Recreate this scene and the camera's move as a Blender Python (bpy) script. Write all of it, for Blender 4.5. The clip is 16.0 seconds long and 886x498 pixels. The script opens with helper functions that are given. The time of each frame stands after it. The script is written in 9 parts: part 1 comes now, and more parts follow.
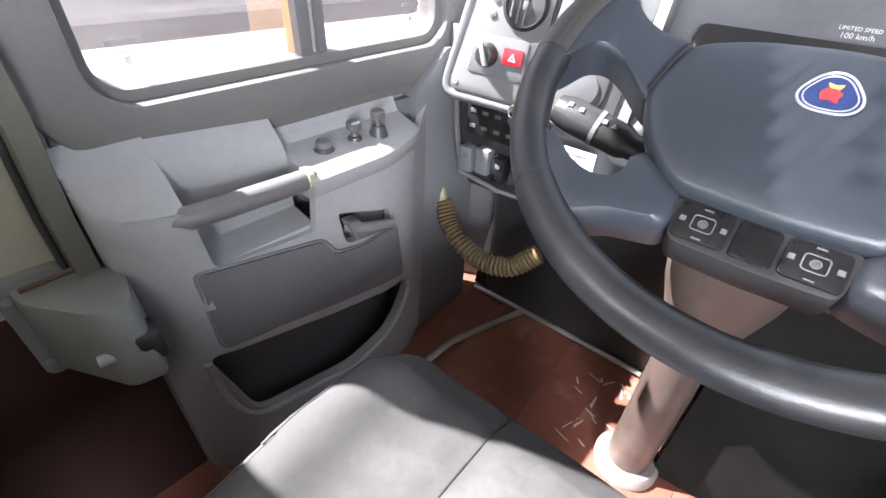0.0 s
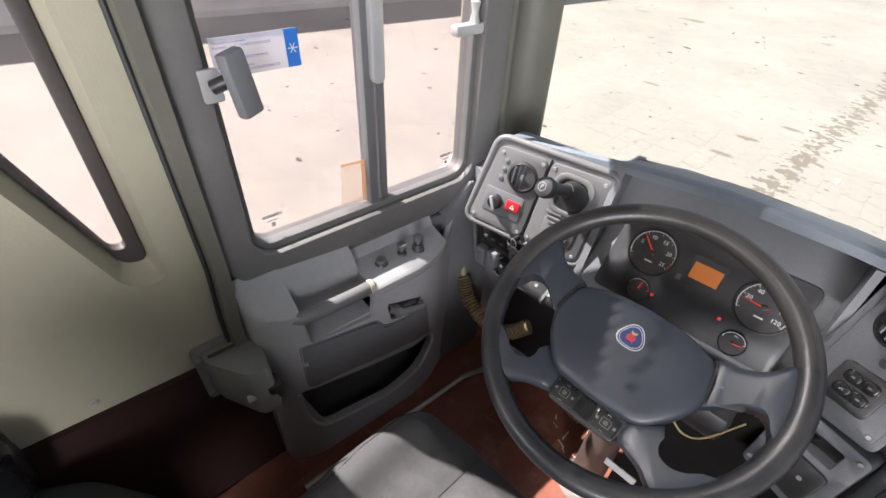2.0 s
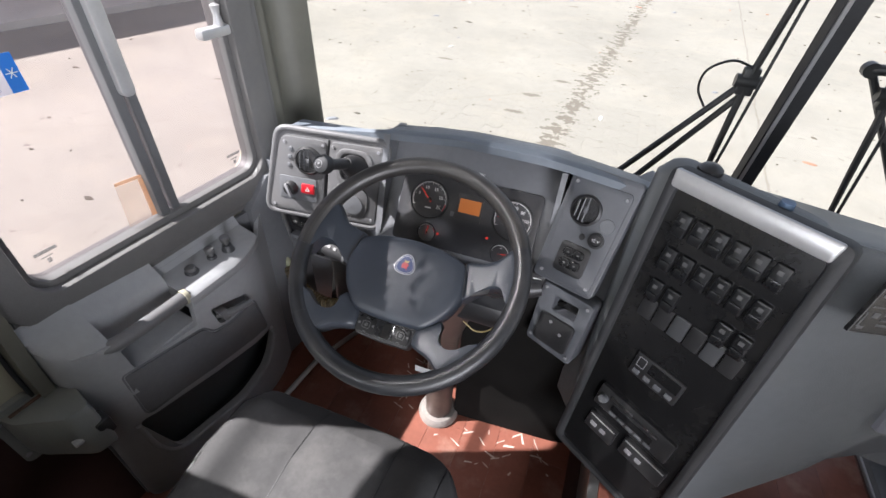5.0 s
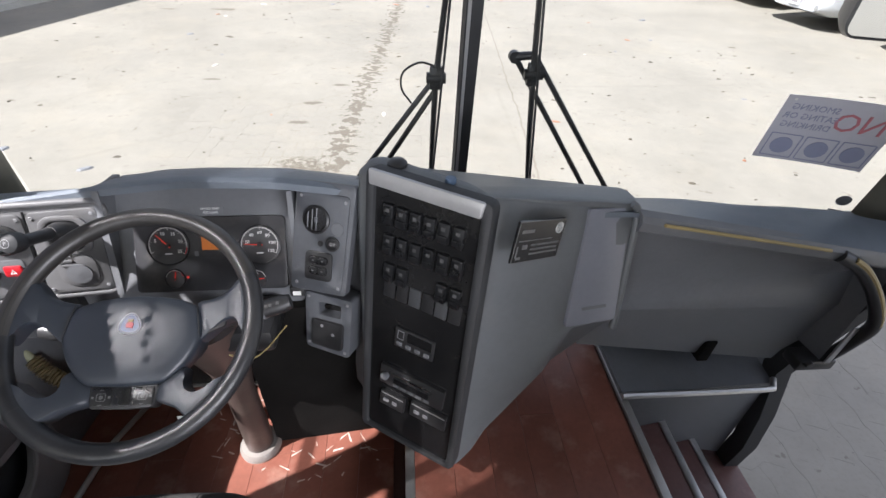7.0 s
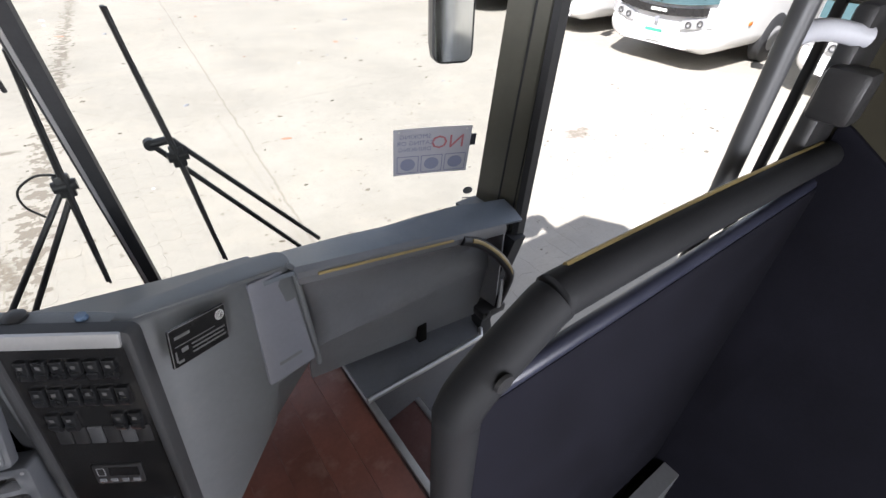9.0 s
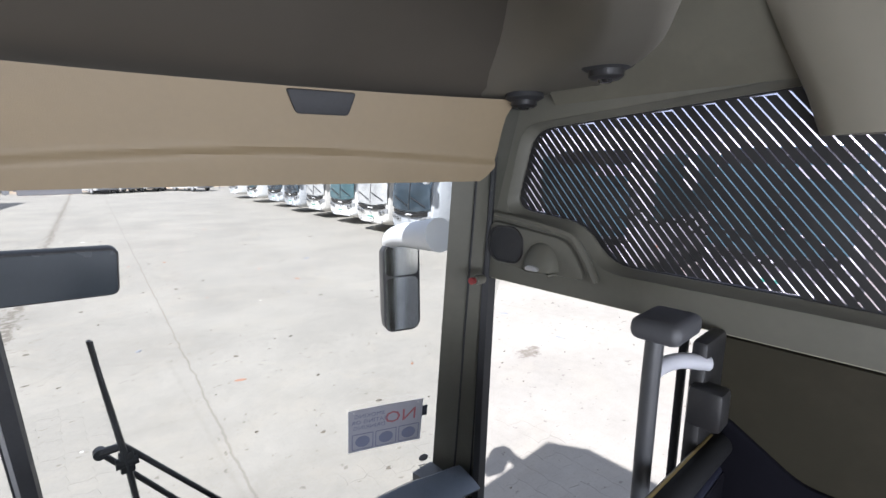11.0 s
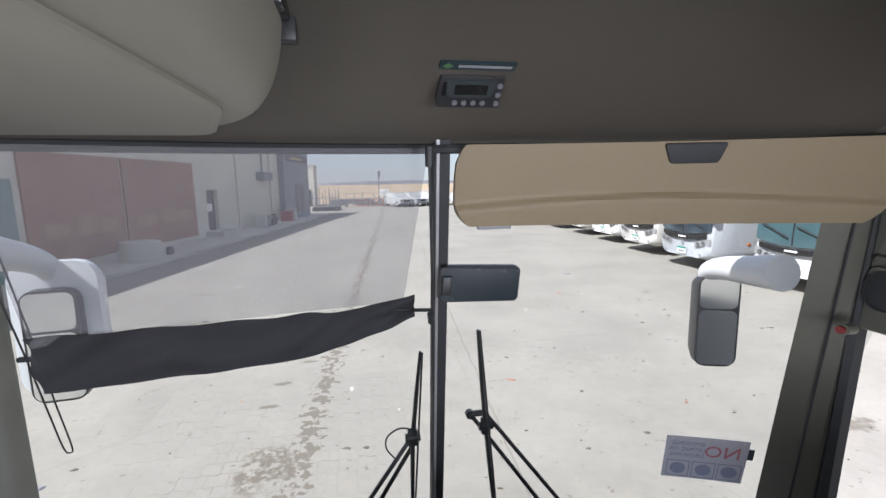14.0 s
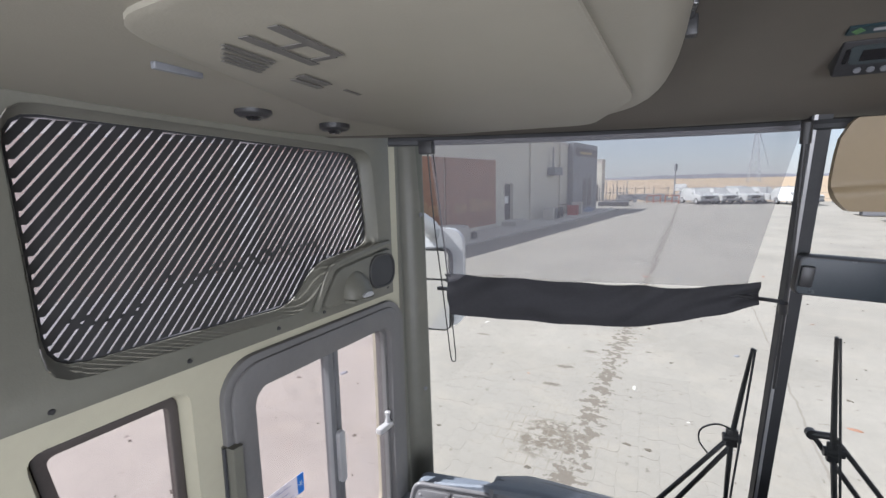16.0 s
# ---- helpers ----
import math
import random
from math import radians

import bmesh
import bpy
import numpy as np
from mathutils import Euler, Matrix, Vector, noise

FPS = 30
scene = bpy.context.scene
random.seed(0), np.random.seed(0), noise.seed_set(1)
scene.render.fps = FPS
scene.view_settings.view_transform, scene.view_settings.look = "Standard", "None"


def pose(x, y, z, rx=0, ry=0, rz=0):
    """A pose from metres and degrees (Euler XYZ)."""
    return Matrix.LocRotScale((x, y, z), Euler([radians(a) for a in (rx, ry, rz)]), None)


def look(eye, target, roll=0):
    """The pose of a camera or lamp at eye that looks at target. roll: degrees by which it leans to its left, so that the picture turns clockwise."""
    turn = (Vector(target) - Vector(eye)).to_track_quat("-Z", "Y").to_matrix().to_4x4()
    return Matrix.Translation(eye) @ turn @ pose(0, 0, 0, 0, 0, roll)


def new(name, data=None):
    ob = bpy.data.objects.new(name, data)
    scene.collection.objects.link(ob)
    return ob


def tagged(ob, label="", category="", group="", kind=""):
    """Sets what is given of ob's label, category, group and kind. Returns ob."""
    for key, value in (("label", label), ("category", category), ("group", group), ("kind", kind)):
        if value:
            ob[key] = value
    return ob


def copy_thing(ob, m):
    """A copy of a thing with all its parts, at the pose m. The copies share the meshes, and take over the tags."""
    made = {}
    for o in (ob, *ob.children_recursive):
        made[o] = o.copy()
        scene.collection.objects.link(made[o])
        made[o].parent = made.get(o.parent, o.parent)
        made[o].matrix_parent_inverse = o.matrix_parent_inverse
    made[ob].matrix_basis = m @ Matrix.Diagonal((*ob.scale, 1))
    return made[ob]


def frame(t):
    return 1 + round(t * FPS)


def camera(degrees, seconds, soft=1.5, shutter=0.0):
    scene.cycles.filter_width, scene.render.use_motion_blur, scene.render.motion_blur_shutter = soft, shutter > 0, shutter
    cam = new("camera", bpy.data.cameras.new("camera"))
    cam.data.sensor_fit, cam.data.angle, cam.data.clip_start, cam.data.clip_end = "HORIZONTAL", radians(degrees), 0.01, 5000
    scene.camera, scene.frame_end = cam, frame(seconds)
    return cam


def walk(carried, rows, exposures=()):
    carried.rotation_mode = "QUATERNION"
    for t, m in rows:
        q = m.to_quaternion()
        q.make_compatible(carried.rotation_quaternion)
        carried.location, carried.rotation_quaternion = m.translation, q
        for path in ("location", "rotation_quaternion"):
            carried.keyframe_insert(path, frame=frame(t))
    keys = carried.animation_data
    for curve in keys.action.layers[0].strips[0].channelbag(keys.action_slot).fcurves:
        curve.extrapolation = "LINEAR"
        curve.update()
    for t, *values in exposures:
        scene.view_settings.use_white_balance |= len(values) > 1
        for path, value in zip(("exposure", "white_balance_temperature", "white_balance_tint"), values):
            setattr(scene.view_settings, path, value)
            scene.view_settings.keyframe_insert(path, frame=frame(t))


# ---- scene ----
# ---- the camera and its walk ----
cam = camera(89.2, 16.0)
# seconds, place in metres, turn in degrees
ROWS = [
    (0.0, 0.0093, -0.0027, 0.9099, 52.83, -2.10, 38.80),
    (0.5, 0.0322, 0.0076, 1.0071, 52.55, -2.05, 41.92),
    (1.0, 0.0643, 0.0103, 1.1394, 51.75, -2.17, 43.50),
    (1.5, 0.1148, -0.0293, 1.2641, 51.31, -2.42, 44.23),
    (2.0, 0.1154, -0.0963, 1.3114, 50.99, -2.63, 44.85),
    (2.5, 0.1188, -0.1224, 1.3109, 50.64, -2.75, 44.72),
    (3.0, 0.1483, -0.1266, 1.3162, 50.58, -2.65, 44.21),
    (3.2, 0.1619, -0.1263, 1.3234, 50.61, -2.30, 43.13),
    (5.3, 0.3272, -0.1430, 1.3546, 51.15, -2.33, 17.27),
    (5.5, 0.3524, -0.1463, 1.3528, 51.43, -2.27, 14.49),
    (6.0, 0.4051, -0.1535, 1.3672, 51.88, -2.58, 8.11),
    (6.5, 0.4550, -0.1608, 1.3904, 51.89, -2.33, 2.17),
    (7.0, 0.5121, -0.1656, 1.4265, 52.02, -2.08, -4.24),
    (7.5, 0.5827, -0.1753, 1.4627, 52.05, -2.01, -12.39),
    (8.0, 0.6663, -0.2105, 1.5273, 51.99, -1.95, -20.38),
    (8.5, 0.7547, -0.2582, 1.5980, 51.65, -1.73, -28.58),
    (9.0, 0.8075, -0.3063, 1.6589, 52.70, -1.49, -36.16),
    (9.5, 0.8204, -0.3412, 1.7295, 59.83, -1.51, -39.88),
    (10.0, 0.8300, -0.3692, 1.7851, 72.29, -0.41, -41.94),
    (10.2, 0.8435, -0.3727, 1.8419, 75.81, -0.29, -42.20),
    (12.3, 0.6237, -0.3399, 1.9588, 81.09, 0.25, -41.91),
    (12.5, 0.5944, -0.3501, 1.9627, 81.29, 0.50, -39.02),
    (13.0, 0.5414, -0.3895, 1.9755, 81.50, 1.21, -28.93),
    (13.5, 0.4899, -0.4143, 1.9871, 81.79, 1.02, -21.41),
    (14.0, 0.4362, -0.4282, 2.0083, 81.54, 1.02, -10.71),
    (14.5, 0.3928, -0.4572, 2.0147, 81.55, 1.18, -0.06),
    (15.0, 0.3592, -0.5012, 2.0212, 81.59, 1.30, 10.33),
    (15.5, 0.3177, -0.5748, 2.0083, 81.33, 1.48, 19.98),
    (16.0, 0.2785, -0.6384, 1.9740, 81.59, 1.20, 24.24),
]
# seconds, stops, kelvin
STOPS = [(0.0, 4.06, 6190), (0.5, 3.76, 6340), (1.0, 3.2, 6380), (1.6, 2.88, 6480), (3.0, 2.75, 6280), (5.5, 2.68, 6180), (6.5, 2.68, 6130), (7.2, 2.55, 6180), (7.8, 2.45, 6180), (8.3, 2.45, 6270), (9.0, 2.75, 6220), (9.5, 2.79, 6170), (9.8, 2.61, 6070), (10.2, 2.49, 5970), (12.5, 2.31, 5800), (13.2, 2.22, 5850), (14.5, 2.22, 5900), (16.0, 2.26, 5950)]
EXPOSURES = [(t, e, k, 15) for t, e, k in STOPS]
walk(cam, [(t, pose(x, y, z, rx, ry, rz)) for t, x, y, z, rx, ry, rz in ROWS], EXPOSURES)

# ---- world, sun ----
SUN_TRAVEL = Vector((1.83, 0.82, -2.38)).normalized()
world = bpy.data.worlds.new("sky")
scene.world = world
world.use_nodes = True
wn = world.node_tree
sky = wn.nodes.new("ShaderNodeTexSky")
sky.sky_type = "NISHITA"
sky.sun_disc = False
sky.sun_elevation = radians(50)
sky.sun_rotation = math.atan2(-SUN_TRAVEL.x, -SUN_TRAVEL.y)
sky.dust_density = 0.4
sky.air_density = 1.0
sky.ozone_density = 3.0
wn.nodes["Background"].inputs[1].default_value = 0.06
# desert haze evens the sky out
haze = wn.nodes.new("ShaderNodeMixRGB")
haze.inputs["Fac"].default_value = 0.8
haze.inputs["Color2"].default_value = (2.7, 2.78, 2.96, 1)
wn.links.new(sky.outputs[0], haze.inputs["Color1"])
wn.links.new(haze.outputs[0], wn.nodes["Background"].inputs[0])
sun_data = bpy.data.lights.new("sun", "SUN")
sun_data.energy, sun_data.angle, sun_data.color = 2.42, radians(0.6), (1.0, 0.965, 0.91)
sun = new("sun", sun_data)
sun.matrix_world = look((0, 0, 30), Vector((0, 0, 30)) + SUN_TRAVEL)

# daylight through the long windows of the passenger space behind the camera
for wx, face, watts in ((-1.02, 1, 58.0), (1.9, -1, 84.0)):
    ad = bpy.data.lights.new("window_daylight", "AREA")
    ad.shape, ad.size, ad.size_y, ad.energy, ad.color = "RECTANGLE", 7.0, 1.1, watts, (0.98, 0.99, 1.0)
    al = new("window_daylight", ad)
    al.matrix_world = look((wx, -5.0, 1.35), (wx + face, -5.0, 1.35))

# ---- materials ----
def mat(name, color, rough=0.5, metal=0.0, var=0.25, scale=8.0, bump=0.0, bump_scale=120.0, spec=0.5, coat=0.0, random_hue=0.0, stain=0.0, stain_scale=2.0, stain_color=(0.3, 0.27, 0.22)):
    """A surface with variation at two scales, fine relief and uneven gloss."""
    m = bpy.data.materials.new(name)
    m.use_nodes = True
    t = m.node_tree
    n, l = t.nodes, t.links
    b = n["Principled BSDF"]
    b.inputs["Roughness"].default_value = rough
    b.inputs["Metallic"].default_value = metal
    b.inputs["Specular IOR Level"].default_value = spec
    b.inputs["Coat Weight"].default_value = coat
    co = n.new("ShaderNodeTexCoord")
    big = n.new("ShaderNodeTexNoise")
    big.inputs["Scale"].default_value = scale
    big.inputs["Detail"].default_value = 5
    l.new(co.outputs["Object"], big.inputs["Vector"])
    small = n.new("ShaderNodeTexNoise")
    small.inputs["Scale"].default_value = scale * 14
    small.inputs["Detail"].default_value = 3
    l.new(co.outputs["Object"], small.inputs["Vector"])
    add = n.new("ShaderNodeMath")
    add.operation = "MULTIPLY_ADD"
    add.inputs[1].default_value = 0.35
    l.new(small.outputs["Fac"], add.inputs[0])
    l.new(big.outputs["Fac"], add.inputs[2])
    ramp = n.new("ShaderNodeValToRGB")
    lo = [max(0.0, c * (1 - var)) for c in color]
    hi = [min(1.0, c * (1 + var)) for c in color]
    ramp.color_ramp.elements[0].position, ramp.color_ramp.elements[0].color = 0.42, (*lo, 1)
    ramp.color_ramp.elements[1].position, ramp.color_ramp.elements[1].color = 0.92, (*hi, 1)
    l.new(add.outputs[0], ramp.inputs[0])
    out = ramp.outputs[0]
    if stain > 0:
        sn = n.new("ShaderNodeTexNoise")
        sn.inputs["Scale"].default_value, sn.inputs["Detail"].default_value, sn.inputs["Roughness"].default_value = stain_scale, 8, 0.65
        l.new(co.outputs["Object"], sn.inputs["Vector"])
        sr = n.new("ShaderNodeMapRange")
        sr.inputs["From Min"].default_value, sr.inputs["From Max"].default_value = 0.52, 0.72
        sr.inputs["To Max"].default_value = stain
        l.new(sn.outputs["Fac"], sr.inputs["Value"])
        mx = n.new("ShaderNodeMix")
        mx.data_type = "RGBA"
        mx.inputs["B"].default_value = (*stain_color, 1)
        l.new(sr.outputs[0], mx.inputs["Factor"])
        l.new(out, mx.inputs["A"])
        out = mx.outputs["Result"]
    if random_hue > 0:
        oi = n.new("ShaderNodeObjectInfo")
        hs = n.new("ShaderNodeHueSaturation")
        mr = n.new("ShaderNodeMapRange")
        mr.inputs["To Min"].default_value, mr.inputs["To Max"].default_value = 1 - random_hue, 1 + random_hue
        l.new(oi.outputs["Random"], mr.inputs["Value"])
        l.new(mr.outputs[0], hs.inputs["Value"])
        l.new(out, hs.inputs["Color"])
        out = hs.outputs[0]
    l.new(out, b.inputs["Base Color"])
    rr = n.new("ShaderNodeMapRange")
    rr.inputs["To Min"].default_value, rr.inputs["To Max"].default_value = max(0.02, rough - 0.1), min(1, rough + 0.12)
    l.new(big.outputs["Fac"], rr.inputs["Value"])
    l.new(rr.outputs[0], b.inputs["Roughness"])
    if bump > 0:
        bn = n.new("ShaderNodeTexNoise")
        bn.inputs["Scale"].default_value, bn.inputs["Detail"].default_value = bump_scale, 4
        l.new(co.outputs["Object"], bn.inputs["Vector"])
        bp = n.new("ShaderNodeBump")
        bp.inputs["Strength"].default_value, bp.inputs["Distance"].default_value = bump, 0.002
        l.new(bn.outputs["Fac"], bp.inputs["Height"])
        l.new(bp.outputs[0], b.inputs["Normal"])
    return m


def clear(name, tint, gloss=0.08, dirt=0.03, dirt_scale=6.0):
    """Clear sheet glass or film: lets light straight through, with a reflection and a little dirt."""
    m = bpy.data.materials.new(name)
    m.use_nodes = True
    n, l = m.node_tree.nodes, m.node_tree.links
    n.remove(n["Principled BSDF"])
    tr = n.new("ShaderNodeBsdfTransparent")
    tr.inputs[0].default_value = (*tint, 1)
    gl = n.new("ShaderNodeBsdfGlossy")
    gl.inputs["Roughness"].default_value = 0.03
    fr = n.new("ShaderNodeLayerWeight")
    fr.inputs[0].default_value = 0.5
    pw = n.new("ShaderNodeMath")
    pw.operation = "POWER"
    pw.inputs[1].default_value = 5.0
    l.new(fr.outputs["Facing"], pw.inputs[0])
    ml = n.new("ShaderNodeMath")
    ml.operation = "MULTIPLY_ADD"
    ml.inputs[1].default_value, ml.inputs[2].default_value = gloss * 6, gloss * 0.25
    l.new(pw.outputs[0], ml.inputs[0])
    mx = n.new("ShaderNodeMixShader")
    l.new(ml.outputs[0], mx.inputs[0])
    l.new(tr.outputs[0], mx.inputs[1])
    l.new(gl.outputs[0], mx.inputs[2])
    df = n.new("ShaderNodeBsdfDiffuse")
    df.inputs[0].default_value = (0.75, 0.72, 0.66, 1)
    co = n.new("ShaderNodeTexCoord")
    ns = n.new("ShaderNodeTexNoise")
    ns.inputs["Scale"].default_value, ns.inputs["Detail"].default_value = dirt_scale, 8
    l.new(co.outputs["Object"], ns.inputs["Vector"])
    mr = n.new("ShaderNodeMapRange")
    mr.inputs["From Min"].default_value, mr.inputs["From Max"].default_value, mr.inputs["To Max"].default_value = 0.4, 0.75, dirt
    l.new(ns.outputs["Fac"], mr.inputs["Value"])
    m2 = n.new("ShaderNodeMixShader")
    l.new(mr.outputs[0], m2.inputs[0])
    l.new(mx.outputs[0], m2.inputs[1])
    l.new(df.outputs[0], m2.inputs[2])
    l.new(m2.outputs[0], n["Material Output"].inputs[0])
    return m


def veil(name, color, open_share):
    """Woven or perforated sheet that lets a share of the light straight through."""
    m = bpy.data.materials.new(name)
    m.use_nodes = True
    n, l = m.node_tree.nodes, m.node_tree.links
    b = n["Principled BSDF"]
    b.inputs["Base Color"].default_value, b.inputs["Roughness"].default_value = (*color, 1), 0.8
    tr = n.new("ShaderNodeBsdfTransparent")
    mx = n.new("ShaderNodeMixShader")
    mx.inputs[0].default_value = open_share
    l.new(b.outputs[0], mx.inputs[1])
    l.new(tr.outputs[0], mx.inputs[2])
    l.new(mx.outputs[0], n["Material Output"].inputs[0])
    return m


def glow(name, color, strength):
    m = bpy.data.materials.new(name)
    m.use_nodes = True
    b = m.node_tree.nodes["Principled BSDF"]
    b.inputs["Base Color"].default_value = (*[c * 0.3 for c in color], 1)
    b.inputs["Emission Color"].default_value, b.inputs["Emission Strength"].default_value = (*color, 1), strength
    return m


PLASTIC = mat("grey_plastic", (0.3, 0.307, 0.315), 0.48, bump=0.35, bump_scale=420, var=0.12, scale=5, stain=0.12, stain_scale=9)
PLASTIC_DARK = mat("dark_grey_plastic", (0.145, 0.15, 0.16), 0.45, bump=0.35, bump_scale=420, var=0.15, scale=5, stain=0.08, stain_scale=7)
DASH_TOP = mat("dash_skin", (0.125, 0.146, 0.172), 0.42, bump=0.5, bump_scale=350, var=0.15, scale=5, stain=0.15, stain_scale=5)
PANEL_GREY = mat("light_grey_panel", (0.135, 0.135, 0.138), 0.42, bump=0.2, bump_scale=500, var=0.1, scale=7, stain=0.1, stain_scale=8)
BLACK = mat("black_plastic", (0.024, 0.024, 0.025), 0.38, bump=0.15, bump_scale=400, var=0.25, scale=9)
GLOSS_BLACK = mat("gloss_black", (0.012, 0.012, 0.0125), 0.2, var=0.3, scale=6, spec=0.45, stain=0.03, stain_scale=10)
RUBBER = mat("black_rubber", (0.028, 0.029, 0.031), 0.62, bump=0.2, bump_scale=200, var=0.25, scale=10)
LEATHER = mat("worn_black_leather", (0.02, 0.021, 0.023), 0.34, bump=0.12, bump_scale=480, var=0.2, scale=9, stain=0.16, stain_scale=10, stain_color=(0.12, 0.11, 0.1))
WHEEL_PLASTIC = mat("wheel_hub_plastic", (0.028, 0.0335, 0.043), 0.4, bump=0.12, bump_scale=700, var=0.12, scale=7, stain=0.2, stain_scale=6, stain_color=(0.14, 0.135, 0.13))
FABRIC = mat("grey_seat_cloth", (0.047, 0.046, 0.046), 0.85, bump=0.3, bump_scale=1300, var=0.2, scale=9, stain=0.25, stain_scale=7, stain_color=(0.2, 0.19, 0.18))
WALL = mat("beige_wall_panel", (0.375, 0.355, 0.265), 0.55, bump=0.2, bump_scale=300, var=0.07, scale=3, stain=0.15, stain_scale=3, stain_color=(0.25, 0.225, 0.165))
FRAME_GREY = mat("grey_green_trim", (0.12, 0.118, 0.095), 0.5, bump=0.2, bump_scale=300, var=0.08, scale=4, stain=0.12, stain_scale=5)
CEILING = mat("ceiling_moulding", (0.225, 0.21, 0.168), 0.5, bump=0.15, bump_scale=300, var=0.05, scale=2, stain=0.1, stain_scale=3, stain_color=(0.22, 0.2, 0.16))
# set much darker than the ceiling moulding
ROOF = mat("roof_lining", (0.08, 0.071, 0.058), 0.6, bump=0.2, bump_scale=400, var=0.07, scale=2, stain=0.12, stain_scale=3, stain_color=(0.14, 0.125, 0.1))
CONSOLE = mat("console_plastic", (0.13, 0.139, 0.146), 0.4, bump=0.35, bump_scale=420, var=0.14, scale=4, stain=0.12, stain_scale=6)
SWITCH = mat("switch_plastic", (0.011, 0.0115, 0.0125), 0.28, var=0.2, scale=20)
# black footwell lining; also the shade painted into the dash recess
FOOTWELL_AND_SHADE = mat("footwell_lining_and_shade", (0.009, 0.0085, 0.008), 0.9, var=0.3, scale=8, spec=0.06)
TAN = mat("tan_vinyl", (0.235, 0.181, 0.107), 0.5, bump=0.3, bump_scale=500, var=0.06, scale=4, stain=0.12, stain_scale=4, stain_color=(0.25, 0.19, 0.11))
STEEL = mat("painted_steel_tube", (0.06, 0.062, 0.066), 0.38, var=0.1, scale=12, bump=0.05)
RAIL = mat("dark_rail_paint", (0.018, 0.0185, 0.02), 0.6, var=0.15, scale=12, bump=0.05, spec=0.12)
CHROME = mat("brushed_metal", (0.6, 0.6, 0.6), 0.28, metal=1.0, var=0.1, scale=20, bump=0.05)
ALU = mat("aluminium_nosing", (0.48, 0.48, 0.47), 0.38, metal=0.8, var=0.15, scale=15, stain=0.25, stain_scale=9)
YELLOW = mat("yellow_strip", (0.34, 0.26, 0.11), 0.55, var=0.15, scale=12)
RED = mat("red_plastic", (0.55, 0.02, 0.03), 0.3, var=0.1)
WHITE = mat("white_print", (0.75, 0.75, 0.73), 0.5, var=0.05)
PAPER = mat("paper_sheet", (0.56, 0.56, 0.61), 0.8, var=0.05, scale=4)
GREY_PRINT = mat("grey_print", (0.25, 0.25, 0.26), 0.5, var=0.05)
SILVER = mat("silver_plastic", (0.42, 0.42, 0.42), 0.32, metal=0.4, var=0.08, scale=12)
HUB_GREY = mat("box_grey_green", (0.17, 0.177, 0.17), 0.5, bump=0.2, bump_scale=300, var=0.08, scale=6, stain=0.2, stain_scale=7)
NAVY = mat("navy_cloth", (0.008, 0.008, 0.012), 0.9, bump=0.4, bump_scale=500, var=0.25, scale=7, spec=0.08)
GLASS = clear("window_glass", (0.77, 0.79, 0.775), dirt=0.035)
GLASS_SIDE = clear("side_glass", (0.86, 0.83, 0.84), dirt=0.03)
MIRROR = mat("mirror_glass", (0.75, 0.77, 0.78), 0.03, metal=1.0, var=0.02)
ORANGE = glow("orange_display", (1.0, 0.3, 0.05), 0.035)
BLUE = mat("blue_print", (0.02, 0.16, 0.55), 0.5, var=0.05)
NAVY_PRINT = mat("navy_print", (0.015, 0.03, 0.16), 0.4, var=0.05)

# ---- shaping helpers ----
def thing(name, loc=(0, 0, 0), label="", category="", group="", kind=""):
    ob = new(name)
    ob.empty_display_size = 0.1
    ob.location = loc
    return tagged(ob, label, category, group, kind)


def finish(name, bm, material, smooth=True, M=None):
    if M is not None:
        bm.transform(M)
    bmesh.ops.recalc_face_normals(bm, faces=bm.faces[:])
    me = bpy.data.meshes.new(name)
    bm.to_mesh(me)
    bm.free()
    me.materials.append(material)
    if smooth:
        me.shade_smooth()
        me.set_sharp_from_angle(angle=radians(38))
    return me


def part(name, bm, material, parent, label="", smooth=True, M=None):
    """One mesh object under a thing or under a part, built in the world's own coordinates."""
    ob = new(name, finish(name, bm, material, smooth, M))
    ob.parent = parent
    if parent.type == "EMPTY":
        ob.matrix_parent_inverse = parent.matrix_basis.inverted()
    return tagged(ob, label)


def solid(name, bm, material, label="", category="", group="", kind="", smooth=True, M=None):
    """A thing that is one mesh."""
    return tagged(new(name, finish(name, bm, material, smooth, M)), label, category, group, kind)


def box(bm, x0, x1, y0, y1, z0, z1, bev=0.003, seg=2, M=None):
    m = Matrix.Translation(((x0 + x1) / 2, (y0 + y1) / 2, (z0 + z1) / 2)) @ Matrix.Diagonal((abs(x1 - x0), abs(y1 - y0), abs(z1 - z0), 1))
    vs = bmesh.ops.create_cube(bm, size=1, matrix=(M @ m) if M is not None else m)["verts"]
    if bev > 0:
        es = {e for v in vs for e in v.link_edges}
        bmesh.ops.bevel(bm, geom=list(es), offset=bev, segments=seg, affect="EDGES", profile=0.5)
    return bm


def B(*a, **k):
    return box(bmesh.new(), *a, **k)


def rrect(x0, x1, y0, y1, r, n=5):
    r = min(r, (x1 - x0) / 2 - 1e-5, (y1 - y0) / 2 - 1e-5)
    pts = []
    for cx, cy, a0 in ((x1 - r, y1 - r, 0), (x0 + r, y1 - r, 90), (x0 + r, y0 + r, 180), (x1 - r, y0 + r, 270)):
        for i in range(n + 1):
            a = radians(a0 + 90 * i / n)
            pts.append((cx + r * math.cos(a), cy + r * math.sin(a)))
    return pts


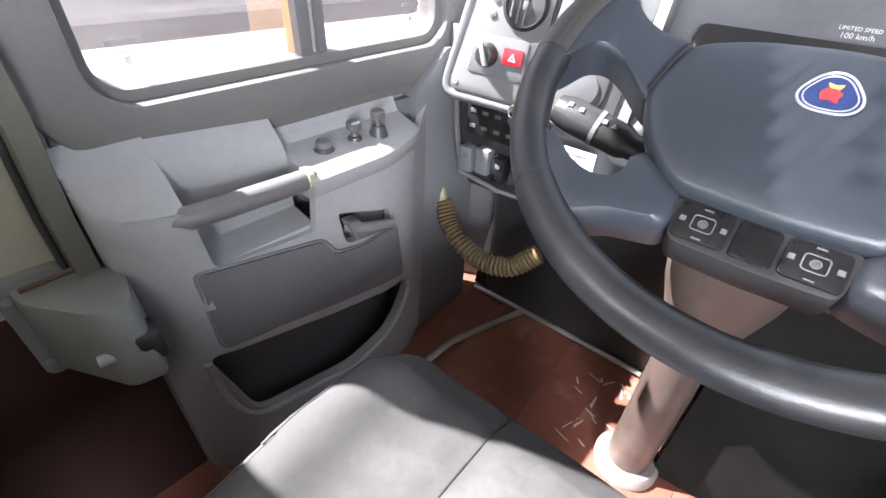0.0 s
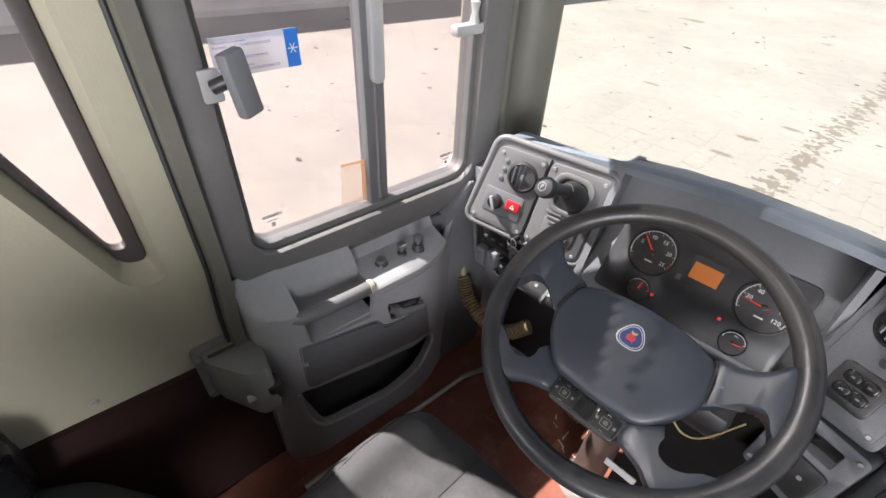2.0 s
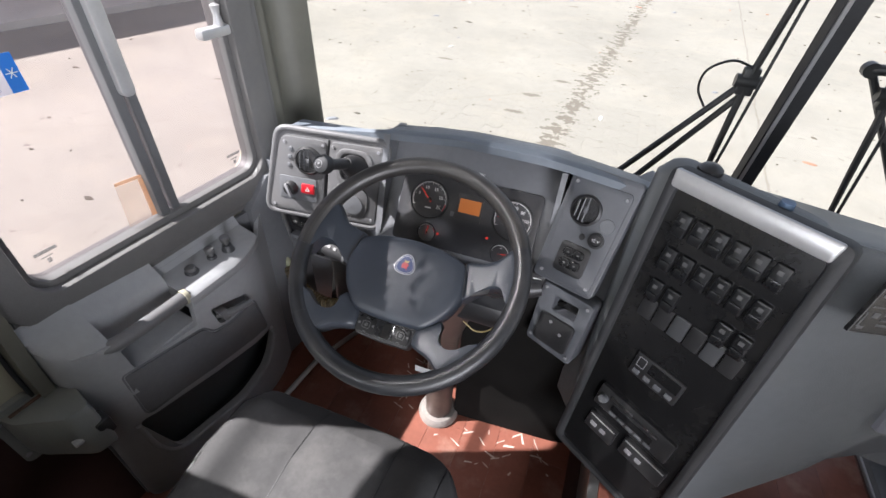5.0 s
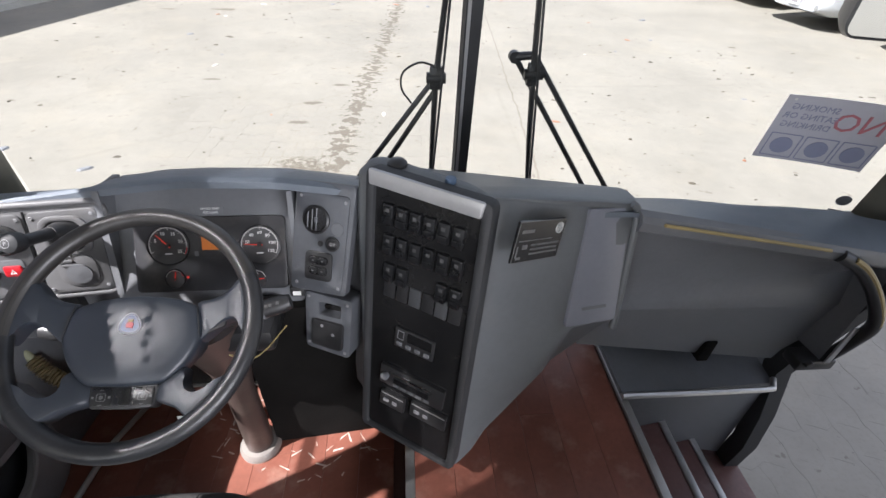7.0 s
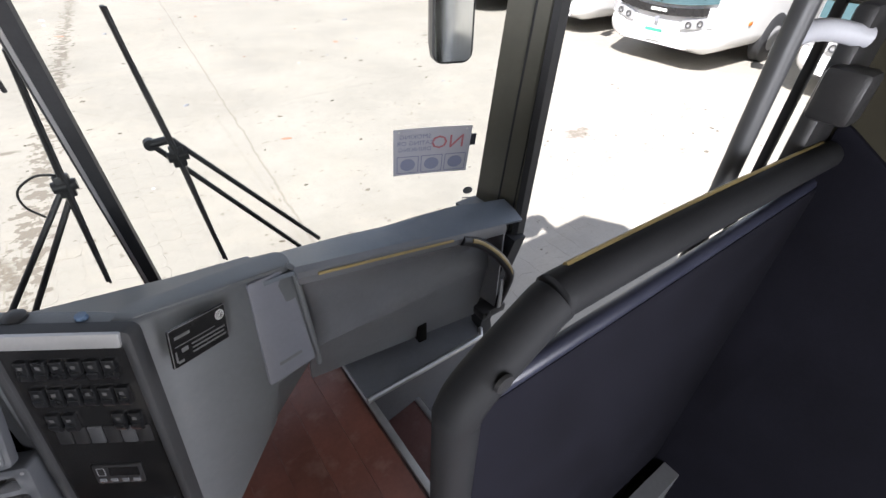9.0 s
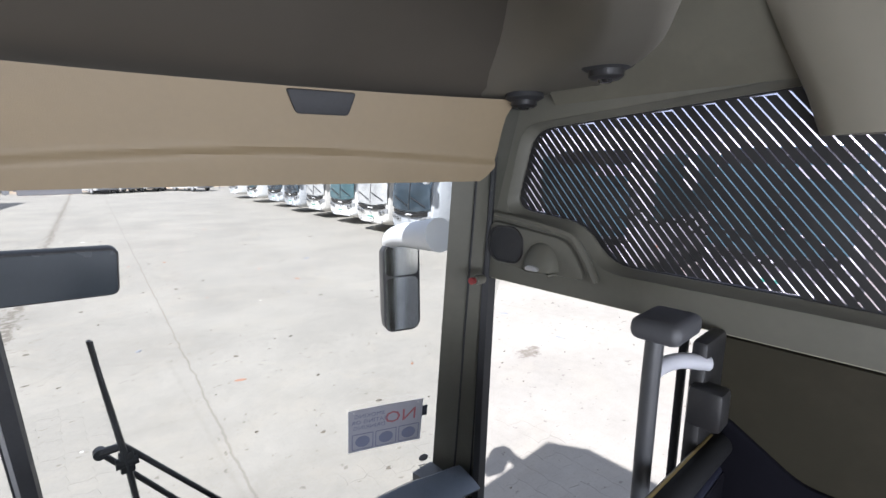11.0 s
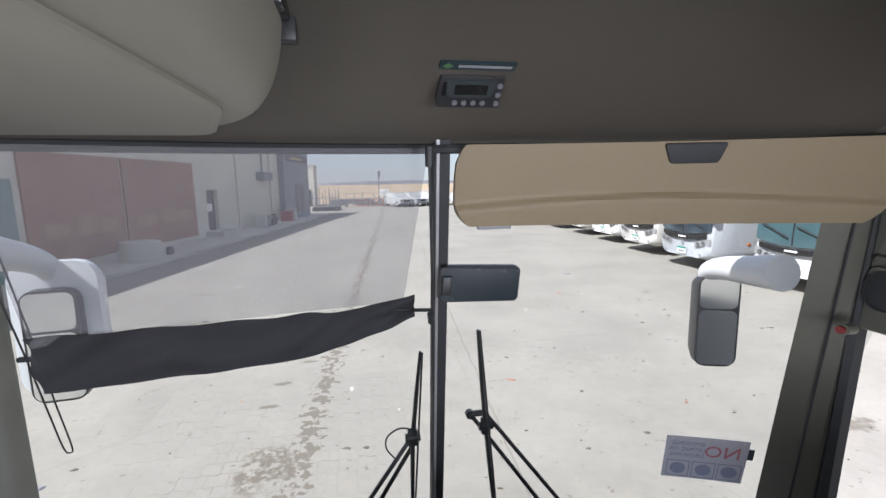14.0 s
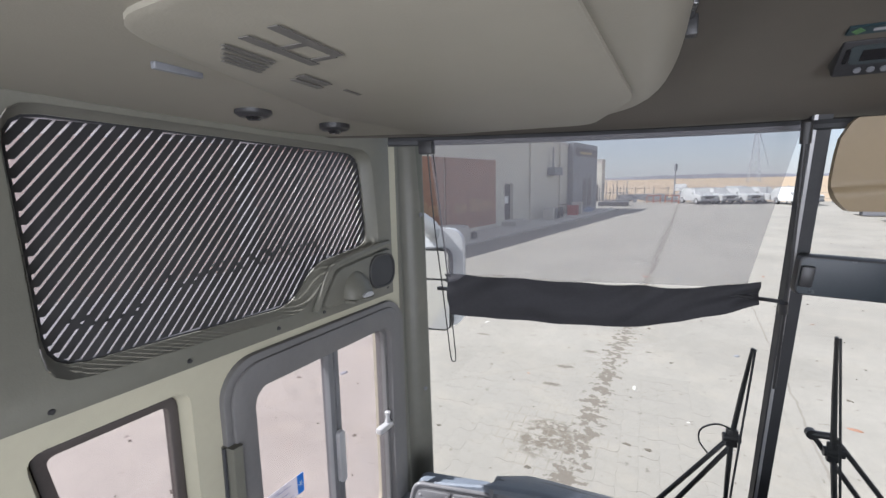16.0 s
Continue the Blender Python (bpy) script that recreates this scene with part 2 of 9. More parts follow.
def rounded(poly, r, n=4):
    """A polygon with its corners rounded off."""
    out = []
    k = len(poly)
    for i in range(k):
        p, a, b = Vector(poly[i]), Vector(poly[i - 1]), Vector(poly[(i + 1) % k])
        d1, d2 = (a - p), (b - p)
        rr = min(r, d1.length * 0.45, d2.length * 0.45)
        p1, p2 = p + d1.normalized() * rr, p + d2.normalized() * rr
        for j in range(n + 1):
            t = j / n
            out.append(tuple((1 - t) ** 2 * p1 + 2 * t * (1 - t) * p + t * t * p2))
    return out


def plate(outer, holes=(), d0=0.0, d1=0.01, M=None, bm=None, bev=0.0):
    """A flat plate with holes: outlines in (u, v), thickness from d0 to d1 along the third axis, laid by M."""
    bm = bm or bmesh.new()
    tmp = bmesh.new()
    edges = []
    for loop in (outer, *holes):
        vs = [tmp.verts.new((u, v, d0)) for u, v in loop]
        edges += [tmp.edges.new((vs[i], vs[(i + 1) % len(vs)])) for i in range(len(vs))]
    faces = [g for g in bmesh.ops.triangle_fill(tmp, edges=edges, use_beauty=True)["geom"] if isinstance(g, bmesh.types.BMFace)]
    ext = bmesh.ops.extrude_face_region(tmp, geom=faces)["geom"]
    bmesh.ops.translate(tmp, verts=[g for g in ext if isinstance(g, bmesh.types.BMVert)], vec=(0, 0, d1 - d0))
    bmesh.ops.recalc_face_normals(tmp, faces=tmp.faces[:])
    if bev > 0:
        es = [e for e in tmp.edges if len(e.link_faces) == 2 and e.calc_face_angle(0) > 1.2 and abs(e.verts[0].co.z - d1) < 1e-6 and abs(e.verts[1].co.z - d1) < 1e-6]
        bmesh.ops.bevel(tmp, geom=es, offset=bev, segments=2, affect="EDGES", profile=0.5)
    if M is not None:
        tmp.transform(M)
    me = bpy.data.meshes.new("tmp")
    tmp.to_mesh(me)
    tmp.free()
    bm.from_mesh(me)
    bpy.data.meshes.remove(me)
    return bm


def tube(pts, r, n=10, closed=False, bm=None):
    """A round tube along points; r is one radius or one for each point."""
    bm = bm or bmesh.new()
    pts = [Vector(p) for p in pts]
    k = len(pts)
    rs = r if isinstance(r, (list, tuple)) else [r] * k
    rings, side = [], None
    for i, p in enumerate(pts):
        a, b = (pts[i - 1], pts[(i + 1) % k]) if closed else (pts[max(i - 1, 0)], pts[min(i + 1, k - 1)])
        d = (b - a).normalized()
        if side is None:
            side = d.cross(Vector((0, 0, 1)) if abs(d.z) < 0.9 else Vector((1, 0, 0))).normalized()
        side = (side - d * side.dot(d)).normalized()
        up = side.cross(d)
        rings.append([bm.verts.new(p + rs[i] * (math.cos(2 * math.pi * j / n) * side + math.sin(2 * math.pi * j / n) * up)) for j in range(n)])
    for i in range(k if closed else k - 1):
        A, C = rings[i], rings[(i + 1) % k]
        for j in range(n):
            bm.faces.new((A[j], A[(j + 1) % n], C[(j + 1) % n], C[j]))
    if not closed:
        bm.faces.new(rings[0])
        bm.faces.new(rings[-1])
    return bm


def spline(pts, n=6):
    """Points on a smooth curve through pts."""
    P = [Vector(p) for p in pts]
    P = [2 * P[0] - P[1], *P, 2 * P[-1] - P[-2]]
    out = []
    for i in range(1, len(P) - 2):
        for j in range(n):
            t = j / n
            a, b, c, d = P[i - 1], P[i], P[i + 1], P[i + 2]
            out.append(0.5 * (2 * b + (c - a) * t + (2 * a - 5 * b + 4 * c - d) * t * t + (3 * b - a - 3 * c + d) * t ** 3))
    return [*out, P[-2]]


def lathe(profile, M=None, n=24, bm=None):
    """A turned form from (radius, height) points."""
    bm = bm or bmesh.new()
    M = M if M is not None else Matrix()
    rings = [[bm.verts.new(M @ Vector((r * math.cos(2 * math.pi * j / n), r * math.sin(2 * math.pi * j / n), h))) for j in range(n)] for r, h in profile]
    for A, C in zip(rings, rings[1:]):
        for j in range(n):
            bm.faces.new((A[j], A[(j + 1) % n], C[(j + 1) % n], C[j]))
    bm.faces.new(rings[0])
    bm.faces.new(rings[-1])
    return bm


def sheet(fn, nu, nv, thick=0.0, bm=None):
    """A curved sheet from fn(u, v), u and v from 0 to 1; thick gives it a back."""
    bm = bm or bmesh.new()
    g = [[bm.verts.new(fn(i / nu, j / nv)) for j in range(nv + 1)] for i in range(nu + 1)]
    fs = [bm.faces.new((g[i][j], g[i + 1][j], g[i + 1][j + 1], g[i][j + 1])) for i in range(nu) for j in range(nv)]
    if thick:
        bmesh.ops.recalc_face_normals(bm, faces=fs)
        bmesh.ops.solidify(bm, geom=fs, thickness=thick)
    return bm


def loft(loops, bm=None, cap=True):
    """A skin over closed outlines of equal length."""
    bm = bm or bmesh.new()
    rings = [[bm.verts.new(p) for p in lp] for lp in loops]
    k = len(rings[0])
    for A, C in zip(rings, rings[1:]):
        for j in range(k):
            bm.faces.new((A[j], A[(j + 1) % k], C[(j + 1) % k], C[j]))
    if cap:
        bm.faces.new(rings[0])
        bm.faces.new(rings[-1])
    return bm


def basis(o, u, v):
    """A frame with its origin at o, u along u, v towards v, and w out of the plane."""
    o, u, v = Vector(o), Vector(u).normalized(), Vector(v)
    w = u.cross(v).normalized()
    v = w.cross(u)
    m = Matrix((u, v, w)).transposed().to_4x4()
    m.translation = o
    return m


def words(name, body, size, material, parent, M, mirror=False, extrude=0.0004, align="CENTER"):
    """Lettering in the built-in font as a mesh part."""
    cu = bpy.data.curves.new(name, "FONT")
    cu.body, cu.size, cu.align_x, cu.align_y, cu.extrude, cu.resolution_u = body, size, align, "CENTER", extrude, 2
    tmp = new(name + "_tmp", cu)
    me = bpy.data.meshes.new_from_object(tmp.evaluated_get(bpy.context.evaluated_depsgraph_get()))
    bpy.data.objects.remove(tmp)
    if mirror:
        me.transform(Matrix.Diagonal((-1, 1, 1, 1)))
    me.transform(M)
    me.materials.clear()
    me.materials.append(material)
    ob = new(name, me)
    ob.parent = parent
    if parent.type == "EMPTY":
        ob.matrix_parent_inverse = parent.matrix_basis.inverted()
    return ob


def screen_y(x, z):
    """The windscreen's inner face."""
    return 1.2 - 0.28 * (z - 0.8) - 0.2 * (x - 0.66) ** 2


GROUND = -0.95
STEP = 0.16  # the raised floor beside the driver
# left wall's frame: u along the bus, v up, w into the cab
LW = basis((-0.6405, 0, 0), (0.0898, 0.996, 0), (0, 0, 1))
# right wall's frame: u along the bus towards the rear, v up, w into the cab
RW = basis((1.93, 0, 0), (0, -1, 0), (0, 0, 1))
LWU, RWU = LW, RW
# ---- the ground outside ----
def ground_material(name="sandy_paving", hue=0.0):
    """Sandy paving with joints, tyre tracks and dark wet patches, turning to sand past the yard."""
    m = mat(name, (0.255, 0.238, 0.205), 0.85, bump=0.6, bump_scale=9, var=0.16, scale=0.5, stain=0.5, stain_scale=0.8, stain_color=(0.215, 0.196, 0.162), random_hue=hue)
    n, l = m.node_tree.nodes, m.node_tree.links
    b = n["Principled BSDF"]
    base = b.inputs["Base Color"].links[0].from_socket
    place = n.new("ShaderNodeNewGeometry").outputs["Position"]
    sep = n.new("ShaderNodeSeparateXYZ")
    l.new(place, sep.inputs[0])

    def math_node(op, a, c=None, clamp=False):
        k = n.new("ShaderNodeMath")
        k.operation, k.use_clamp = op, clamp
        for i, val in enumerate((a, c)):
            if val is None:
                continue
            if isinstance(val, (int, float)):
                k.inputs[i].default_value = val
            else:
                l.new(val, k.inputs[i])
        return k.outputs[0]

    def noise_node(scale, detail=6, rough=0.6):
        k = n.new("ShaderNodeTexNoise")
        k.inputs["Scale"].default_value, k.inputs["Detail"].default_value, k.inputs["Roughness"].default_value = scale, detail, rough
        l.new(place, k.inputs["Vector"])
        return k.outputs["Fac"]

    def step(v, lo, hi):
        k = n.new("ShaderNodeMapRange")
        k.inputs["From Min"].default_value, k.inputs["From Max"].default_value = lo, hi
        l.new(v, k.inputs["Value"])
        return k.outputs[0]

    def blend(fac, a, color):
        k = n.new("ShaderNodeMix")
        k.data_type = "RGBA"
        l.new(fac, k.inputs["Factor"])
        l.new(a, k.inputs["A"])
        k.inputs["B"].default_value = (*color, 1)
        return k.outputs["Result"]

    x, y = sep.outputs["X"], sep.outputs["Y"]
    # a band of tyre dirt that runs ahead of the bus
    centre = math_node("MULTIPLY_ADD", y, 0.075)
    centre.node.inputs[2].default_value = -0.62
    dist = math_node("ABSOLUTE", math_node("SUBTRACT", x, centre))
    band = math_node("SUBTRACT", 1.0, step(dist, 0.02, 0.26))
    drops = math_node("ADD", noise_node(7.5, 4, 0.6), math_node("MULTIPLY", band, 0.17))
    spots = math_node("MULTIPLY", step(band, 0.0, 0.2), step(drops, 0.63, 0.65))
    # dark wet patches
    dx, dy = math_node("ADD", x, 0.68), math_node("SUBTRACT", y, 4.2)
    rad = math_node("SQRT", math_node("ADD", math_node("MULTIPLY", dx, dx), math_node("MULTIPLY", math_node("MULTIPLY", dy, dy), 0.8)))
    wob = math_node("ADD", rad, math_node("MULTIPLY", noise_node(3.5), 0.9))
    wet = math_node("MULTIPLY", math_node("SUBTRACT", 1.0, step(wob, 0.66, 0.8)), step(noise_node(9, 6, 0.7), 0.44, 0.5))
    far_stain = math_node("MULTIPLY", step(noise_node(0.9, 9, 0.72), 0.63, 0.72), 0.5)
    # a few long stains
    marks = None
    for mx, my, rx, ry in ((-3.9, 12.7, 0.6, 0.2), (-5.2, 12.6, 0.45, 0.12), (-0.5, 7.1, 0.22, 0.09), (-0.8, 6.3, 0.25, 0.09), (-0.85, 5.6, 0.22, 0.1), (-2.5, 7.3, 0.2, 0.07), (-1.2, 13.0, 0.3, 0.1), (6.2, 3.6, 0.4, 0.25)):
        ex = math_node("DIVIDE", math_node("SUBTRACT", x, mx), rx)
        ey = math_node("DIVIDE", math_node("SUBTRACT", y, my), ry)
        er = math_node("SQRT", math_node("ADD", math_node("MULTIPLY", ex, ex), math_node("MULTIPLY", ey, ey)))
        marks = er if marks is None else math_node("MINIMUM", marks, er)
    marks = math_node("ADD", marks, math_node("MULTIPLY", noise_node(6, 6, 0.7), 2.2))
    marks = math_node("MULTIPLY", math_node("SUBTRACT", 1.0, step(marks, 1.45, 1.75)), 0.75)
    # joints of the blocks
    brick = n.new("ShaderNodeTexBrick")
    brick.inputs["Scale"].default_value = 1.0
    brick.inputs["Mortar Size"].default_value, brick.inputs["Brick Width"].default_value, brick.inputs["Row Height"].default_value = 0.008, 0.22, 0.2
    l.new(place, brick.inputs["Vector"])
    joint = math_node("MULTIPLY", brick.outputs["Fac"], math_node("MULTIPLY", step(noise_node(0.6), 0.4, 0.7), 0.07))
    ring = math_node("SUBTRACT", 1.0, step(math_node("ADD", rad, math_node("MULTIPLY", noise_node(2.2), 1.1)), 0.95, 1.4))
    joint = math_node("MAXIMUM", joint, math_node("MULTIPLY", math_node("MULTIPLY", brick.outputs["Fac"], ring), 0.55))
    flecks = math_node("MULTIPLY", step(noise_node(11, 3, 0.5), 0.68, 0.71), 0.6)
    grit = math_node("MULTIPLY", step(noise_node(38, 5, 0.7), 0.5, 0.68), 0.35)
    dust = math_node("MULTIPLY", step(noise_node(1.7, 7, 0.62), 0.5, 0.66), 0.4)
    # long cracks
    wv = n.new("ShaderNodeTexVoronoi")
    wv.feature = "DISTANCE_TO_EDGE"
    wv.inputs["Scale"].default_value = 0.11
    l.new(place, wv.inputs["Vector"])
    crack = math_node("MULTIPLY", math_node("SUBTRACT", 1.0, step(wv.outputs["Distance"], 0.0, 0.004)), 0.12)
    line = math_node("ABSOLUTE", math_node("ADD", math_node("SUBTRACT", x, math_node("MULTIPLY", y, 0.08)), math_node("MULTIPLY_ADD", noise_node(2.5), 0.12)))
    line.node.inputs[0].links[0].from_node.inputs[1].links[0].from_node.inputs[2].default_value = -1.71
    seam = math_node("MULTIPLY", math_node("SUBTRACT", 1.0, step(line, 0.006, 0.02)), 0.45)
    out = blend(far_stain, base, (0.22, 0.195, 0.155))
    out = blend(dust, out, (0.30, 0.272, 0.222))
    out = blend(grit, out, (0.19, 0.17, 0.14))
    out = blend(flecks, out, (0.12, 0.1, 0.08))
    out = blend(seam, out, (0.13, 0.11, 0.085))
    out = blend(math_node("MULTIPLY", spots, 0.78), out, (0.115, 0.095, 0.072))
    out = blend(math_node("MULTIPLY", wet, 0.8), out, (0.11, 0.09, 0.065))
    out = blend(marks, out, (0.11, 0.09, 0.068))
    out = blend(joint, out, (0.18, 0.155, 0.12))
    out = blend(crack, out, (0.13, 0.11, 0.08))
    out = blend(step(math_node("ADD", y, math_node("MULTIPLY", noise_node(0.08), 12.0)), 66, 70), out, (0.36, 0.27, 0.175))
    l.new(out, b.inputs["Base Color"])
    return m


PAVE = ground_material()
bm = bmesh.new()
for x0, x1, y0, y1 in ((-2500, 2500, -2500, 2500),):
    vs = [bm.verts.new((x, y, GROUND)) for x, y in ((x0, y0), (x1, y0), (x1, y1), (x0, y1))]
    bm.faces.new(vs)
ground = solid("ground", bm, PAVE, "pale sandy concrete paving of a dusty bus yard", "ground", kind="structure", smooth=False)

# ---- floor of the cab ----
VINYL = mat("red_brown_vinyl", (0.185, 0.068, 0.047), 0.34, var=0.25, scale=5, bump=0.1, bump_scale=160, stain=0.5, stain_scale=7, stain_color=(0.36, 0.25, 0.2), random_hue=0.07)
VINYL_TREAD = mat("dull_red_vinyl_tread", (0.125, 0.058, 0.05), 0.45, var=0.25, scale=5, bump=0.1, bump_scale=160, stain=0.4, stain_scale=7, stain_color=(0.25, 0.19, 0.17))
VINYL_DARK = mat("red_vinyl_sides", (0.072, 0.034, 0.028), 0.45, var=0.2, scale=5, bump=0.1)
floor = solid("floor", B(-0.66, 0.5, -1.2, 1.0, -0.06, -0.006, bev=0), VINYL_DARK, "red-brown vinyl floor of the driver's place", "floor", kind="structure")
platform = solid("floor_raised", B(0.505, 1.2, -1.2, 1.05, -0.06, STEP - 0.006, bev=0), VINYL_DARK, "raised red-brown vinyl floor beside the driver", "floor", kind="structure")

solid("floor_passengers", B(-1.6, 1.95, -9.2, -1.21, -0.06, STEP, bev=0), mat("grey_floor", (0.2, 0.19, 0.18), 0.6), "grey floor of the passenger space", "floor", kind="structure")
# ---- stair well to the door ----
TREADS = [(1.21, 1.46, -0.085), (1.46, 1.67, -0.28), (1.67, 1.93, -0.47)]
stairs = thing("stairs", (1.5, 0.3, -0.5), "three red-brown steps with pale metal nosings down to the door", "stairs", kind="structure")
part("nosing", B(1.195, 1.222, -0.14, 0.9, STEP - 0.03, STEP + 0.006, bev=0.004), ALU, stairs, "pale aluminium edge strip")
for i, (x0, x1, z) in enumerate(TREADS):
    top = STEP if i == 0 else TREADS[i - 1][2]
    part("tread", B(x0, x1, -0.14, 0.9 - 0.05 * i, z - 0.03, z, bev=0.002), VINYL_TREAD, stairs)
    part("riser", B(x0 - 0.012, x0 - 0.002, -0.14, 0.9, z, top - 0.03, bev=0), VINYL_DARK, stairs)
    if i < 2:
        part("nosing", B(x1 - 0.024, x1 + 0.004, -0.14, 0.86 - 0.05 * i, z - 0.028, z + 0.005, bev=0.004), ALU, stairs, "pale aluminium edge strip")
part("well_rear", B(1.2, 1.93, -0.2, -0.145, -0.6, STEP, bev=0), PLASTIC_DARK, stairs)
part("well_front", B(1.2, 1.93, 0.91, 0.96, -0.6, STEP, bev=0), PLASTIC_DARK, stairs)

# ---- left wall ----
WIN = rrect(0.135, 0.755, 0.69, 1.475, 0.06)
QUARTER = rounded([(0.0, 1.52), (-0.295, 1.52), (-0.275, 1.355), (-0.066, 0.735), (-0.002, 0.722)], 0.035)
MESH_L = rounded([(0.66, 2.075), (-0.25, 2.11), (-0.235, 1.648), (0.33, 1.628), (0.43, 1.735), (0.69, 1.765)], 0.06)
REVEAL_L = rounded([(0.675, 2.085), (-0.262, 2.122), (-0.25, 1.632), (0.345, 1.612), (0.447, 1.718), (0.705, 1.75)], 0.06)
REAR_L = rrect(-8.6, -1.25, 0.75, 1.95, 0.1)
wall_left = solid("wall_left", plate([(-9.2, -1.0), (0.832, -1.0), (0.832, 2.3), (-9.2, 2.3)], [WIN, QUARTER, REVEAL_L, REAR_L], -0.09, -0.012, LW), WALL, "beige panelled side wall of the driver's cab", "wall", kind="structure")
# upper trim panel, with its own edge above the windows
solid("wall_left_upper_trim", plate([(-1.15, 1.572), (0.78, 1.572), (0.78, 2.3), (-1.15, 2.3)], [REVEAL_L], -0.0115, 0.0, LW, bev=0.003), FRAME_GREY, "grey-green upper trim panel round the louvred window", "wall trim", kind="structure")
for s, z in ((0.248, 1.592), (0.0, 1.59), (0.42, 1.592), (0.6, 1.595), (0.745, 1.6), (-0.25, 1.588)):
    screw = lathe([(0.0001, 0.0), (0.006, 0.0), (0.005, 0.003), (0.0001, 0.0035)], LW @ pose(s, z, 0.0), 10)
    solid("screw", screw, BLACK, "small dark screw in the trim panel", "screw", group="trim screws")

# quarter window
quarter = thing("window_quarter", LW @ Vector((-0.12, 1.2, 0)), "small dark-framed quarter window behind the driver", "window", kind="structure")
q1 = rounded([(-0.014, 1.51), (-0.283, 1.51), (-0.262, 1.36), (-0.056, 0.766), (-0.018, 0.76)], 0.03)
q2 = rounded([(-0.036, 1.488), (-0.257, 1.488), (-0.238, 1.362), (-0.063, 0.802), (-0.041, 0.798)], 0.018)
part("window_frame", plate(q1, [q2], -0.062, -0.04, LW, bev=0.004), mat("brown_black_rubber", (0.055, 0.046, 0.041), 0.6, bump=0.2, bump_scale=200, var=0.2, scale=10), quarter, "broad brown-black rubber frame")
pane = part("pane", plate(q1, (), -0.053, -0.049, LW, None), GLASS_SIDE, quarter, "clear glass")
pane.visible_shadow = False
part("reveal", loft([[LW @ Vector((u, v, w)) for u, v in lp] for lp, w in ((QUARTER, -0.0119), ([(a * 0.97 + c * 0.03, b * 0.97 + d * 0.03) for (a, b), (c, d) in zip(QUARTER, q1)], -0.0135), ([(a * 0.9 + c * 0.1, b * 0.9 + d * 0.1) for (a, b), (c, d) in zip(QUARTER, q1)], -0.019), (q1, -0.046), (q1, -0.06))], cap=False), WALL, quarter, "beige moulded surround")

# driver's sliding window
SURROUND = mat("window_surround", (0.125, 0.122, 0.118), 0.55, bump=0.2, bump_scale=300, var=0.1, scale=5, stain=0.1, stain_scale=6)
win = thing("window_driver", LW @ Vector((0.45, 1.1, 0)), "driver's sliding side window with black rubber frame", "window", kind="structure")
part("window_frame", plate(rrect(0.085, 0.805, 0.645, 1.53, 0.09, 8), [rrect(0.15, 0.735, 0.705, 1.46, 0.05, 8)], -0.012, 0.014, LW, bev=0.006), SURROUND, win, "dark grey moulded surround")
part("rubber_edge", plate(rrect(0.066, 0.824, 0.627, 1.549, 0.1, 8), [rrect(0.086, 0.804, 0.646, 1.529, 0.09, 8)], -0.012, 0.006, LW, bev=0.003), SURROUND, win, "grey rubber joint")
part("rubber_seal", plate(rrect(0.135, 0.755, 0.69, 1.475, 0.06, 8), [rrect(0.163, 0.722, 0.72, 1.447, 0.035, 8)], -0.05, -0.008, LW, bev=0.004), SURROUND, win)
for s0, s1 in ((0.16, 0.475), (0.45, 0.725)):
    d = -0.036 if s0 < 0.3 else -0.028
    pane = part("pane", plate([(s0, 0.715), (s1, 0.715), (s1, 1.45), (s0, 1.45)], (), d, d + 0.004, LW), GLASS_SIDE, win, "clear sliding pane")
    pane.visible_shadow = False
MULLION = mat("grey_mullion", (0.12, 0.122, 0.125), 0.45, var=0.1, scale=9)
part("mullion", plate([(0.436, 0.718), (0.458, 0.718), (0.458, 1.45), (0.436, 1.45)], (), -0.045, -0.012, LW, bev=0.003), MULLION, win)
part("mullion", plate([(0.47, 0.718), (0.488, 0.718), (0.488, 1.45), (0.47, 1.45)], (), -0.04, -0.018, LW, bev=0.003), MULLION, win)
part("sliding_handle", plate(rrect(0.45, 0.478, 1.0, 1.18, 0.012), (), -0.012, 0.004, LW, bev=0.003), SILVER, win, "pale upright pull handle")
latch = part("latch", B(0.655, 0.735, 1.062, 1.085, -0.015, 0.012, bev=0.006, M=LW), SILVER, win, "small metal window catch")
part("catch_knob", lathe([(0.0001, 0), (0.01, 0), (0.012, 0.01), (0.007, 0.03), (0.011, 0.05), (0.0001, 0.055)], LW @ pose(0.715, 1.075, -0.002, -90, 0, 0), 12), SILVER, latch)

